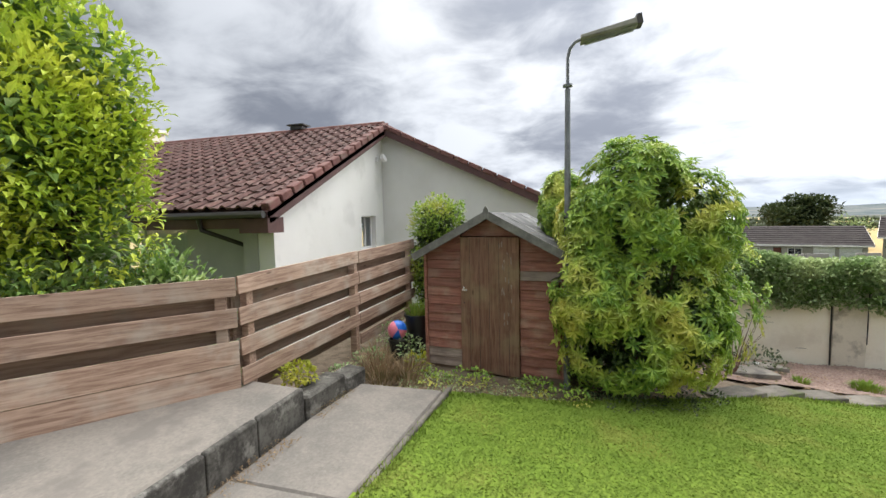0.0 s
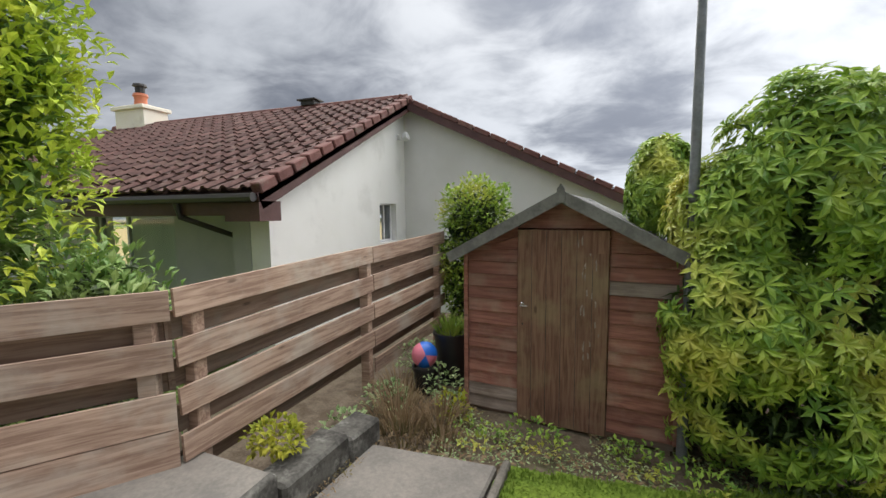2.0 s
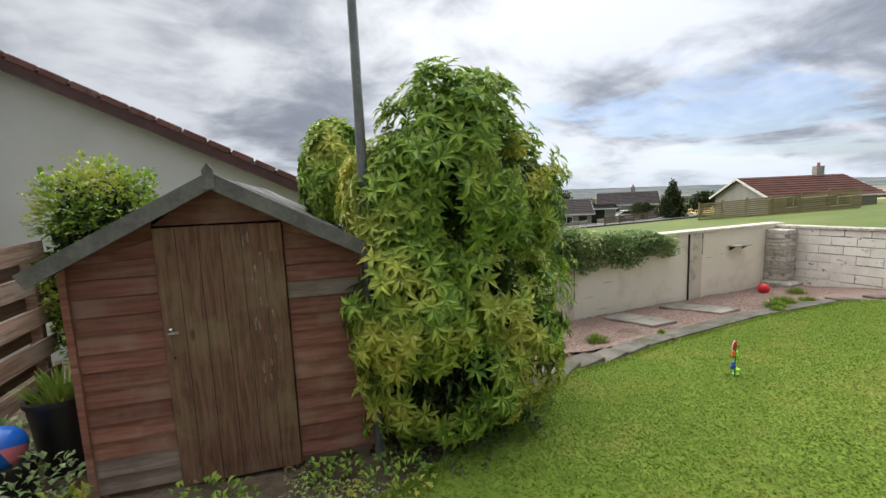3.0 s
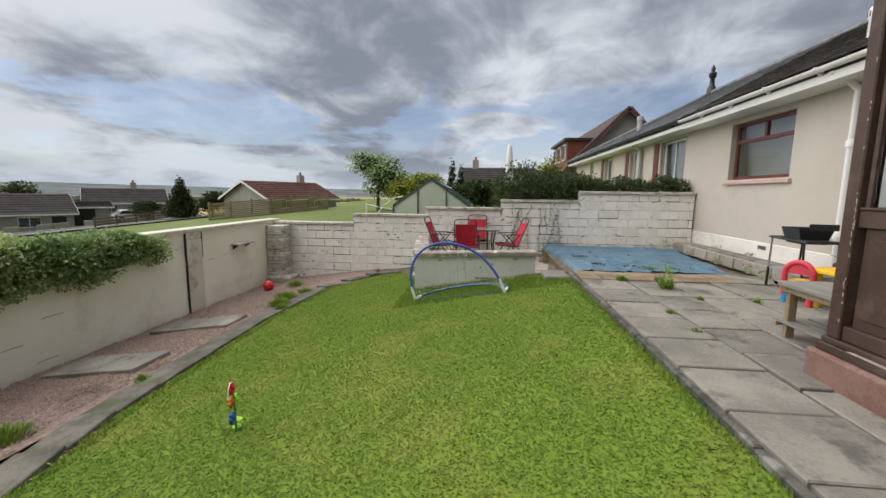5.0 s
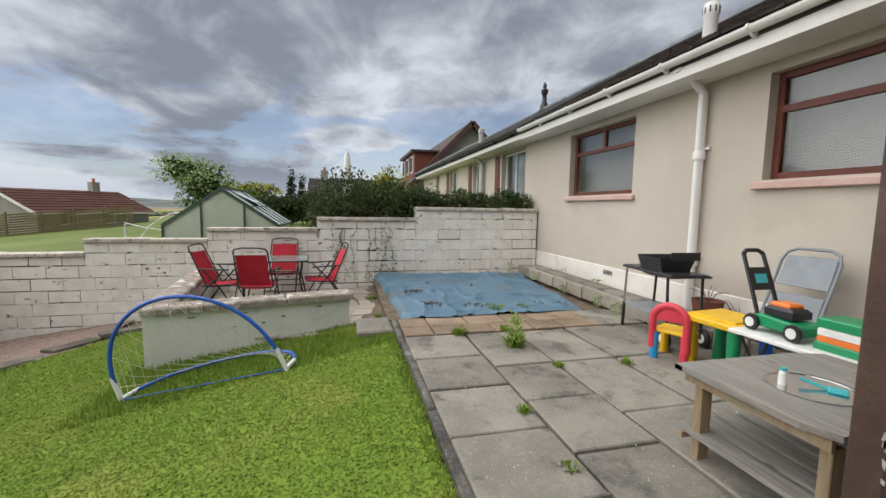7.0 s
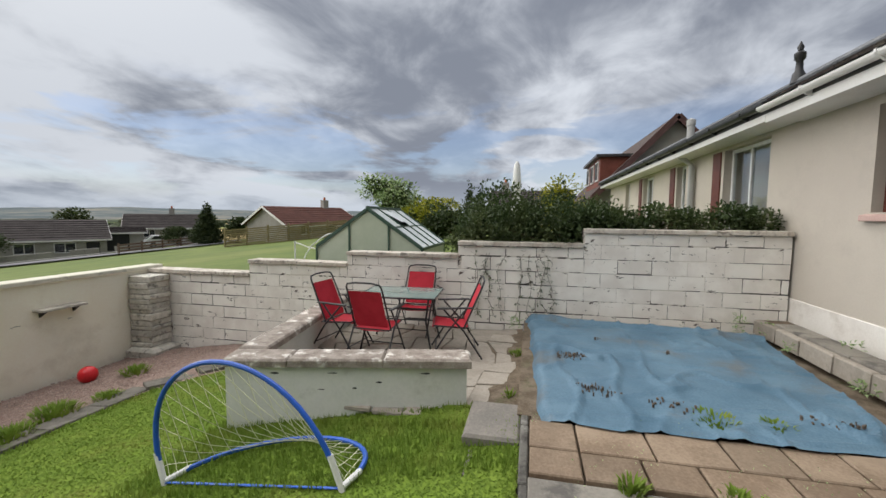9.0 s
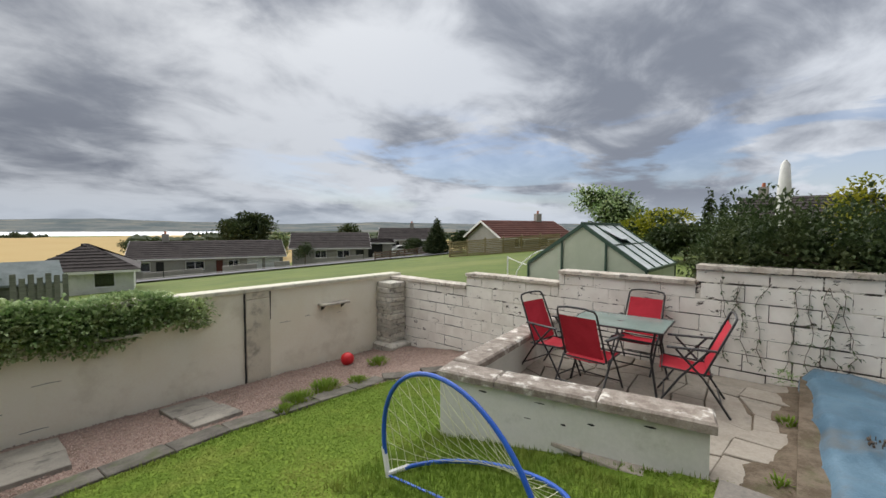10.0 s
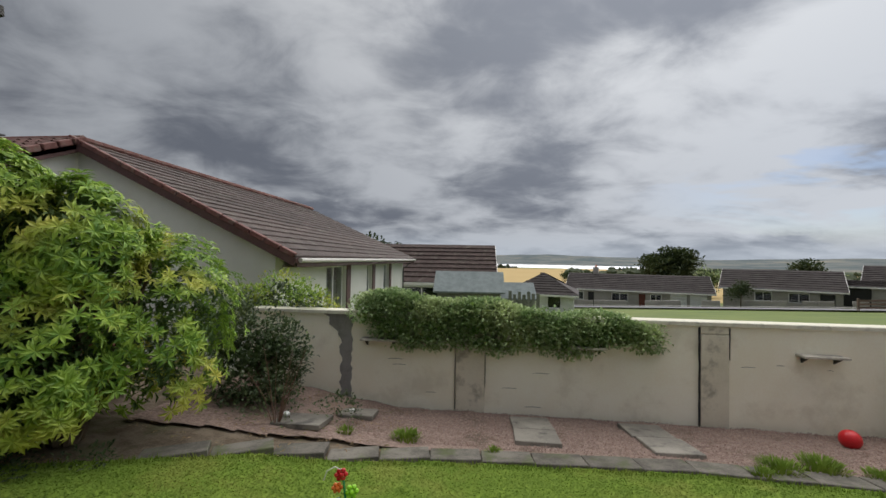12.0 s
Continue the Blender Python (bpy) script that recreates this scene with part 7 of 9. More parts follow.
def football_goal():
    e = thing("goalposts", 12.6, 5.4, -0.6, 0, "bent white tube of a small garden goal behind the block wall", "goal")
    part("frame", G().tube([(0, 0.38, 0.0), (0, 0.36, 1.0), (0, 0.30, 1.28), (0, 0.16, 1.48), (0, -0.08, 1.66), (0, -0.22, 1.73), (0, -0.42, 1.76)], 0.012, 6), "whiteplastic", e, smooth=True)
    part("stake", G().tube([(0.3, 0.72, 0.0), (0.3, 0.72, 1.55)], 0.016, 6), "whiteplastic", e)
    part("crossbar", G().tube([(0.3, 0.72, 1.53), (0.1, 0.3, 1.45), (0, -0.1, 1.40)], 0.010, 6), "whiteplastic", e, smooth=True)

football_goal()


def greenhouse():
    """Small glazed house just over the block wall: ridge along x, gable towards the garden."""
    x0, x1, ya, yb, yr, ze, zr, zg = 12.05, 13.85, 5.12, 3.08, 4.10, 0.92, 1.62, -0.7
    e = thing("greenhouse", 0, 0, 0, 0, "small greenhouse, green metal frame, hazy panes, roof vent ajar", "greenhouse")
    cuts = [yb, yb + 0.62, ya - 0.66, ya]

    def top(y):
        return zr - (zr - ze) * abs(y - yr) / (yr - yb)
    for a, b in zip(cuts, cuts[1:]):
        pts = [(a, zg), (b, zg), (b, top(b))] + ([(yr, zr)] if a < yr < b else []) + [(a, top(a))]
        for x in (x0, x1):
            part("gable_pane", G().prism(pts, x, x + 0.008, 0), "greenpane", e)
    for x in (x0 - 0.012, x1 + 0.012):
        for y in cuts:
            part("gable_bar", G().beam((x, y, zg), (x, y, top(y) - 0.02), 0.03, 0.03, (1, 0, 0)), "greenframe", e)
        for y in (yb, ya):
            part("gable_bar", G().beam((x, y, ze), (x, yr, zr), 0.03, 0.05), "greenframe", e)
    for y in (yb, ya):
        part("side_pane", G().box(x0 + 0.01, x1 - 0.01, y, y + 0.006, zg, ze - 0.02), "greenpane", e)
        part("eaves_bar", G().beam((x0, y, ze), (x1, y, ze), 0.05, 0.05), "greenframe", e)
    n = 4
    for side in (yb, ya):
        slope = Vector((0, yr - side, zr - ze))
        for i in range(n):
            a, b = x0 + (x1 - x0) * i / n + 0.015, x0 + (x1 - x0) * (i + 1) / n - 0.015
            for t0, t1 in ((0.0, 0.50), (0.515, 1.0)):
                lift = 0.09 if side == yb and i == 1 and t0 > 0.3 else 0.0
                p, q = Vector((0, side, ze)) + slope * t0, Vector((0, side, ze)) + slope * t1
                vs = [(a, p.y, p.z + 0.02 + lift), (b, p.y, p.z + 0.02 + lift), (b, q.y, q.z + 0.02), (a, q.y, q.z + 0.02)]
                vs += [(x, y, z - 0.008) for x, y, z in vs]
                part("pane", G().add(vs, [(0, 1, 2, 3), (7, 6, 5, 4), (0, 4, 5, 1), (2, 6, 7, 3), (1, 5, 6, 2), (0, 3, 7, 4)]), "palepane", e)
        for i in range(n + 1):
            x = x0 + (x1 - x0) * i / n
            part("roof_bar", G().beam((x, side, ze + 0.02), (x, yr, zr + 0.02), 0.026, 0.04), "greenframe", e)
        m = Vector((0, side, ze)) + slope * 0.507
        part("roof_bar", G().beam((x0, m.y, m.z + 0.025), (x1, m.y, m.z + 0.025), 0.03, 0.02), "greenframe", e)
    part("ridge_bar", G().beam((x0 - 0.02, yr, zr + 0.03), (x1 + 0.02, yr, zr + 0.03), 0.06, 0.05), "greenframe", e)

greenhouse()


def dormer_house():
    e = thing("dormer_house", 24.9, 0, -0.97, 0, "grey-harled house with a steep roof and a brown boarded dormer", "house")
    ya, yr, za, zr = -1.15, -4.84, 3.25, 6.95
    yc = 2 * yr - ya
    part("wall", G().prism([(ya - 0.35, -1.0), (ya - 0.35, za + 0.15), (yr, zr - 0.2), (yc + 0.35, za + 0.15), (yc + 0.35, -1.0)], 0.1, 12, 0), "harl2", e)
    for s, y_e in ((1, ya), (-1, yc)):
        part("roof", G().prism([(y_e, za - 0.1), (yr, zr), (yr, zr - 0.16), (y_e, za - 0.26)] if s > 0 else [(y_e, za - 0.1), (y_e, za - 0.26), (yr, zr - 0.16), (yr, zr)], -0.2, 12.3, 0), "browntile", e)
        part("bargeboard", G().beam((-0.23, y_e, za - 0.22), (-0.23, yr, zr - 0.10), 0.05, 0.26), "fascia", e)
    d = part("dormer", G().box(1.2, 6.0, -3.9, -1.95, 3.9, 5.35), "fascia2", e, "red-brown boarded dormer")
    part("dormer_roof", G().box(1.05, 6.15, -4.3, -1.75, 5.351, 5.48), "darkpvc", d)
    for a in (1.6, 3.2, 4.8):
        part("dormer_window", G().box(a, a + 0.9, -1.949, -1.90, 4.25, 5.2), "upvc", d)
        part("dormer_pane", G().box(a + 0.1, a + 0.8, -1.899, -1.88, 4.33, 5.12), "dark", d)


dormer_house()
e = thing("parasol", 18.9, 1.72, 0.6, 0, "furled white garden parasol on its pole", "parasol")
part("canopy", G().lathe([(0.12, 1.0), (0.17, 1.15), (0.15, 2.0), (0.10, 2.6), (0.03, 2.72)], 10), "whiteplastic", e, smooth=True)
part("pole", G().tube([(0, 0, -1.0), (0, 0, 1.0)], 0.03, 8), "greyplastic", e)

# ---- trees far off ----
def far_tree(name, x, y, h, r, label, mat="farleaf", shape="round", n=1500, L=None, inner=True):
    z = gz(x, y)
    L = L or r * 0.16
    if shape == "cone":
        blobs = [((0, 0, h * (0.15 + 0.8 * i / 8)), (r * (1.05 - i / 8.3), r * (1.05 - i / 8.3), h * 0.1)) for i in range(9)]
    else:
        rr = random.Random(int(x * 7 + y * 13))
        blobs = [((rr.uniform(-0.55, 0.55) * r, rr.uniform(-0.55, 0.55) * r, h * 0.62 + rr.uniform(-0.22, 0.24) * h), (r * rr.uniform(0.45, 0.62), r * rr.uniform(0.45, 0.62), h * rr.uniform(0.14, 0.22))) for i in range(9)]
    return leafy(name, x, y, z, blobs, n, L, L * 0.6, mat, label, "tree", n // 3 if inner else 0, (h * 0.5, r * 0.06), gap=-0.5, up=0.1, group="distant trees")


far_tree("conifer", 45.8, 38.4, 4.9, 1.75, "dark green conical fir beside the road", shape="cone", n=2600, L=0.35)
far_tree("pine", 39.5, 84.4, 10.0, 5.0, "broad dark pine with a flat crown", n=2600)
far_tree("pine", -11.0, 59.0, 10.0, 4.0, "dark pine showing over the roofs", n=1800)
far_tree("tree", 57.7, 74.3, 6.5, 3.2, "small round dark tree beyond the bungalows", n=1200)
far_tree("tree", 33.0, 50.2, 3.6, 1.3, "small tree in front of the grey bungalow", n=900)
far_tree("tree", 43.5, 78, 5.5, 2.6, "olive-green round tree beside the pine", mat="ivy", n=900)
far_tree("tree", 32.9, 11.2, 4.4, 2.6, "round garden tree with thin open branches", n=2600, L=0.26, mat="ivy")
far_tree("shrub", 30.5, 8.0, 2.6, 2.2, "bright yellow-green garden shrub", mat="yellowleaf", n=1800, L=0.22)
far_tree("shrub", 15.6, 0.3, 2.35, 0.75, "yellow-green feathery shrub behind the hedge", mat="yellowleaf", n=2600, L=0.09)
far_tree("conifer", 31.5, 5.2, 3.6, 0.55, "slim dark green garden conifer", shape="cone", n=800, L=0.2)
far_tree("conifer", 32.3, 4.6, 3.3, 0.5, "slim dark green garden conifer", shape="cone", n=800, L=0.2)
for i, (x, y, h, r) in enumerate(((28.0, 3.0, 1.9, 2.0), (26.0, 5.2, 1.6, 1.7), (48.5, 36.5, 3.0, 2.2), (47, 44, 2.6, 1.8), (66, 66, 4, 3), (62, 40, 3.4, 3.0), (30, 75, 4, 3), (24, 88, 5, 3.5))):
    far_tree("tree", x, y, h, r, "low dark garden tree" if i % 2 else "bushy dark green garden tree", n=1300)


def wood_belts():
    """Hedgerow and woodland lines across the far fields."""
    vs, fs = [], []
    r2 = random.Random(5)
    for k in range(26):
        a0 = radians(r2.uniform(-70, 85))
        r0 = r2.choice((300, 420, 560, 700, 950, 1250, 1500))
        span = r2.uniform(0.05, 0.22)
        m = int(span * 260)
        for i in range(m):
            a = a0 + span * i / m
            r = r0 * (1 + 0.06 * math.sin(i * 0.2)) + r2.uniform(-6, 6)
            x, y = math.sin(a) * r, math.cos(a) * r
            z = gz(x, y)
            h, w_ = r2.uniform(3, 9) * (0.6 + r0 / 1500), r2.uniform(3, 8)
            o = len(vs)
            n = 6
            for q in range(n):
                t = 6.283 * q / n
                vs.append((x + w_ * math.cos(t), y + w_ * math.sin(t), z - 1))
            for q in range(n):
                t = 6.283 * q / n
                vs.append((x + w_ * 0.8 * math.cos(t) * r2.uniform(0.7, 1.1), y + w_ * 0.8 * math.sin(t), z + h * r2.uniform(0.5, 0.75)))
            vs.append((x, y, z + h))
            for q in range(n):
                fs.append((o + q, o + (q + 1) % n, o + n + (q + 1) % n, o + n + q))
                fs.append((o + n + q, o + n + (q + 1) % n, o + 2 * n))
    tagged(new("woods", raw_mesh("woods", vs, fs, "farleaf")), "hedgerows and woods on the far fields", "woods", kind="stuff")


wood_belts()


def parked_car():
    e = thing("car", 47.6, 46.4, gz(47.6, 46.4) + 0.1, -35, "white hatchback parked by the road", "car")
    prof = [(-2.1, 0.35), (2.1, 0.35), (2.15, 0.75), (1.9, 0.95), (1.15, 1.02), (0.55, 1.45), (-1.3, 1.5), (-2.0, 1.05), (-2.15, 0.8)]
    part("body", G().prism(prof, -0.85, 0.85, 1), "carpaint", e, bevel=0.05)
    part("side_window", G().prism([(1.0, 1.02), (0.5, 1.38), (-1.2, 1.42), (-1.6, 1.04)], -0.856, -0.851, 1), "dark", e)
    part("rear_window", G().prism([(-2.02, 1.1), (-1.42, 1.46), (-1.40, 1.44), (-2.0, 1.08)], -0.7, 0.7, 1), "dark", e)
    for x in (-1.35, 1.35):
        for y in (-0.83, 0.83):
            w_ = part("wheel", G().lathe([(0.0, -0.1), (0.30, -0.1), (0.33, -0.06), (0.33, 0.06), (0.30, 0.1), (0.0, 0.1)], 16, (x, y, 0.33), Matrix.Rotation(radians(90), 3, "X")), "blackplastic", e)
            part("rim", G().lathe([(0.0, 0), (0.2, 0), (0.2, 0.02), (0.0, 0.03)], 12, (x, y * 1.12, 0.33), Matrix.Rotation(radians(90), 3, "X")), "greyplastic", w_)


parked_car()


# ---- furniture on the terrace ----
TZ = -0.21


def chair():
    e = thing("garden_chair", 0, 0, 0, 0, "folding garden chair, red mesh seat and back, black steel frame", "chair", "chairs round the table")
    r = 0.011
    for s in (-1, 1):
        x = s * 0.25
        part("front_leg", G().tube([(x, 0.30, 0.0), (x, 0.10, 0.32), (x, -0.14, 0.62)], r, 8), "blackmetal", e, smooth=True)
        part("rear_leg", G().tube([(x * 1.06, -0.32, 0.0), (x * 1.06, -0.10, 0.34), (x * 1.06, 0.14, 0.60)], r, 8), "blackmetal", e, smooth=True)
        part("armrest", G().beam((x * 1.08, -0.20, 0.625), (x * 1.08, 0.22, 0.615), 0.045, 0.018), "blackplastic", e, "ribbed dark armrest", bevel=0.005)
        part("back_post", G().tube([(x * 0.94, -0.10, 0.36), (x * 0.92, -0.21, 0.62), (x * 0.88, -0.33, 0.90)], r, 8), "blackmetal", e, smooth=True)
    part("back_top", G().tube([(-0.22, -0.33, 0.90), (-0.20, -0.345, 0.935), (-0.1, -0.35, 0.952), (0.1, -0.35, 0.952), (0.20, -0.345, 0.935), (0.22, -0.33, 0.90)], r, 8), "blackmetal", e, smooth=True)
    part("stretcher", G().tube([(-0.265, -0.25, 0.11), (0.265, -0.25, 0.11)], 0.008, 6), "blackmetal", e)
    part("stretcher", G().tube([(-0.25, 0.24, 0.09), (0.25, 0.24, 0.09)], 0.008, 6), "blackmetal", e)

    def cloth(rows, w0, w1):
        vs, fs = [], []
        n = 8
        for (y, z, sag) in rows:
            for i in range(n + 1):
                u = -1 + 2 * i / n
                vs.append((u * w0, y, z - sag * (1 - u * u)))
        top = len(vs)
        vs += [(a, b - 0.002, c - 0.005) for a, b, c in vs]
        for j in range(len(rows) - 1):
            for i in range(n):
                k = j * (n + 1) + i
                fs += [(k, k + 1, k + n + 2, k + n + 1), (top + k, top + k + n + 1, top + k + n + 2, top + k + 1)]
        return G().add(vs, fs)
    part("seat", cloth([(-0.16, 0.37, 0.02), (-0.05, 0.365, 0.03), (0.10, 0.38, 0.03), (0.24, 0.40, 0.015), (0.28, 0.385, 0.01)], 0.225, 0.225), "redfabric", e, smooth=True)
    part("seat_frame", G().tube([(-0.235, -0.16, 0.37), (-0.235, 0.26, 0.40), (0.235, 0.26, 0.40), (0.235, -0.16, 0.37)], 0.010, 6, closed=True), "blackmetal", e)
    part("backrest", cloth([(-0.125, 0.40, 0.0), (-0.20, 0.58, 0.0), (-0.27, 0.74, 0.0), (-0.315, 0.85, 0.0)], 0.205, 0.2), "redfabric", e, smooth=True)
    return e


ch = chair()
ch.matrix_basis = pose(9.75, 3.03, TZ, 0, 0, -94)
copy_thing(ch, pose(9.98, 3.58, TZ, 0, 0, 172))
copy_thing(ch, pose(10.1, 2.12, TZ, 0, 0, 12))
copy_thing(ch, pose(10.88, 2.86, TZ, 0, 0, 88))


def table():
    e = thing("garden_table", 10.28, 2.88, TZ, 4, "square garden table with a tempered glass top on black legs", "table")
    part("glass_top", G().cbox(-0.36, 0.36, -0.5, 0.5, 0.69, 0.698, 0.002), "tableglass", e, "hazy greenish glass top")
    part("rim", G().tube([(-0.365, -0.505, 0.69), (0.365, -0.505, 0.69), (0.365, 0.505, 0.69), (-0.365, 0.505, 0.69)], 0.012, 6, closed=True), "blackmetal", e)
    for sx in (-1, 1):
        for sy in (-1, 1):
            part("leg", G().tube([(sx * 0.30, sy * 0.42, 0.675), (sx * 0.28, sy * 0.38, 0.4), (sx * 0.34, sy * 0.46, 0.0)], 0.013, 8), "blackmetal", e, smooth=True)
        part("brace", G().tube([(sx * 0.28, -0.38, 0.4), (sx * 0.28, 0.38, 0.4)], 0.009, 6), "blackmetal", e)
    part("hub", G().lathe([(0.03, 0.668), (0.035, 0.70), (0.02, 0.703)], 12), "blackplastic", e)


table()


def toy_goal():
    """Pop-up goal: a leaning front hoop, a flat rear hoop, net between."""
    A, B = Vector((7.41, 3.70, lawn_z(7.41, 3.7))), Vector((7.40, 2.33, lawn_z(7.4, 2.33)))
    e = thing("toy_goal", 0, 0, 0, 0, "pop-up toy football goal, blue hoops and white net", "toy goal")
    mid = (A + B) / 2
    d = (B - A) / 2
    back = Vector((-d.y, d.x, 0)).normalized()
    if back.x < 0:
        back = -back
    n = 26

    def front(t):
        a = math.pi * t
        h = math.sin(a) ** 0.85
        return mid - d * math.cos(a) - d * 0.46 * h + Vector((0, 0, 1)) * 0.86 * h + back * 0.06 * h

    def rear(t):
        a = math.pi * t
        h = math.sin(a) ** 0.8
        p = mid - d * math.cos(a) + back * 0.55 * h + d * 0.28 * h
        p.z = lawn_z(p.x, p.y) + 0.03 + 0.02 * h
        return p
    part("front_hoop", G().tube([front(i / n) for i in range(1, n)], 0.018, 8), "blueplastic", e, smooth=True)
    part("rear_hoop", G().tube([rear(i / n) for i in range(1, n)], 0.018, 8), "blueplastic", e, smooth=True)
    part("ground_strap", G().beam(A + Vector((0, 0, 0.02)), B + Vector((0, 0, 0.02)), 0.02, 0.006), "blueplastic", e)
    for f, t0, t1 in ((front, 0.0, 1 / n), (front, 1.0, 1 - 1 / n), (rear, 0.0, 1 / n), (rear, 1.0, 1 - 1 / n)):
        part("end_sleeve", G().tube([f(t0) + Vector((0, 0, 0.0)), f(t1) + (f(t1) - f(t0)) * 0.6], 0.021, 8), "whiteplastic", e)
    g = G()
    cols, rows = 16, 8

    def netp(i, j):
        t, s = (i + (0.5 if j % 2 else 0)) / cols, j / rows
        t = 0.02 + 0.96 * min(t, 1)
        p = front(t).lerp(rear(t), s)
        sag = math.sin(math.pi * s) * (0.10 + 0.12 * math.sin(math.pi * t))
        p = p + Vector((0.01 * noise.noise((i, j, 1)), 0.012 * noise.noise((i, j, 2)), -sag))
        p.z = max(p.z, lawn_z(p.x, p.y) + 0.02)
        return p
    for j in range(rows):
        for i in range(cols):
            a = netp(i, j)
            if j % 2 == 0:
                targets = (netp(i, j + 1), netp(i - 1, j + 1) if i else None)
            else:
                targets = (netp(i, j + 1), netp(min(i + 1, cols), j + 1))
            for b in targets:
                if b is not None:
                    g.tube([a, b], 0.0028, 3)
    part("net", g, "netting", e)


toy_goal()


def football():
    x, y = 9.60, 7.38
    z = lawn_z(x, y) + 0.10
    e = thing("ball", x, y, z, 0, "dull red plastic ball lying on the gravel", "ball")
    part("ball", G().ball((0, 0, 0), 0.12, 24), "red", e, smooth=True)
    part("valve", G().lathe([(0.008, 0), (0.008, 0.003)], 8, (0, 0, 0.119)), "dark", e)
    e = thing("beach_ball", -1.97, 4.78, 0.17, 0, "small blue and pink ball resting on a plant pot", "ball")
    for k in range(6):
        vs, fs = [], []
        n, m = 10, 4
        for j in range(n + 1):
            for i in range(m + 1):
                a, b = math.pi * j / n, 2 * math.pi * (k + i / m) / 6
                vs.append(tuple(Matrix.Rotation(radians(70), 3, "X") @ Matrix.Rotation(radians(25), 3, "Y") @ Vector((0.125 * math.sin(a) * math.cos(b), 0.125 * math.sin(a) * math.sin(b), 0.125 * math.cos(a)))))
        for j in range(n):
            for i in range(m):
                q = j * (m + 1) + i
                fs.append((q, q + 1, q + m + 2, q + m + 1))
        part("panel", G().add(vs, fs), "blue" if k in (0, 1, 4) else "pinkball", e, smooth=True)
    for x, y, z, r, h, lab, mt in ((-1.97, 4.82, -0.24, 0.13, 0.29, "dark plastic plant pot under a ball", "blackplastic"), (-1.80, 5.12, -0.24, 0.18, 0.56, "large black plastic tub with grass growing in it", "blackplastic")):
        p = thing("plant_pot", x, y, z, 0, lab, "plant pot")
        part("pot", G().lathe([(r * 0.75, 0), (r, h - 0.03), (r * 1.08, h - 0.03), (r * 1.08, h), (r * 0.95, h), (r * 0.92, h - 0.04)], 18), mt, p, smooth=True)
        part("soil", G().lathe([(r * 0.93, h - 0.06), (r * 0.5, h - 0.05), (0.01, h - 0.045)], 14), "soil", p)


football()


def windmill_toy():
    x, y = 3.90, 4.42
    z = lawn_z(x, y)
    e = thing("garden_windmill", x, y, z, 20, "small bright toy flower on a stem stuck in the lawn", "garden toy")
    e.scale = (0.65, 0.65, 0.65)
    part("stem", G().tube([(0, 0, -0.05), (0.0, 0, 0.3), (-0.03, 0, 0.52)], 0.012, 8), "green", e)
    part("leaf", G().lathe([(0.0, -0.01), (0.06, 0.0), (0.0, 0.02)], 8, (0.06, 0, 0.12)), "lime", e)
    part("leaf", G().lathe([(0.0, -0.01), (0.05, 0.0), (0.0, 0.02)], 8, (0.05, 0, 0.04)), "lime", e)
    for c, m_, r in (((-0.05, 0, 0.54), "red", 0.065), ((0.07, 0, 0.34), "lime", 0.07), ((-0.09, 0, 0.40), "orange", 0.055), ((-0.10, 0, 0.22), "blueplastic", 0.06)):
        f = part("flower", G().ball(c, r * 0.5, 10), m_, e, smooth=True)
        for k in range(6):
            a = k * 1.047
            part("petal", G().ball((c[0] + r * 0.75 * math.cos(a), c[1] + 0.01, c[2] + r * 0.75 * math.sin(a)), r * 0.42, 8), m_, f, smooth=True)
    part("hoop", G().tube([(-0.05, 0, 0.60), (-0.12, 0, 0.64), (-0.2, 0, 0.60), (-0.24, 0, 0.5)], 0.006, 6), "whiteplastic", e)


windmill_toy()


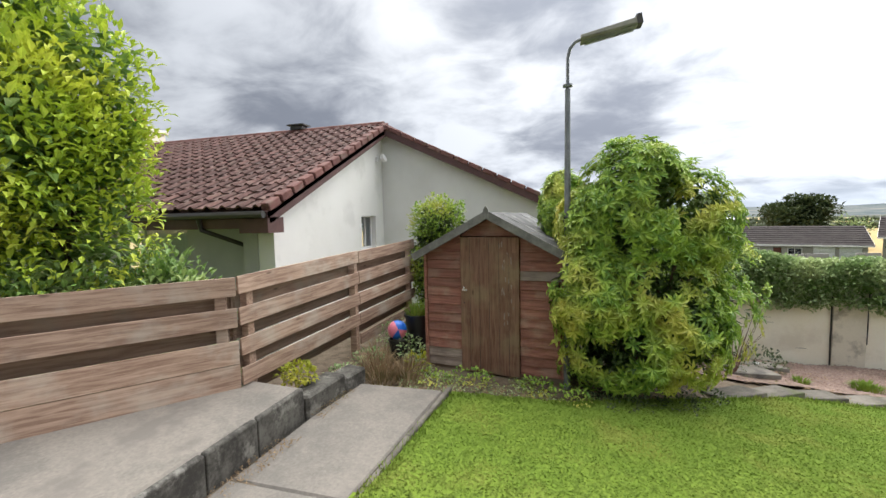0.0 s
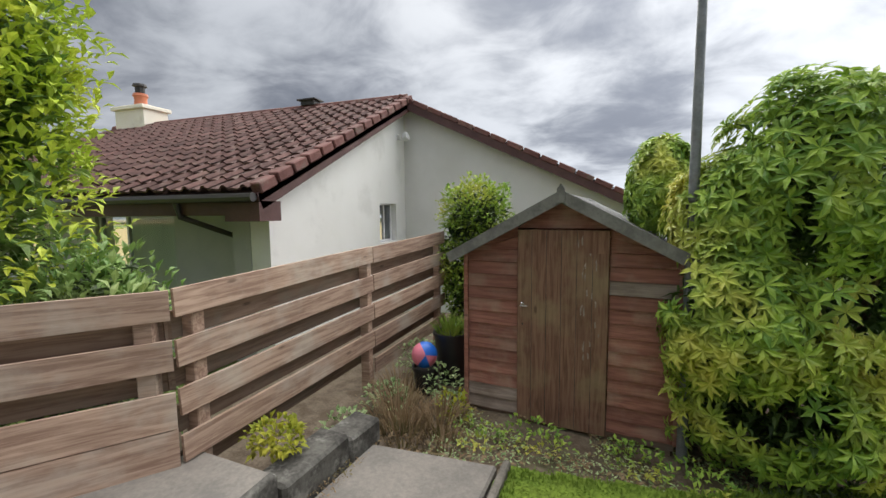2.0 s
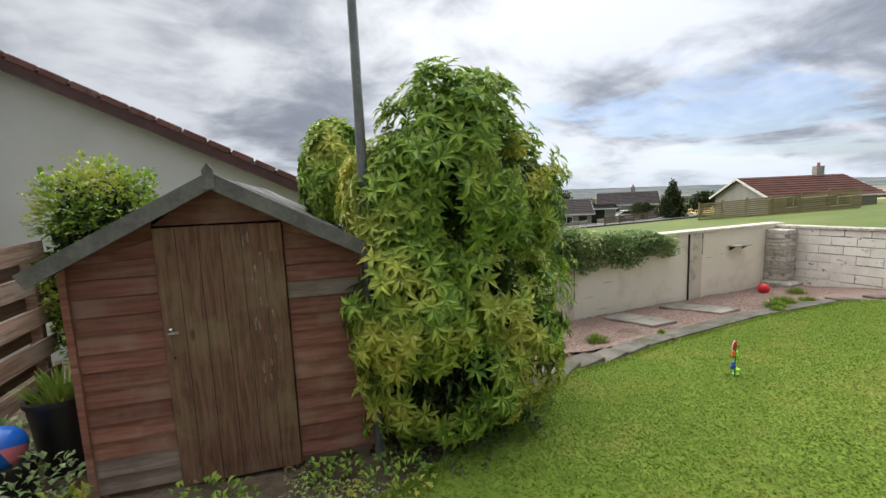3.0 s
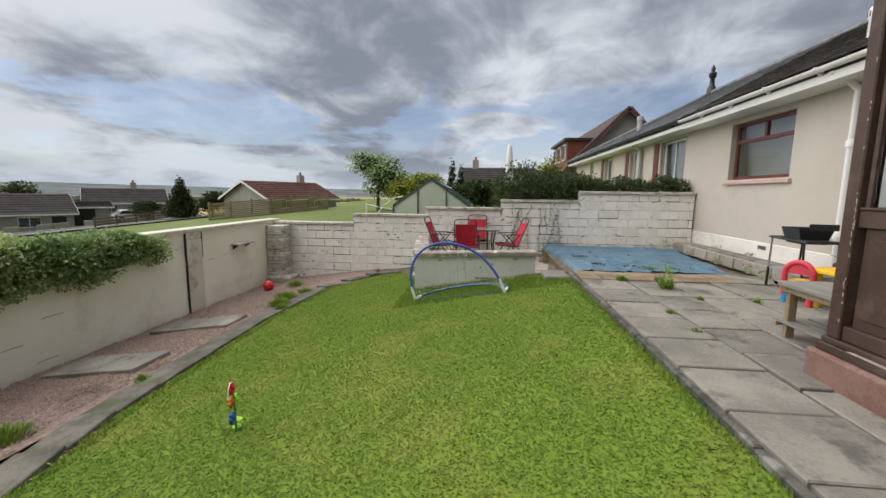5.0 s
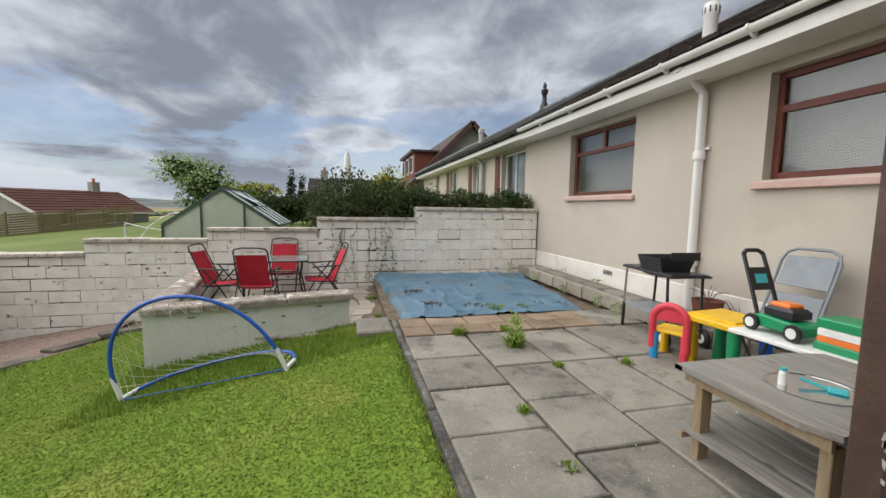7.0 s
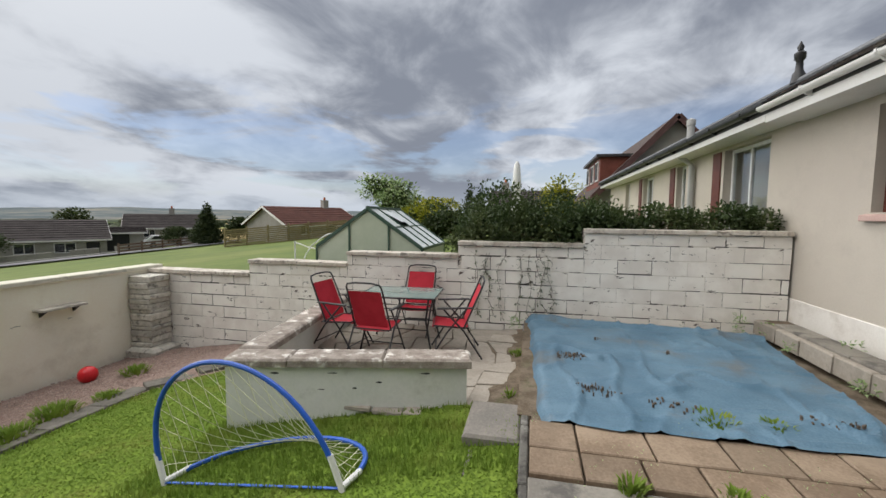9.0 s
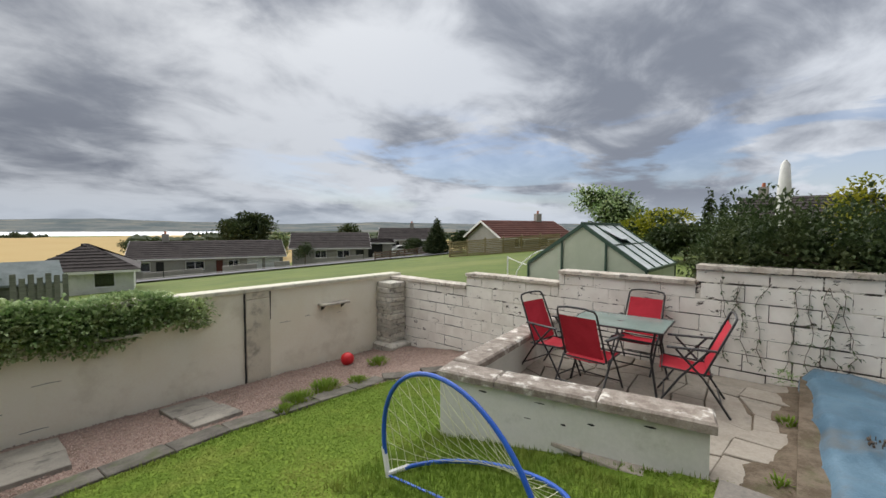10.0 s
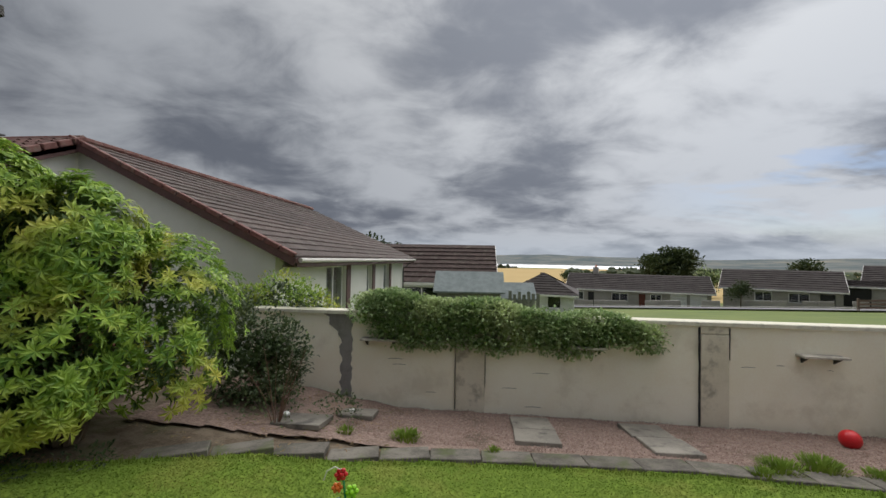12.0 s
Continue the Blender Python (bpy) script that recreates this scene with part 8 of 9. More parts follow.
# ---- things by the house ----
def barbecue():
    e = thing("barbecue", 7.02, -1.48, 0.0, -8, "charcoal barbecue trolley of black steel with two wheels", "barbecue")
    part("frame_top", G().tube([(-0.42, -0.20, 0.70), (0.42, -0.20, 0.70), (0.42, 0.20, 0.70), (-0.42, 0.20, 0.70)], 0.013, 8, closed=True), "blackmetal", e)
    part("side_shelf", G().cbox(0.16, 0.41, -0.19, 0.19, 0.705, 0.72, 0.004), "blackmetal", e)
    part("side_shelf", G().cbox(-0.41, -0.20, -0.19, 0.19, 0.705, 0.72, 0.004), "blackmetal", e)
    part("fire_bowl", G().add([(x, y, z) for z, a, b in ((0.66, 0.15, 0.14), (0.86, 0.20, 0.19)) for x, y in ((-a - 0.02, -b), (a - 0.02, -b), (a - 0.02, b), (-a - 0.02, b))], [(3, 2, 1, 0), (0, 1, 5, 4), (1, 2, 6, 5), (2, 3, 7, 6), (3, 0, 4, 7)]), "blackmetal", e, "square black fire bowl")
    for i in range(5):
        part("rib", G().box(-0.215, 0.175, 0.142 + 0.010 * i, 0.150 + 0.010 * i, 0.69 + 0.035 * i, 0.70 + 0.035 * i), "darkmetal", e)
    part("windshield", G().add([(-0.25, 0.10, 0.84), (-0.25, -0.21, 0.84), (-0.25, -0.21, 0.92), (-0.25, 0.10, 0.92), (-0.244, 0.10, 0.84), (-0.244, -0.21, 0.84), (-0.244, -0.21, 0.92), (-0.244, 0.10, 0.92)], [(0, 1, 2, 3), (7, 6, 5, 4), (2, 6, 7, 3), (0, 4, 5, 1), (0, 3, 7, 4), (1, 5, 6, 2)]), "blackmetal", e)
    for x, y, m_ in ((0.38, 0.18, "chrome"), (0.38, -0.18, "blackmetal"), (-0.34, 0.18, "blackmetal"), (-0.34, -0.18, "blackmetal")):
        part("leg", G().tube([(x, y, 0.70), (x * 1.1, y, 0.02 if x > 0 else 0.08)], 0.014, 8), m_, e, smooth=True)
        if x > 0:
            part("foot_sleeve", G().tube([(x * 1.06, y, 0.28), (x * 1.1, y, 0.0)], 0.018, 8), "blackplastic", e)
    part("lower_shelf", G().cbox(-0.36, 0.39, -0.18, 0.18, 0.26, 0.285, 0.004), "greyplastic", e)
    for y in (-0.2, 0.2):
        w_ = part("wheel", G().lathe([(0.03, -0.02), (0.08, -0.02), (0.09, -0.012), (0.09, 0.012), (0.08, 0.02), (0.03, 0.02)], 18, (-0.375, y, 0.09), Matrix.Rotation(radians(90), 3, "X")), "blackplastic", e, smooth=True)
        part("hub", G().lathe([(0.0, -0.024), (0.05, -0.024), (0.05, 0.024), (0.0, 0.024)], 14, (-0.375, y, 0.09), Matrix.Rotation(radians(90), 3, "X")), "whiteplastic", w_)


barbecue()


def kids_corner():
    t = thing("play_table", 6.12, -1.34, 0.0, 6, "yellow plastic children's table with green and blue legs", "toy table")
    part("tabletop", G().cbox(-0.25, 0.25, -0.25, 0.25, 0.40, 0.455, 0.012), "yellow", t, bevel=0.008)
    part("pegboard", G().cbox(-0.19, 0.19, -0.19, 0.19, 0.456, 0.466, 0.003), "yellow", t)
    for sx, sy, m_ in ((-1, 1, "green"), (1, 1, "yellow"), (-1, -1, "blue"), (1, -1, "green")):
        part("leg", G().lathe([(0.052, 0.0), (0.046, 0.2), (0.052, 0.40)], 12, (sx * 0.19, sy * 0.19, 0)), m_, t, smooth=True)
    c = thing("play_chair", 6.44, -1.12, 0.0, 28, "children's plastic chair with a red arched back and coloured legs", "toy chair")
    part("seat", G().cbox(-0.14, 0.14, -0.13, 0.13, 0.24, 0.275, 0.01), "yellow", c, bevel=0.006)
    pts = [(-0.14, 0.13, 0.10)] + [(-0.14 * math.cos(math.pi * i / 10) * 1.0, 0.14, 0.36 + 0.14 * math.sin(math.pi * i / 10)) for i in range(11)] + [(0.14, 0.13, 0.10)]
    part("backrest", G().tube(pts, 0.032, 10), "redplastic", c, smooth=True)
    part("back_panel", G().box(-0.12, 0.12, 0.128, 0.150, 0.36, 0.47), "redplastic", c)
    for sx, sy, m_ in ((-1, 1, "redplastic"), (1, 1, "teal2"), (-1, -1, "yellow"), (1, -1, "yellow")):
        part("leg", G().lathe([(0.036, 0.0), (0.032, 0.12), (0.036, 0.24)], 12, (sx * 0.125, sy * 0.12, 0)), m_, c, smooth=True)
    w_ = thing("folding_table", 5.40, -1.22, 0.0, 3, "low folding table with a white top and dark tube legs", "table")
    part("tabletop", G().cbox(-0.42, 0.42, -0.22, 0.22, 0.45, 0.475, 0.006), "whiteplastic", w_)
    for sx in (-1, 1):
        part("leg", G().tube([(sx * 0.36, -0.17, 0.44), (sx * 0.36, -0.05, 0.25), (sx * 0.40, -0.20, 0.02)], 0.012, 8), "darkmetal", w_, smooth=True)
        part("leg", G().tube([(sx * 0.36, 0.17, 0.44), (sx * 0.36, 0.05, 0.25), (sx * 0.40, 0.20, 0.02)], 0.012, 8), "darkmetal", w_, smooth=True)
    m = thing("toy_mower", 5.58, -1.22, 0.476, 176, "toy lawn mower in green and black plastic on the white table", "toy mower")
    part("deck", G().prism([(-0.20, 0.04), (0.20, 0.04), (0.18, 0.11), (-0.12, 0.13), (-0.2, 0.10)], -0.11, 0.11, 1), "green", m, bevel=0.012)
    part("engine", G().cbox(-0.10, 0.10, -0.08, 0.08, 0.132, 0.20, 0.02), "blackplastic", m)
    part("engine_cover", G().cbox(-0.08, 0.06, -0.06, 0.06, 0.201, 0.23, 0.015), "orange", m)
    for s in (-1, 1):
        part("handle_bar", G().tube([(-0.14, s * 0.09, 0.12), (-0.22, s * 0.09, 0.34), (-0.30, s * 0.085, 0.54)], 0.014, 8), "blackplastic", m, smooth=True)
    part("handle_grip", G().tube([(-0.30, -0.085, 0.54), (-0.315, -0.05, 0.565), (-0.315, 0.05, 0.565), (-0.30, 0.085, 0.54)], 0.016, 8), "blackplastic", m, smooth=True)
    part("control_panel", G().box(-0.012, 0.012, -0.08, 0.08, 0, 0.17), "blackplastic", m).matrix_basis = pose(-0.20, 0, 0.28, 0, -20, 0)
    part("sticker", G().box(0.0125, 0.014, -0.05, 0.05, 0.05, 0.12), "teal", m).matrix_basis = pose(-0.20, 0, 0.28, 0, -20, 0)
    for x in (-0.15, 0.15):
        for y in (-0.125, 0.125):
            k = part("wheel", G().lathe([(0.0, -0.015), (0.055, -0.015), (0.06, 0), (0.055, 0.015), (0.0, 0.015)], 16, (x, y, 0.06), Matrix.Rotation(radians(90), 3, "X")), "blackplastic", m, smooth=True)
            part("hub", G().lathe([(0.0, -0.019), (0.036, -0.019), (0.036, 0.019), (0.0, 0.019)], 10, (x, y, 0.06), Matrix.Rotation(radians(90), 3, "X")), "whiteplastic", k)
    b = thing("toy_crate", 5.18, -1.24, 0.476, 0, "stack of green and orange plastic toys on the white table", "toys")
    part("tray", G().cbox(-0.16, 0.16, -0.12, 0.12, 0, 0.05, 0.01), "green", b)
    part("tray", G().cbox(-0.15, 0.15, -0.11, 0.11, 0.051, 0.09, 0.01), "orange", b)
    part("tray", G().cbox(-0.15, 0.15, -0.11, 0.11, 0.091, 0.14, 0.01), "whiteplastic", b)
    part("tray", G().cbox(-0.14, 0.16, -0.11, 0.11, 0.141, 0.20, 0.01), "green", b)
    f = thing("folding_chair", 5.95, -1.68, 0.0, 0, "folded grey plastic chair leaning on the house wall", "chair")
    part("frame", G().tube([(-0.22, 0.12, 0.0), (-0.22, -0.06, 0.45), (-0.22, -0.24, 0.93), (-0.19, -0.265, 1.0), (-0.12, -0.28, 1.03), (0.12, -0.28, 1.03), (0.19, -0.265, 1.0), (0.22, -0.24, 0.93), (0.22, -0.06, 0.45), (0.22, 0.12, 0.0)], 0.013, 8), "greyplastic", f, smooth=True)
    part("backrest", G().add([(-0.20, -0.16, 0.72), (0.20, -0.16, 0.72), (0.19, -0.255, 0.97), (-0.19, -0.255, 0.97), (-0.20, -0.185, 0.72), (0.20, -0.185, 0.72), (0.19, -0.28, 0.97), (-0.19, -0.28, 0.97)], [(0, 1, 2, 3), (7, 6, 5, 4), (0, 4, 5, 1), (2, 6, 7, 3), (1, 5, 6, 2), (0, 3, 7, 4)]), "greyplastic", f, bevel=0.006)
    part("seat", G().add([(-0.20, 0.0, 0.22), (0.20, 0.0, 0.22), (0.20, -0.13, 0.66), (-0.20, -0.13, 0.66), (-0.20, -0.03, 0.22), (0.20, -0.03, 0.22), (0.20, -0.16, 0.66), (-0.20, -0.16, 0.66)], [(0, 1, 2, 3), (7, 6, 5, 4), (0, 4, 5, 1), (2, 6, 7, 3), (1, 5, 6, 2), (0, 3, 7, 4)]), "greyplastic", f, bevel=0.006)
    for x, y, r, h in ((6.85, -1.90, 0.15, 0.26), (6.52, -1.92, 0.17, 0.14)):
        p = thing("plant_pot", x, y, 0.152, 0, "dark clay pot with dry soil on the raised border" if h > 0.2 else "shallow clay bowl with dead stems", "plant pot")
        part("pot", G().lathe([(r * 0.7, 0), (r, h), (r * 0.9, h), (r * 0.86, h - 0.03)], 16), "terracotta", p, smooth=True)
        part("soil", G().lathe([(r * 0.9, h - 0.05), (0.01, h - 0.03)], 12), "soil", p)
        g = G()
        for i in range(9):
            a = rng.uniform(0, 6.3)
            g.tube([(0, 0, h - 0.04), (0.08 * math.cos(a), 0.08 * math.sin(a), h + 0.08), (0.2 * math.cos(a), 0.16 * math.sin(a), h + rng.uniform(0.08, 0.2))], 0.005, 4, 0.002)
        part("dead_stems", g, "dryleafwood", p)


kids_corner()


def play_bench():
    """Low wooden play kitchen with a steel bowl let into its top."""
    e = thing("play_bench", 4.82, -0.36, 0.0, 0, "weathered wooden play bench with a steel bowl and a slatted shelf", "bench")
    x0, x1, y0, y1, h = -0.33, 0.42, -0.62, 0.38, 0.50
    bx, by, br = 0.02, -0.02, 0.17
    n = 24
    vs, fs = [], []
    for z in (h - 0.028, h):
        for k in range(n):
            t = 2 * math.pi * k / n
            c, s = math.cos(t), math.sin(t)
            q = min((x1 - bx if c > 0 else bx - x0) / max(abs(c), 1e-6), (y1 - by if s > 0 else by - y0) / max(abs(s), 1e-6))
            vs += [(bx + br * c, by + br * s, z), (bx + q * c, by + q * s, z)]
    for k in range(n):
        a, b = 2 * k, 2 * ((k + 1) % n)
        o = 2 * n
        fs += [(o + a, o + a + 1, o + b + 1, o + b), (b, b + 1, a + 1, a), (a + 1, b + 1, o + b + 1, o + a + 1), (b, a, o + a, o + b)]
    part("top", G().add(vs, fs), "benchwood", e, "grey painted top")
    part("corner", G().box(x1 - 0.05, x1, y1 - 0.05, y1, h - 0.028, h - 0.0005), "benchwood", e)
    part("bowl", G().lathe([(0.03, h - 0.10), (0.12, h - 0.09), (0.165, h - 0.02), (0.175, h + 0.004), (0.185, h + 0.006), (0.185, h + 0.002)], 24, (bx, by, 0)), "chrome", e, "round steel bowl", smooth=True)
    for x, y in ((x1 - 0.10, y1 - 0.10), (x0 + 0.06, y1 - 0.10), (x1 - 0.10, y0 + 0.06), (x0 + 0.06, y0 + 0.06)):
        part("leg", G().box(x - 0.024, x + 0.024, y - 0.035, y + 0.035, 0, h - 0.08), "benchleg", e, bevel=0.004)
    part("apron", G().box(x0 + 0.03, x1 - 0.03, y1 - 0.062, y1 - 0.042, h - 0.085, h - 0.029).box(x1 - 0.075, x1 - 0.055, y0 + 0.05, y1 - 0.0625, h - 0.085, h - 0.029), "benchleg", e)
    for i in range(6):
        y = y0 + 0.10 + i * 0.15
        part("shelf_slat", G().box(x0 + 0.02, x1 + 0.01, y, y + 0.115, 0.135, 0.153), "benchwood", e)
    part("shelf_rail", G().box(x1 - 0.06, x1 - 0.035, y0 + 0.02, y1 - 0.02, 0.10, 0.134).box(x0 + 0.035, x0 + 0.06, y0 + 0.02, y1 - 0.02, 0.10, 0.134), "benchleg", e)
    s = thing("toy_spade", 4.80, -0.42, 0.503, 35, "turquoise plastic toy spade lying in the bowl", "toy")
    part("blade", G().box(-0.07, 0.0, -0.035, 0.035, 0.0, 0.012), "teal", s, bevel=0.003)
    part("handle", G().tube([(0, 0, 0.006), (0.10, 0, 0.03)], 0.008, 8), "teal", s)
    c = thing("toy_cone", 4.62, -0.72, 0.501, 0, "orange plastic toy jug on the play bench", "toy")
    part("body", G().lathe([(0.05, 0), (0.06, 0.06), (0.035, 0.15), (0.03, 0.19)], 14), "orange", c, smooth=True)
    part("base", G().lathe([(0.065, 0.0), (0.065, 0.008)], 14), "orange", c)
    w_ = thing("toy_bottle", 4.90, -0.28, 0.44, 0, "white plastic tube standing in the bowl", "toy")
    part("tube", G().lathe([(0.018, 0), (0.018, 0.12), (0.012, 0.13)], 10), "whiteplastic", w_)
    part("cap", G().lathe([(0.013, 0.131), (0.013, 0.145)], 10), "teal", w_)


play_bench()


# ---- weeds, litter, small plants ----
def tuft(x, y, z, r, h, n, mat, label, name="weed", category="weed", wide=0.007, group="weeds"):
    vs, fs = [], []
    for i in range(n):
        a, d = rng.uniform(0, 6.283), r * rng.random() ** 0.6
        px, py = d * math.cos(a), d * math.sin(a)
        l = rng.uniform(0.15, 0.6) * h
        hh = h * rng.uniform(0.5, 1.1) * (1 - 0.4 * d / r)
        dx, dy = math.cos(a) * l + rng.uniform(-0.02, 0.02), math.sin(a) * l
        s, c = math.sin(a) * wide, math.cos(a) * wide
        o = len(vs)
        vs += [(px - s, py + c, 0), (px + s, py - c, 0), (px + dx * 0.5 + s, py + dy * 0.5 - c, hh * 0.7), (px + dx * 0.5 - s, py + dy * 0.5 + c, hh * 0.7), (px + dx, py + dy, hh)]
        fs += [(o, o + 1, o + 2, o + 3), (o + 3, o + 2, o + 4)]
    e = thing(name, x, y, z, 0, label, category, group)
    ob = new("foliage", raw_mesh("foliage", vs, fs, mat))
    ob.parent = e
    tagged(ob, kind="stuff")


def leafy_weed(x, y, z, r, h, n, L, mat, label, name="weed", category="weed"):
    leafy(name, x, y, z, [((0, 0, h * 0.45), (r, r, h * 0.5)), ((r * 0.4, -r * 0.2, h * 0.3), (r * 0.8, r * 0.7, h * 0.4))], n, L, L * 0.55, mat, label, category, group="weeds", gap=-0.6)


for x, y, r, h, n in ((3.95, 6.45, 0.16, 0.13, 220), (8.05, 6.28, 0.20, 0.14, 300), (8.55, 6.42, 0.22, 0.15, 320), (9.0, 6.25, 0.15, 0.1, 160), (7.75, 6.1, 0.12, 0.1, 120), (5.0, 6.2, 0.07, 0.08, 60), (9.9, 6.9, 0.18, 0.14, 150), (3.2, 6.4, 0.1, 0.1, 80)):
    tuft(x, y, lawn_z(x, y) - 0.01, r, h, n, "blade", "tuft of bright green grass growing in the gravel")
for x, y, r, h, n in ((7.02, 0.17, 0.09, 0.17, 110), (7.45, 0.63, 0.07, 0.10, 70), (8.40, -0.15, 0.16, 0.08, 120), (8.4, -0.55, 0.10, 0.07, 70), (8.28, 0.4, 0.05, 0.04, 30), (5.8, 0.64, 0.04, 0.05, 40), (6.45, 0.02, 0.05, 0.05, 40), (7.5, 0.1, 0.06, 0.08, 50), (6.4, -0.6, 0.05, 0.06, 40), (8.32, 1.35, 0.08, 0.12, 60), (8.9, 1.36, 0.07, 0.10, 60), (10.1, 1.34, 0.08, 0.10, 60), (5.2, 0.65, 0.05, 0.04, 30)):
    tuft(x, y, 0.0 if y < 1.25 else -0.2, r, h, n, "blade", "grass tuft rooted in a joint of the paving")
leafy_weed(6.98, 0.2, 0.0, 0.075, 0.36, 220, 0.04, "bushleaf", "leggy green weed standing in the patio joints")
for x, y, h in ((10.9, -1.72, 0.2), (10.3, -1.66, 0.12), (9.2, -1.62, 0.1), (8.3, -1.62, 0.14), (11.1, -1.5, 0.25), (10.6, 1.4, 0.15), (9.9, -1.95, 0.14), (7.9, -1.6, 0.12), (8.9, -1.98, 0.1)):
    leafy_weed(x, y, 0.02 if abs(y) < 1.75 else 0.15, 0.09, h, 60, 0.045, "ivy", "small green weed at the edge of the raised border")
# round the shed and along the fence
for x, y, r, h, n in ((-1.95, 4.15, 0.22, 0.42, 260), (-1.62, 4.2, 0.2, 0.34, 220), (-2.15, 4.6, 0.18, 0.4, 160), (-1.5, 3.95, 0.16, 0.22, 140), (-1.8, 3.95, 0.2, 0.26, 180)):
    tuft(x, y, -0.24, r, h, n, "dryleaf", "clump of dry straw-coloured weeds by the shed", wide=0.004)
for x, y, r, h, n, m_ in ((-1.72, 4.62, 0.16, 0.4, 170, "ivy"), (-2.2, 5.2, 0.22, 0.4, 220, "ivy"), (-1.55, 4.35, 0.12, 0.3, 90, "yellowleaf"), (-2.2, 4.4, 0.2, 0.25, 160, "ivy"), (-2.35, 3.2, 0.16, 0.16, 260, "yellowleaf"), (-2.2, 3.5, 0.15, 0.15, 160, "yellowleaf"), (-2.28, 3.85, 0.18, 0.22, 160, "ivy"), (-1.85, 5.6, 0.3, 0.5, 260, "ivy")):
    leafy_weed(x, y, (0.10 if y < 3.4 else -0.22), r, h, n, 0.06, m_, "leafy green and yellow weeds at the foot of the fence")
tuft(-1.80, 5.12, 0.27, 0.15, 0.26, 120, "blade", "long grass growing out of the black tub", "grass_clump", "grass")
for x, y, r, h, n in ((-0.2, 4.18, 0.2, 0.12, 150), (0.15, 4.05, 0.2, 0.14, 150), (-0.9, 4.2, 0.25, 0.08, 160), (-1.3, 4.1, 0.2, 0.07, 90), (0.6, 4.15, 0.25, 0.16, 200), (1.1, 4.35, 0.25, 0.16, 200), (1.5, 4.7, 0.2, 0.15, 120)):
    leafy_weed(x, y, lawn_z(x, y) - 0.03, r, h, n, 0.05, "bushleaf" if x < 0.5 else "darkleaf", "low green weeds in front of the shed")


def litter(name, n, area, mat, label, s0, s1, zf, cat="dead leaves"):
    vs, fs = [], []
    for i in range(n):
        x, y = rng.uniform(area[0], area[1]), rng.uniform(area[2], area[3])
        if noise.noise((x * 2.2, y * 2.2, 3)) < -0.1:
            continue
        z = zf(x, y) + rng.uniform(0.004, 0.02)
        a, s = rng.uniform(0, 6.3), rng.uniform(s0, s1)
        c, d = math.cos(a) * s, math.sin(a) * s
        o = len(vs)
        vs += [(x - c, y - d, z), (x - d * 0.4, y + c * 0.4, z + rng.uniform(0, 0.01)), (x + c, y + d, z + rng.uniform(0, 0.012)), (x + d * 0.4, y - c * 0.4, z + rng.uniform(0, 0.01))]
        fs.append((o, o + 1, o + 2, o + 3))
    tagged(new(name, raw_mesh(name, vs, fs, mat)), label, cat, kind="stuff")


soil_z = lambda x, y: lawn_z(x, y) - 0.035
litter("fallen_leaves", 2600, (-2.4, 1.6, 3.7, 4.7), "dryleaf", "brown fallen leaves and twigs before the shed", 0.008, 0.03, soil_z)
litter("moss", 2600, (-1.6, 0.8, 3.75, 4.5), "ivy", "moss and seedlings on the bare ground", 0.006, 0.02, soil_z, "moss")
litter("fallen_leaves", 1500, (1.0, 3.8, 5.4, 8.0), "dryleaf", "brown litter in the bed's corner", 0.008, 0.03, lambda x, y: lawn_z(x, y) - 0.02)
litter("moss", 1800, (-2.2, -1.9, 1.4, 3.6), "dryleaf", "moss and crumbs along the concrete step", 0.004, 0.014, lambda x, y: -0.1)
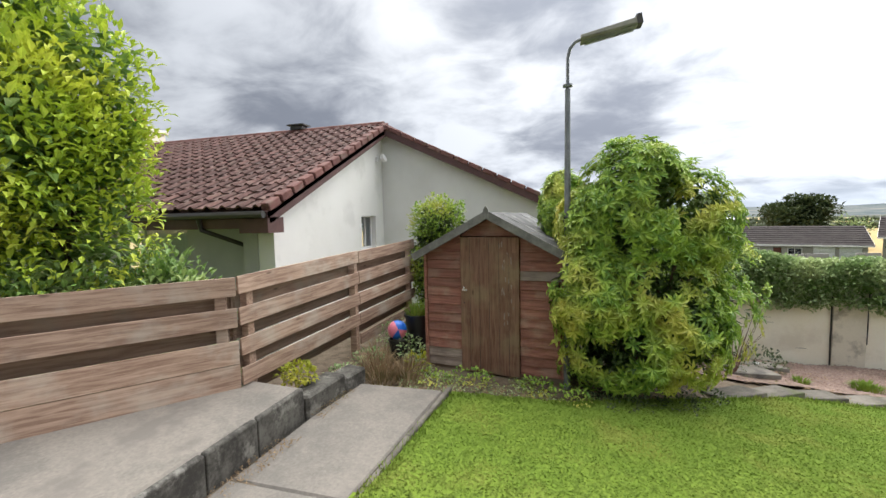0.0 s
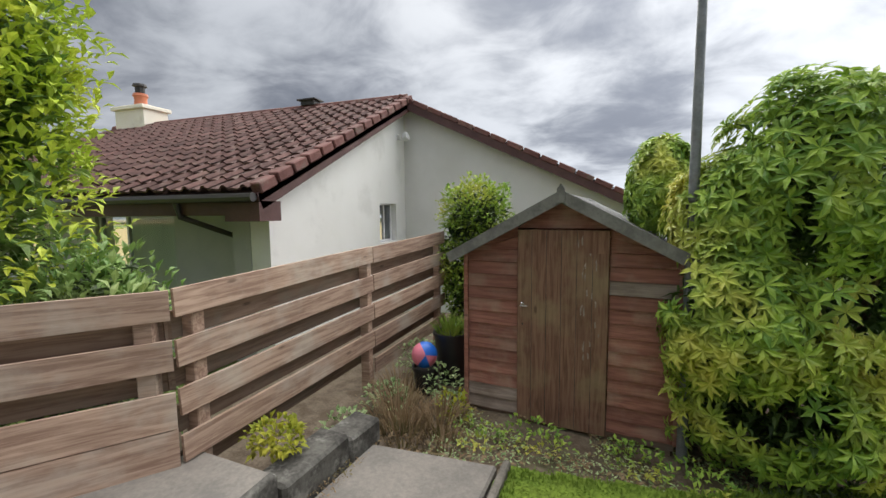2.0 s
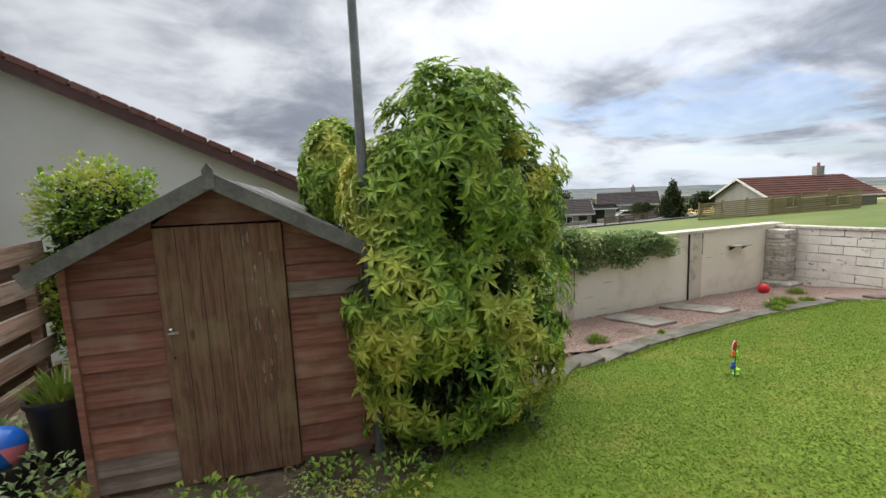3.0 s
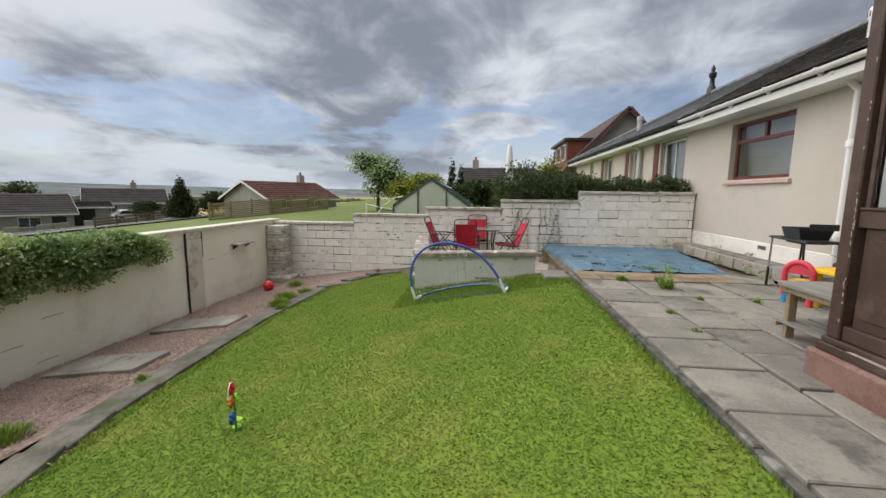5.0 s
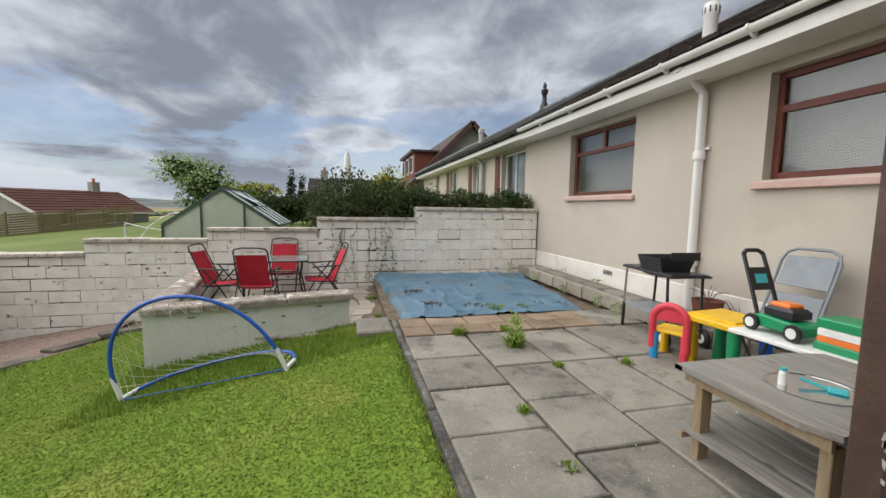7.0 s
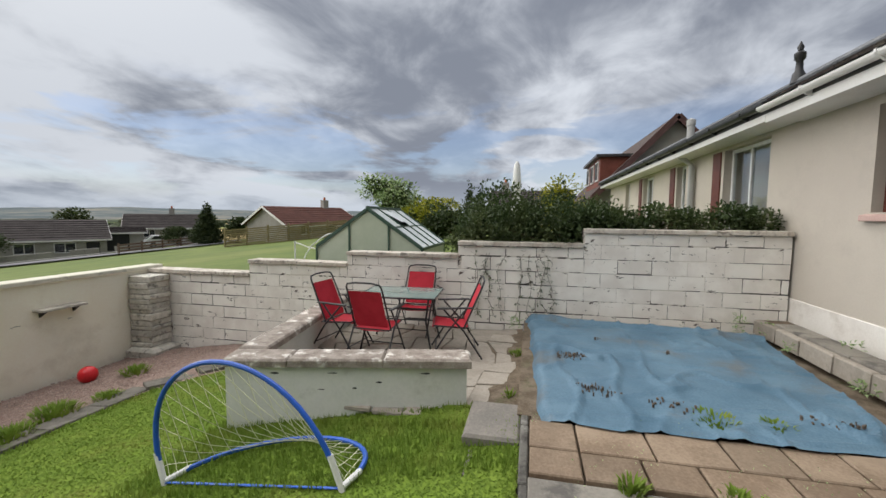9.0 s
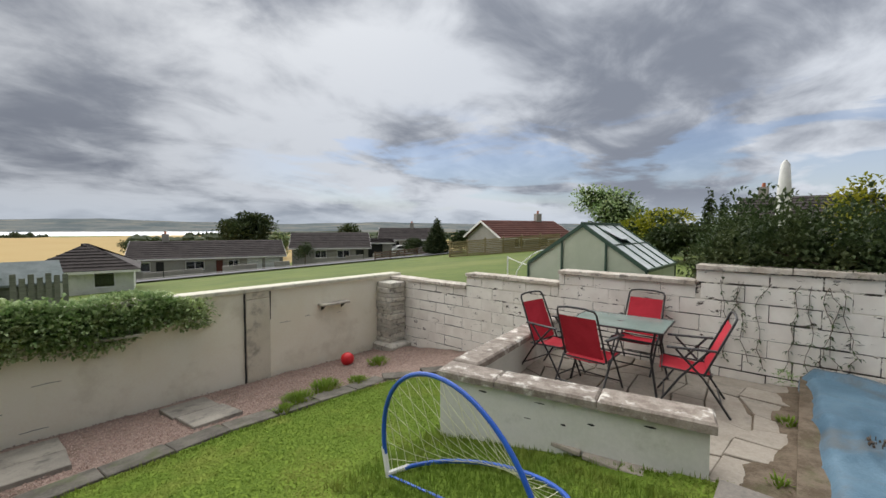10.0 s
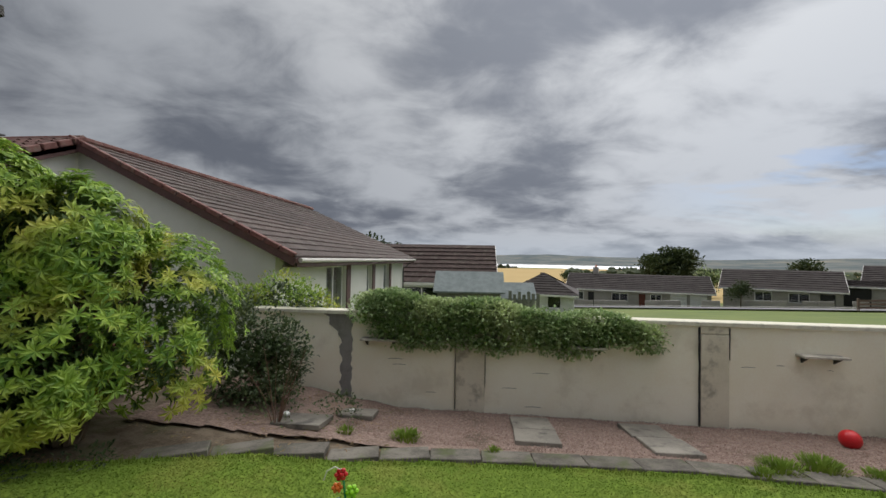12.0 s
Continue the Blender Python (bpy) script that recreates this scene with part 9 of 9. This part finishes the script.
litter("paving_moss", 2500, (4.5, 8.3, -1.6, 1.2), "ivy", "moss along the paving joints", 0.003, 0.008, lambda x, y: 0.0, "moss")
for x, y, r in ((2.05, 6.5, 0.5), (1.6, 7.2, 0.5), (2.9, 6.9, 0.3)):
    leafy_weed(x, y, lawn_z(x, y) - 0.05, r, 0.4, 240, 0.06, "darkleaf", "straggling dark weeds in the bed's corner")
g = G()
for i in range(14):
    a = rng.uniform(0, 6.3)
    g.tube([(0, 0, 0), (0.15 * math.cos(a), 0.15 * math.sin(a), 0.5), (0.35 * math.cos(a), 0.3 * math.sin(a), rng.uniform(0.7, 1.1))], 0.006, 4, 0.002)
e = thing("bare_shrub", 2.35, 6.3, -0.75, 0, "thin bare shrub with reddish twigs", "shrub")
part("twigwork", g, "dryleafwood", e)
leafy("climbing_shrub", 1.75, 8.5, -0.9, [((0, 0, 1.35), (0.55, 0.4, 0.45)), ((-0.6, 0.2, 1.5), (0.6, 0.5, 0.55)), ((-1.3, 0.2, 1.4), (0.5, 0.4, 0.4))], 3200, 0.07, 0.04, "bushleaf", "green shrub showing over the end of the garden wall", "shrub", 800, (1.0, 0.04))
for x, y, r in ((2.35, 6.55, 0.05), (3.0, 7.2, 0.045)):
    s = thing("stone", x, y, lawn_z(x, y) + 0.01, 0, "pale rounded pebble lying on the bed", "stone")
    part("stone", G().ball((0, 0, 0.02), r, 10, 0.7), "whiteplastic", s, smooth=True)
leafy("shrub", 1.75, 6.9, -0.75, [((0, 0, 0.5), (0.6, 0.55, 0.5)), ((-0.3, 0.3, 0.95), (0.6, 0.5, 0.5)), ((0.25, 0.2, 0.8), (0.4, 0.4, 0.45)), ((-0.7, 0.1, 1.2), (0.5, 0.5, 0.5))], 3600, 0.075, 0.045, "darkleaf", "straggling dark green shrub in the corner of the bed", "shrub", 900, (0.7, 0.03), gap=-0.25)
# white house with a gable window, far beyond the hedge
bungalow(46.0, 5.2, 0.2, -90, 7.5, 6.5, 2.1, 1.9, "greywall2", "farroof", "pale house with a steep gable beyond the gardens", [(2.0, 3.6, 0.8, 2.0, "win")], chim=1.2)
